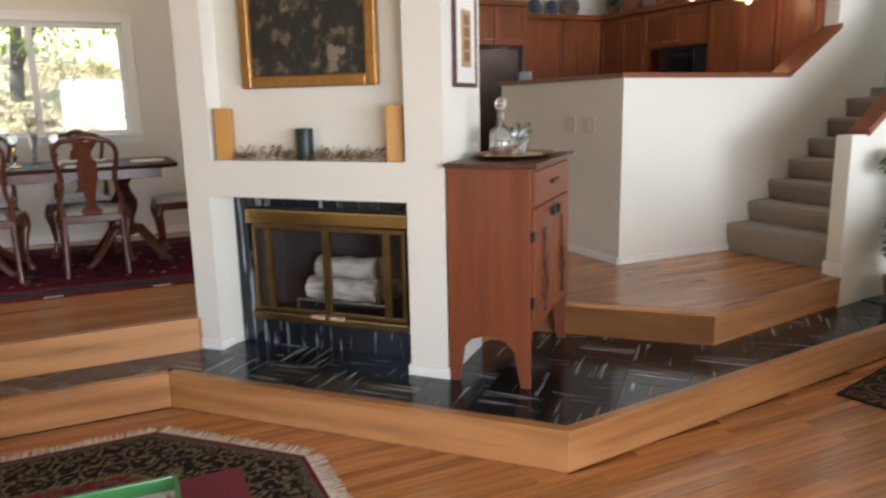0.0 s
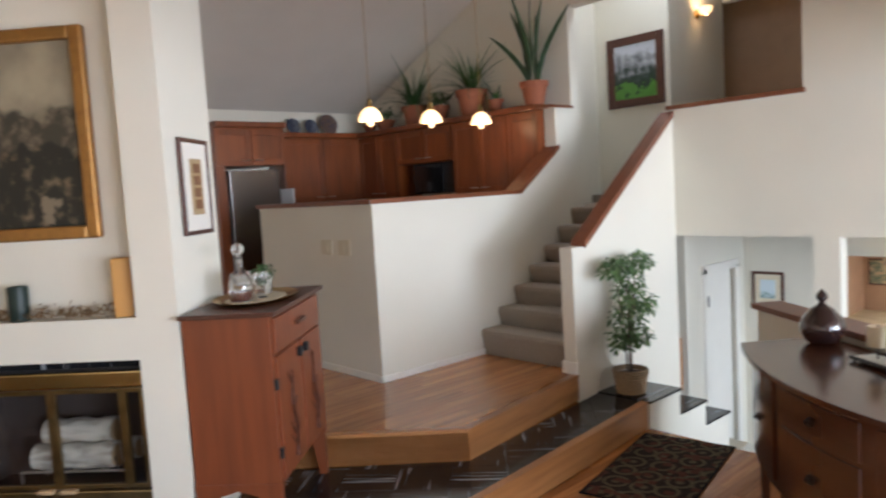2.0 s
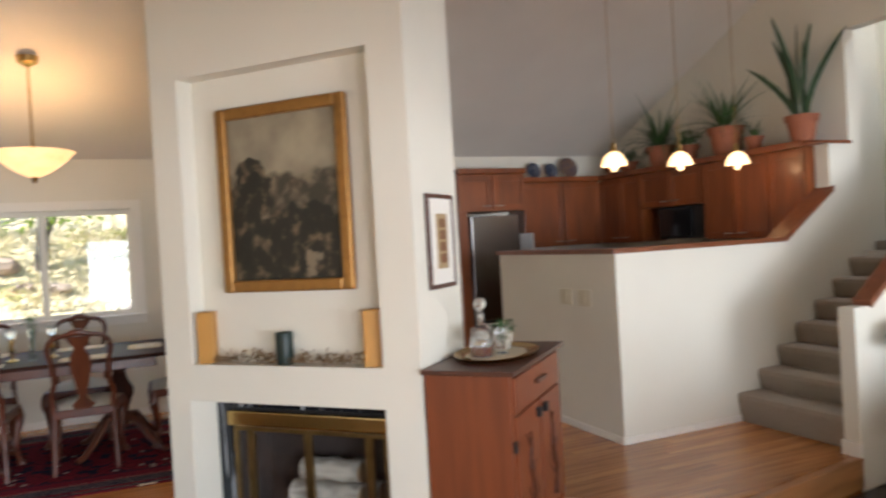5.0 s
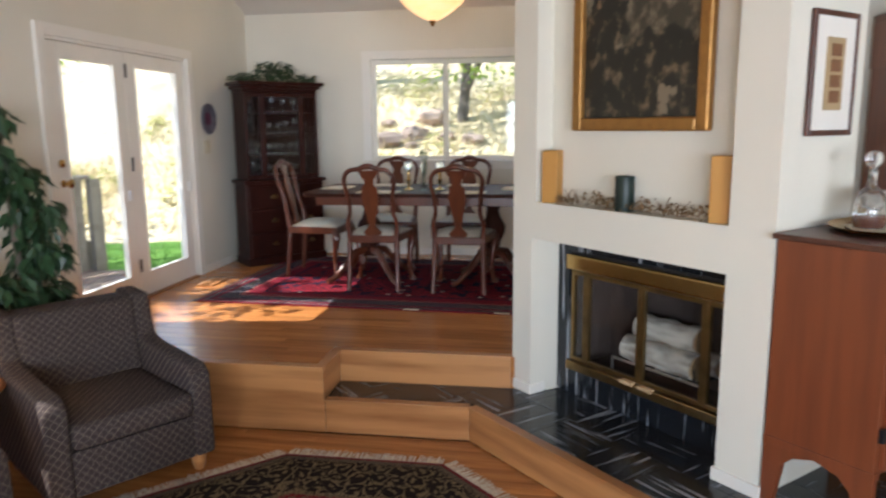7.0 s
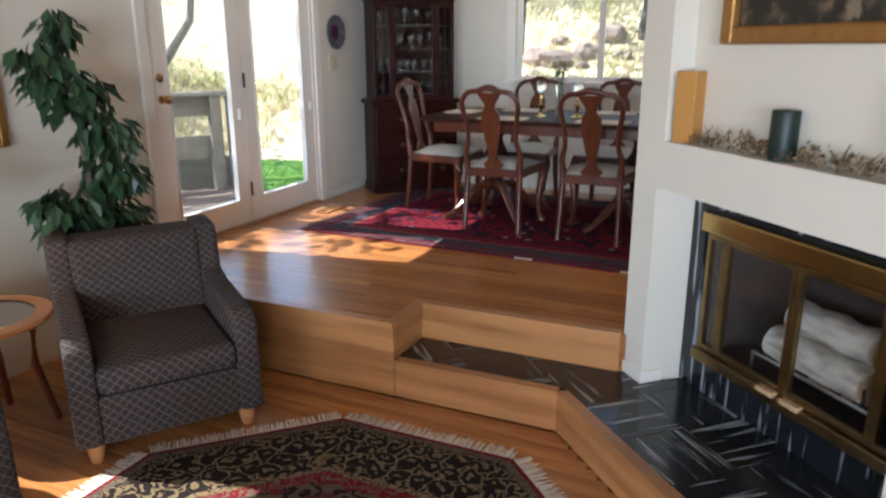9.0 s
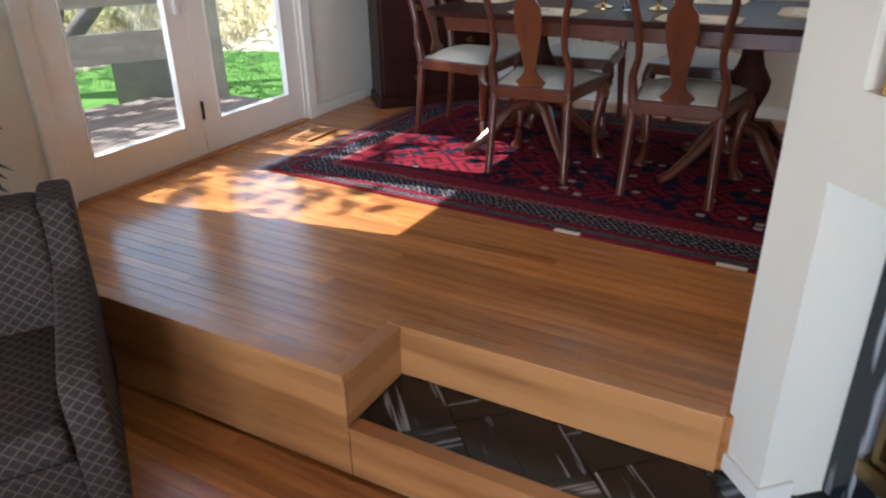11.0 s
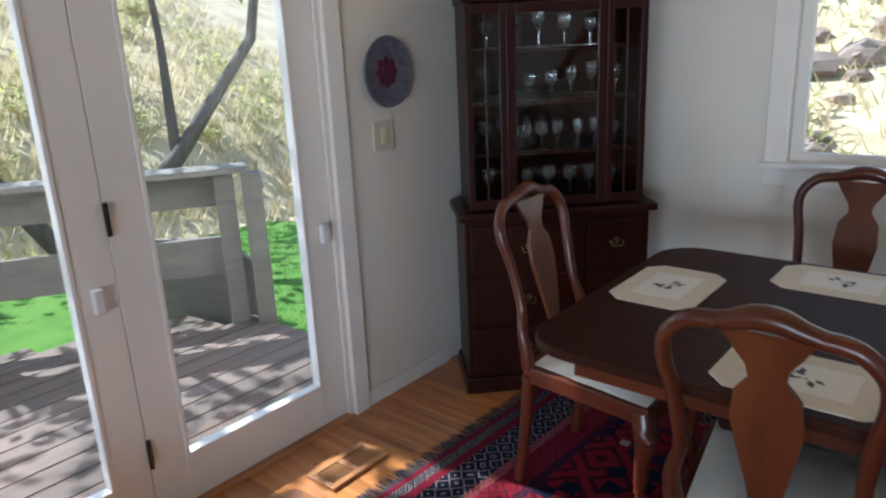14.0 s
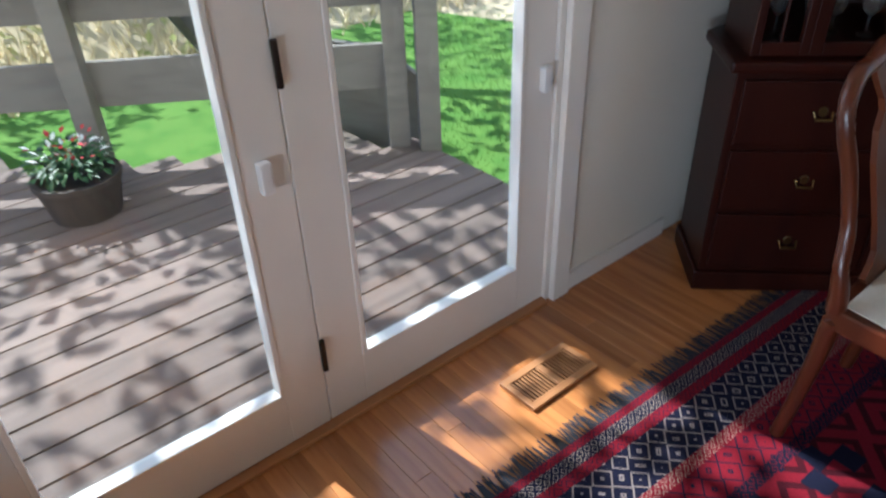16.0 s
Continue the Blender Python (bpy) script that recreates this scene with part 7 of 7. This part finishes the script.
for _ in range(7000):
    x, y = rr.uniform(0.2, 4.2), rr.uniform(10.5, 12.9)
    h = rr.uniform(0.015, 0.035)
    a = rr.uniform(0, 6.28)
    bm.faces.new([bm.verts.new(v) for v in ((x - 0.004, y, 0.10), (x + 0.004, y, 0.10), (x + h * 0.5 * math.cos(a), y + h * 0.5 * math.sin(a), 0.10 + h))])
tagged(part("grass_blades", bm, GRASS), "short green grass blades of the lawn", "grass", kind="stuff")

# deck: boards along y, edge running on the slant
DKZ = 0.27
P1, P2 = Vector((2.42, 10.28)), Vector((1.53, 8.93))
RD_ = (P2 - P1).normalized()
deck = structure(thing("deck", "weathered grey-brown wooden deck in dappled sun", "deck"), "weathered grey-brown wooden deck in dappled sun", "deck")
for k in range(24):
    x0 = XW - T - 0.005 - (k + 1) * 0.142
    if x0 < 0.55:
        break
    ytop = 10.36 if x0 > 2.4 else 10.36 + (x0 - 2.4) * (P1.y - P2.y) / (P1.x - P2.x)
    ytop = max(ytop, 7.2)
    box_part("plank", x0, 5.2, DKZ - 0.03, x0 + 0.130, ytop, DKZ + rr.uniform(-0.001, 0.001), DECK, deck, bevel=0)
bm = B()
box(bm, 0.6, 5.2, -0.05, XW - T - 0.01, 8.6, DKZ - 0.05)
box(bm, 1.9, 8.6, -0.05, XW - T - 0.01, 10.2, DKZ - 0.05)
part("frame", bm, BARK, deck, "dark joists below the boards")

railing = thing("deck_railing", "weathered grey board railing of the deck", "railing")
SN = Vector((-RD_.y, RD_.x))


def rail_post(p, h=0.92):
    bm = B()
    prism(bm, [p + RD_ * a + SN * b for a, b in ((-0.055, -0.055), (0.055, -0.055), (0.055, 0.055), (-0.055, 0.055))], DKZ, DKZ + h)
    part("post", bm, RAIL_WOOD, railing, bevel=0.006)


for k in range(4):
    rail_post(P1 + RD_ * (0.02 + 1.55 * k))
rail_post(P1 + Vector((0.14, 0.07)))
for z0, z1 in ((0.30, 0.53), (0.72, 0.915)):
    bm = B()
    a, b2 = P1 - RD_ * 0.02 - SN * 0.075, P1 + RD_ * 4.9 - SN * 0.075
    prism(bm, [a, b2, b2 + SN * 0.035, a + SN * 0.035], DKZ + z0, DKZ + z1)
    part("board", bm, RAIL_WOOD, railing, bevel=0.004)
bm = B()
a, b2 = P1 - RD_ * 0.12 - SN * 0.11, P1 + RD_ * 4.95 - SN * 0.11
prism(bm, [a, b2, b2 + SN * 0.20, a + SN * 0.20], DKZ + 0.92, DKZ + 0.955)
part("cap_board", bm, RAIL_WOOD, railing, "sunlit flat cap board", bevel=0.004)
pan = thing("stair_panel", "grey painted slanted board beside the deck steps", "panel")
bm = B()
extrude_xz(bm, [(-0.9, 0.0), (0.0, 0.0), (0.0, 0.42), (-0.28, 0.60), (-0.9, 0.60)], 0, 0.04, pose(2.38, 10.50, 0.10, 0, 0, 25))
part("board", bm, RAIL_WOOD, pan)

tub = thing("flower_tub", "round wooden tub of red and white flowers on the deck", "planter", pose(2.0, 8.76, DKZ) @ Matrix.Diagonal((0.88, 0.88, 0.85, 1)))
bm = B()
lathe(bm, [(0.17, 0), (0.21, 0.20), (0.22, 0.20), (0.22, 0.23), (0.19, 0.23), (0.18, 0.18)], 20)
part("tub", bm, material("tub_wood", (0.06, 0.045, 0.036), 0.8, grain=0.7, grain_scale=(30, 30, 3)), tub, smooth=True)
bm = B()
leaves(bm, (0, 0, 0.31), (0.20, 0.20, 0.10), 330, 0.06, rr, 0.1)
part("foliage", bm, LEAF, tub)
for cname, cc, n in (("red_bloom", (0.5, 0.02, 0.03), 26), ("white_bloom", (0.8, 0.8, 0.75), 26)):
    bm = B()
    leaves(bm, (0, 0, 0.37), (0.20, 0.20, 0.07), n, 0.05, rr, -0.5)
    part(cname, bm, material(cname, cc, 0.7), tub)


def tree(label, base, trunk, crown, seed, size=0.10, n=320):
    """Tapered trunk with limbs, and a loose crown of small leaves."""
    r = random.Random(seed)
    t = thing("tree", label, "tree", pose(*base), "trees beyond the deck")
    bm = B()
    for pts, r0 in trunk:
        k = len(pts)
        tube(bm, [Vector(p) + Vector((r.uniform(-0.04, 0.04), r.uniform(-0.04, 0.04), 0)) * (0 < i) for i, p in enumerate(pts)], [r0 * (1 - 0.75 * i / (k - 1)) for i in range(k)], 9)
    part("trunk", bm, material("tree_bark", (0.12, 0.10, 0.095), 0.9, grain=0.7, grain_scale=(12, 12, 3), dark=(0.05, 0.042, 0.04), bump=0.6, bump_scale=20), t, smooth=True)
    bm = B()
    for c3, sp in crown:
        leaves(bm, c3, sp, n, size, r, 0.2)
    part("crown", bm, TREE_LEAF, t, "sparse sunlit green leaves")
    return t


tree("leaning multi-stemmed tree with grey bark behind the deck rail", (0.55, 10.1, 0.05), [
    ([(0, 0, 0), (0.05, 0.25, 0.9), (-0.2, 0.1, 2.0), (-0.3, -0.1, 3.4), (-0.2, -0.5, 5.0)], 0.11),
    ([(0, 0, 0.2), (0.15, 0.9, 1.0), (0.3, 1.6, 1.9), (0.2, 2.1, 3.4)], 0.09),
    ([(0, 0, 0.3), (-0.1, -0.5, 1.2), (0.1, -0.7, 2.4), (0.4, -1.0, 4.2)], 0.08),
    ([(0.1, 0.9, 1.0), (0.0, 1.0, 1.9), (-0.1, 0.9, 3.0)], 0.05)],
    [((0.6, -1.2, 4.3), (1.1, 1.3, 0.7)), ((-0.3, 0.6, 4.2), (1.2, 1.3, 0.8)), ((0.3, 2.3, 3.6), (1.1, 1.0, 0.8)), ((-0.6, -1.0, 5.2), (1.3, 1.5, 0.8)), ((-0.5, 0.2, 2.7), (0.7, 0.9, 0.4)), ((0.2, 1.5, 2.6), (0.7, 0.8, 0.4))], 5, 0.16, 190)
tree("dark forked tree beyond the deck railing", (-0.4, 8.3, 0.2), [
    ([(0, 0, -0.3), (0.05, 0.1, 1.2), (-0.05, 0.3, 2.6), (0.1, 0.4, 4.6)], 0.13),
    ([(0.03, 0.05, 0.6), (0.1, -0.35, 1.6), (0.25, -0.6, 3.0), (0.5, -0.9, 4.6)], 0.10)],
    [((0.5, -0.8, 4.7), (1.2, 1.3, 0.7)), ((0.2, 0.7, 4.6), (1.2, 1.2, 0.7)), ((0.9, 0.0, 4.2), (0.9, 1.3, 0.5)), ((-0.3, 0.5, 3.9), (1.0, 1.4, 0.5)), ((0.2, -0.2, 2.7), (0.8, 1.0, 0.4))], 9, 0.16, 190)
tree("slim tree farther up the slope", (-3.6, 11.8, 1.6), [([(0, 0, -0.4), (0.1, 0.1, 1.6), (0.0, 0.3, 3.6)], 0.10)], [((0, 0.2, 3.4), (1.3, 1.4, 1.1)), ((0.3, -0.9, 2.8), (1.0, 1.0, 0.8)), ((0.4, -1.2, 1.6), (0.9, 0.9, 0.5)), ((0.7, -2.4, 1.7), (0.8, 1.0, 0.5)), ((0.3, 0.5, 1.8), (0.9, 1.0, 0.5)), ((0.8, -3.6, 1.9), (0.8, 0.9, 0.5))], 14, 0.15, 260)
for label, base, seed in (("shady tree on the slope behind the dining window", (5.3, 17.4, 1.7), 31), ("shady tree on the slope behind the dining window", (7.9, 16.9, 1.5), 37), ("shady tree on the slope behind the dining window", (2.6, 19.2, 2.4), 41)):
    tree(label, base, [([(0, 0, -0.4), (0.15, 0.1, 1.2), (0.05, 0.3, 3.2)], 0.13), ([(0.1, 0, 0.6), (0.6, 0.1, 1.6), (0.9, 0.2, 3.0)], 0.08)], [((0, 0.2, 3.0), (1.5, 1.3, 0.9)), ((0.9, -0.5, 2.2), (1.2, 1.0, 0.6)), ((-0.9, 0.0, 1.9), (1.0, 1.0, 0.6)), ((0.2, -0.6, 1.2), (1.2, 0.8, 0.5))], seed, 0.16, 260)
tree("leafy tree beyond the far end of the lawn", (3.4, 16.5, 1.3), [([(0, 0, -0.4), (0.1, 0.1, 1.6), (0.0, 0.3, 3.6)], 0.12)], [((0, 0.2, 3.4), (1.6, 1.4, 1.1)), ((0.9, -0.9, 2.6), (1.2, 1.0, 0.8))], 18, 0.15, 300)

bm = B()
for _ in range(120):
    if rr.random() < 0.6:
        x, y = rr.uniform(-7.0, -0.2), rr.uniform(6.5, 15.5)
    else:
        x, y = rr.uniform(-1, 9), rr.uniform(13.6, 19)
    s_ = rr.uniform(0.2, 0.55)
    leaves(bm, (x, y, ground_height(x, y) + s_ * 0.4), (s_, s_, s_ * 0.7), 70, 0.12, rr, 0.0)
tagged(part("hillside_brush", bm, BRUSH), "scattered dry green and tan brush on the slope", "brush", kind="stuff")
for k in range(34):
    x, y = rr.uniform(3.2, 8.6), rr.uniform(13.6, 17.5)
    s_ = rr.uniform(0.12, 0.34)
    bm = B()
    bmesh.ops.create_icosphere(bm, subdivisions=2, radius=s_)
    for v in bm.verts:
        v.co *= 1 + 0.5 * noise.noise(v.co * 2.2 / s_ + Vector((k, 0, 0)))
        v.co.z *= 0.6
    ob = part("boulder", bm, STONE)
    ob.matrix_basis = pose(x, y, ground_height(x, y) + s_ * 0.1, 0, 0, rr.uniform(0, 360))
    tagged(ob, "rough tan garden boulder on the slope", "rock", "slope boulders")

bm = B()
for _ in range(16000):
    if rr.random() < 0.75:
        x, y = rr.uniform(-7.5, 0.0), rr.uniform(6.0, 15.5)
    else:
        x, y = rr.uniform(-1, 9), rr.uniform(13.5, 19)
    h, a = rr.uniform(0.10, 0.30), rr.uniform(0, 6.28)
    z = ground_height(x, y) - 0.02
    w = 0.016
    bm.faces.new([bm.verts.new(v) for v in ((x - w * math.sin(a), y + w * math.cos(a), z), (x + w * math.sin(a), y - w * math.cos(a), z), (x + h * 0.5 * math.cos(a + 1), y + h * 0.5 * math.sin(a + 1), z + h))])
tagged(part("dry_grass", bm, STRAW), "sunlit straw coloured dry grass on the slope", "grass", kind="stuff")

# ---------------- floor boards and tiles ----------------
def inside_poly(p, poly):
    x, y, odd = p[0], p[1], False
    for (x0, y0), (x1, y1) in zip(poly, poly[1:] + poly[:1]):
        if (y0 > y) != (y1 > y) and x < (x1 - x0) * (y - y0) / (y1 - y0) + x0:
            odd = not odd
    return odd


def span(poly, y):
    """The stretches of a plan polygon along the line y."""
    hits = []
    for (x0, y0), (x1, y1) in zip(poly, poly[1:] + poly[:1]):
        if (y0 > y) != (y1 > y):
            hits.append(x0 + (x1 - x0) * (y - y0) / (y1 - y0))
    hits.sort()
    return list(zip(hits[::2], hits[1::2]))


PLANK_MESH = {}


def plank_mesh(length, w):
    key = (round(length, 2), w)
    if key not in PLANK_MESH:
        bm = B()
        L = key[0]
        e = 0.0007
        lo = [bm.verts.new(p) for p in ((0, 0, -0.012), (L, 0, -0.012), (L, w, -0.012), (0, w, -0.012))]
        mi = [bm.verts.new(p) for p in ((0, 0, -e), (L, 0, -e), (L, w, -e), (0, w, -e))]
        hi = [bm.verts.new(p) for p in ((e, e, 0), (L - e, e, 0), (L - e, w - e, 0), (e, w - e, 0))]
        for a, b in ((lo, mi), (mi, hi)):
            for i in range(4):
                bm.faces.new((a[i], a[(i + 1) % 4], b[(i + 1) % 4], b[i]))
        bm.faces.new(hi)
        bmesh.ops.recalc_face_normals(bm, faces=bm.faces[:])
        me = bpy.data.meshes.new("plank")
        bm.to_mesh(me)
        bm.free()
        me.materials.append(OAK)
        PLANK_MESH[key] = me
    return PLANK_MESH[key]


def lay_floor(parent, poly, z, singles, seed):
    """Oak strips along x over a plan polygon; singles picks the strips that are parts of their own."""
    r = random.Random(seed)
    w, gap = 0.0572, 0.0005
    ys = [p[1] for p in poly]
    y = min(ys)
    verts, faces = [], []
    while y < max(ys) - 0.005:
        wy = min(w, max(ys) - y)
        for x0, x1 in span(poly, y + wy / 2):
            x = x0
            first = True
            while x < x1 - 0.01:
                ln = r.choice((0.6, 0.8, 1.0, 1.2, 1.4)) * (r.uniform(0.3, 1.0) if first else 1.0)
                first = False
                ln = min(ln, x1 - x)
                if x1 - x - ln < 0.12:
                    ln = x1 - x
                if singles(x + ln / 2, y) and wy == w:
                    ob = new("plank", plank_mesh(ln, w - gap))
                    ob.location = (x, y, z)
                    ob.scale = ((ln - gap) / round(ln, 2), 1, 1)
                    ob.parent = parent
                else:
                    b = len(verts)
                    e = 0.0007
                    X0, X1, Y0, Y1 = x, x + ln - gap, y, y + wy - gap
                    verts += [(X0, Y0, z - e), (X1, Y0, z - e), (X1, Y1, z - e), (X0, Y1, z - e), (X0 + e, Y0 + e, z), (X1 - e, Y0 + e, z), (X1 - e, Y1 - e, z), (X0 + e, Y1 - e, z)]
                    faces += [(b + 4, b + 5, b + 6, b + 7), (b, b + 1, b + 5, b + 4), (b + 1, b + 2, b + 6, b + 5), (b + 2, b + 3, b + 7, b + 6), (b + 3, b, b + 4, b + 7)]
                x += ln
        y += w
    me = bpy.data.meshes.new("plank_rest")
    me.from_pydata(verts, [], faces)
    me.materials.append(OAK)
    ob = new("plank_rest", me)
    ob.parent = parent
    tagged(ob, kind="stuff")


lay_floor(floor_up, [(XW, 7.525), (5.84, 7.525), (5.84, 7.84), (6.885, 7.84), (7.29, 8.26), (8.37, 7.135), (KC0[0] + 0.03, KC0[1] + 0.04), (KC[0] + 0.015, KC[1] + 0.05), (10.8, 6.705), (10.96, 6.705), (10.96, HW), (9.80, HW), (9.80, YN), (XW, YN)], D, lambda x, y: x < 6.9 and 7.5 < y < 9.45, 3)
lay_floor(floor, [(XW, YS), (XF, YS), (XF, 6.22), (8.16, 5.93), (6.70, 7.47), (XW, 7.47)], 0.0, lambda x, y: 4.6 < x < 9.6 and 5.2 < y < 7.49, 5)

# slate tiles on the hearth, set square to the fireplace, grain turned from tile to tile
HP = [(5.885, 7.80), (5.885, 7.545), (6.705, 7.545), (8.155, 6.0), (11.02, 6.29), (11.02, 6.645), (9.50, 6.46), (8.70, 7.25), (7.95, 7.9), (6.93, 7.80)]
TILE = 0.305
TILE_MESH = {}
ca, sa = FD.x, FD.y


def clip(poly, a, b, c):
    """Keeps the side of a plan polygon where a x + b y <= c."""
    out = []
    for p, q in zip(poly, poly[1:] + poly[:1]):
        dp, dq = a * p[0] + b * p[1] - c, a * q[0] + b * q[1] - c
        if dp <= 0:
            out.append(p)
        if dp * dq < 0:
            f = dp / (dp - dq)
            out.append((p[0] + (q[0] - p[0]) * f, p[1] + (q[1] - p[1]) * f))
    return out


for i in range(-14, 16):
    for j in range(-14, 16):
        c0 = Vector((7.0, 7.2)) + Vector((ca, sa)) * (i * TILE) + Vector((-sa, ca)) * (j * TILE)
        loc = [(p[0] - c0.x, p[1] - c0.y) for p in HP]
        loc = [(x * ca + y * sa, -x * sa + y * ca) for x, y in loc]
        g = 0.0012
        for a, b, cc in ((1, 0, TILE - g), (-1, 0, -g), (0, 1, TILE - g), (0, -1, -g)):
            loc = clip(loc, a, b, cc) if loc else loc
        if len(loc) < 3:
            continue
        area2 = abs(sum(p[0] * q[1] - q[0] * p[1] for p, q in zip(loc, loc[1:] + loc[:1])))
        if area2 < 0.002:
            continue
        turn = (i + j) % 2
        if turn:
            loc = [(y, -x) for x, y in loc]
        full = area2 > 2 * (TILE - 2 * g) ** 2 - 1e-4
        key = (turn, "full") if full else None
        if key is None or key not in TILE_MESH:
            bm = B()
            if sum(p[0] * q[1] - q[0] * p[1] for p, q in zip(loc, loc[1:] + loc[:1])) < 0:
                loc = loc[::-1]
            mx = sum(p[0] for p in loc) / len(loc)
            my = sum(p[1] for p in loc) / len(loc)
            e = 0.006
            lo = [bm.verts.new((x, y, -0.008)) for x, y in loc]
            mi = [bm.verts.new((x, y, -0.0012)) for x, y in loc]
            hi = [bm.verts.new((x + (mx - x) * e, y + (my - y) * e, 0)) for x, y in loc]
            n = len(loc)
            for a, b in ((lo, mi), (mi, hi)):
                for k in range(n):
                    bm.faces.new((a[k], a[(k + 1) % n], b[(k + 1) % n], b[k]))
            bm.faces.new(hi)
            me = bpy.data.meshes.new("tile")
            bm.to_mesh(me)
            bm.free()
            me.materials.append(SLATE)
            if key:
                TILE_MESH[key] = me
        else:
            me = TILE_MESH[key]
        ob = new("tile", me)
        ob.parent = hearth
        ob.matrix_basis = Matrix.Translation((c0.x, c0.y, S)) @ Matrix.Rotation(math.atan2(sa, ca) + (math.pi / 2 if turn else 0), 4, "Z")
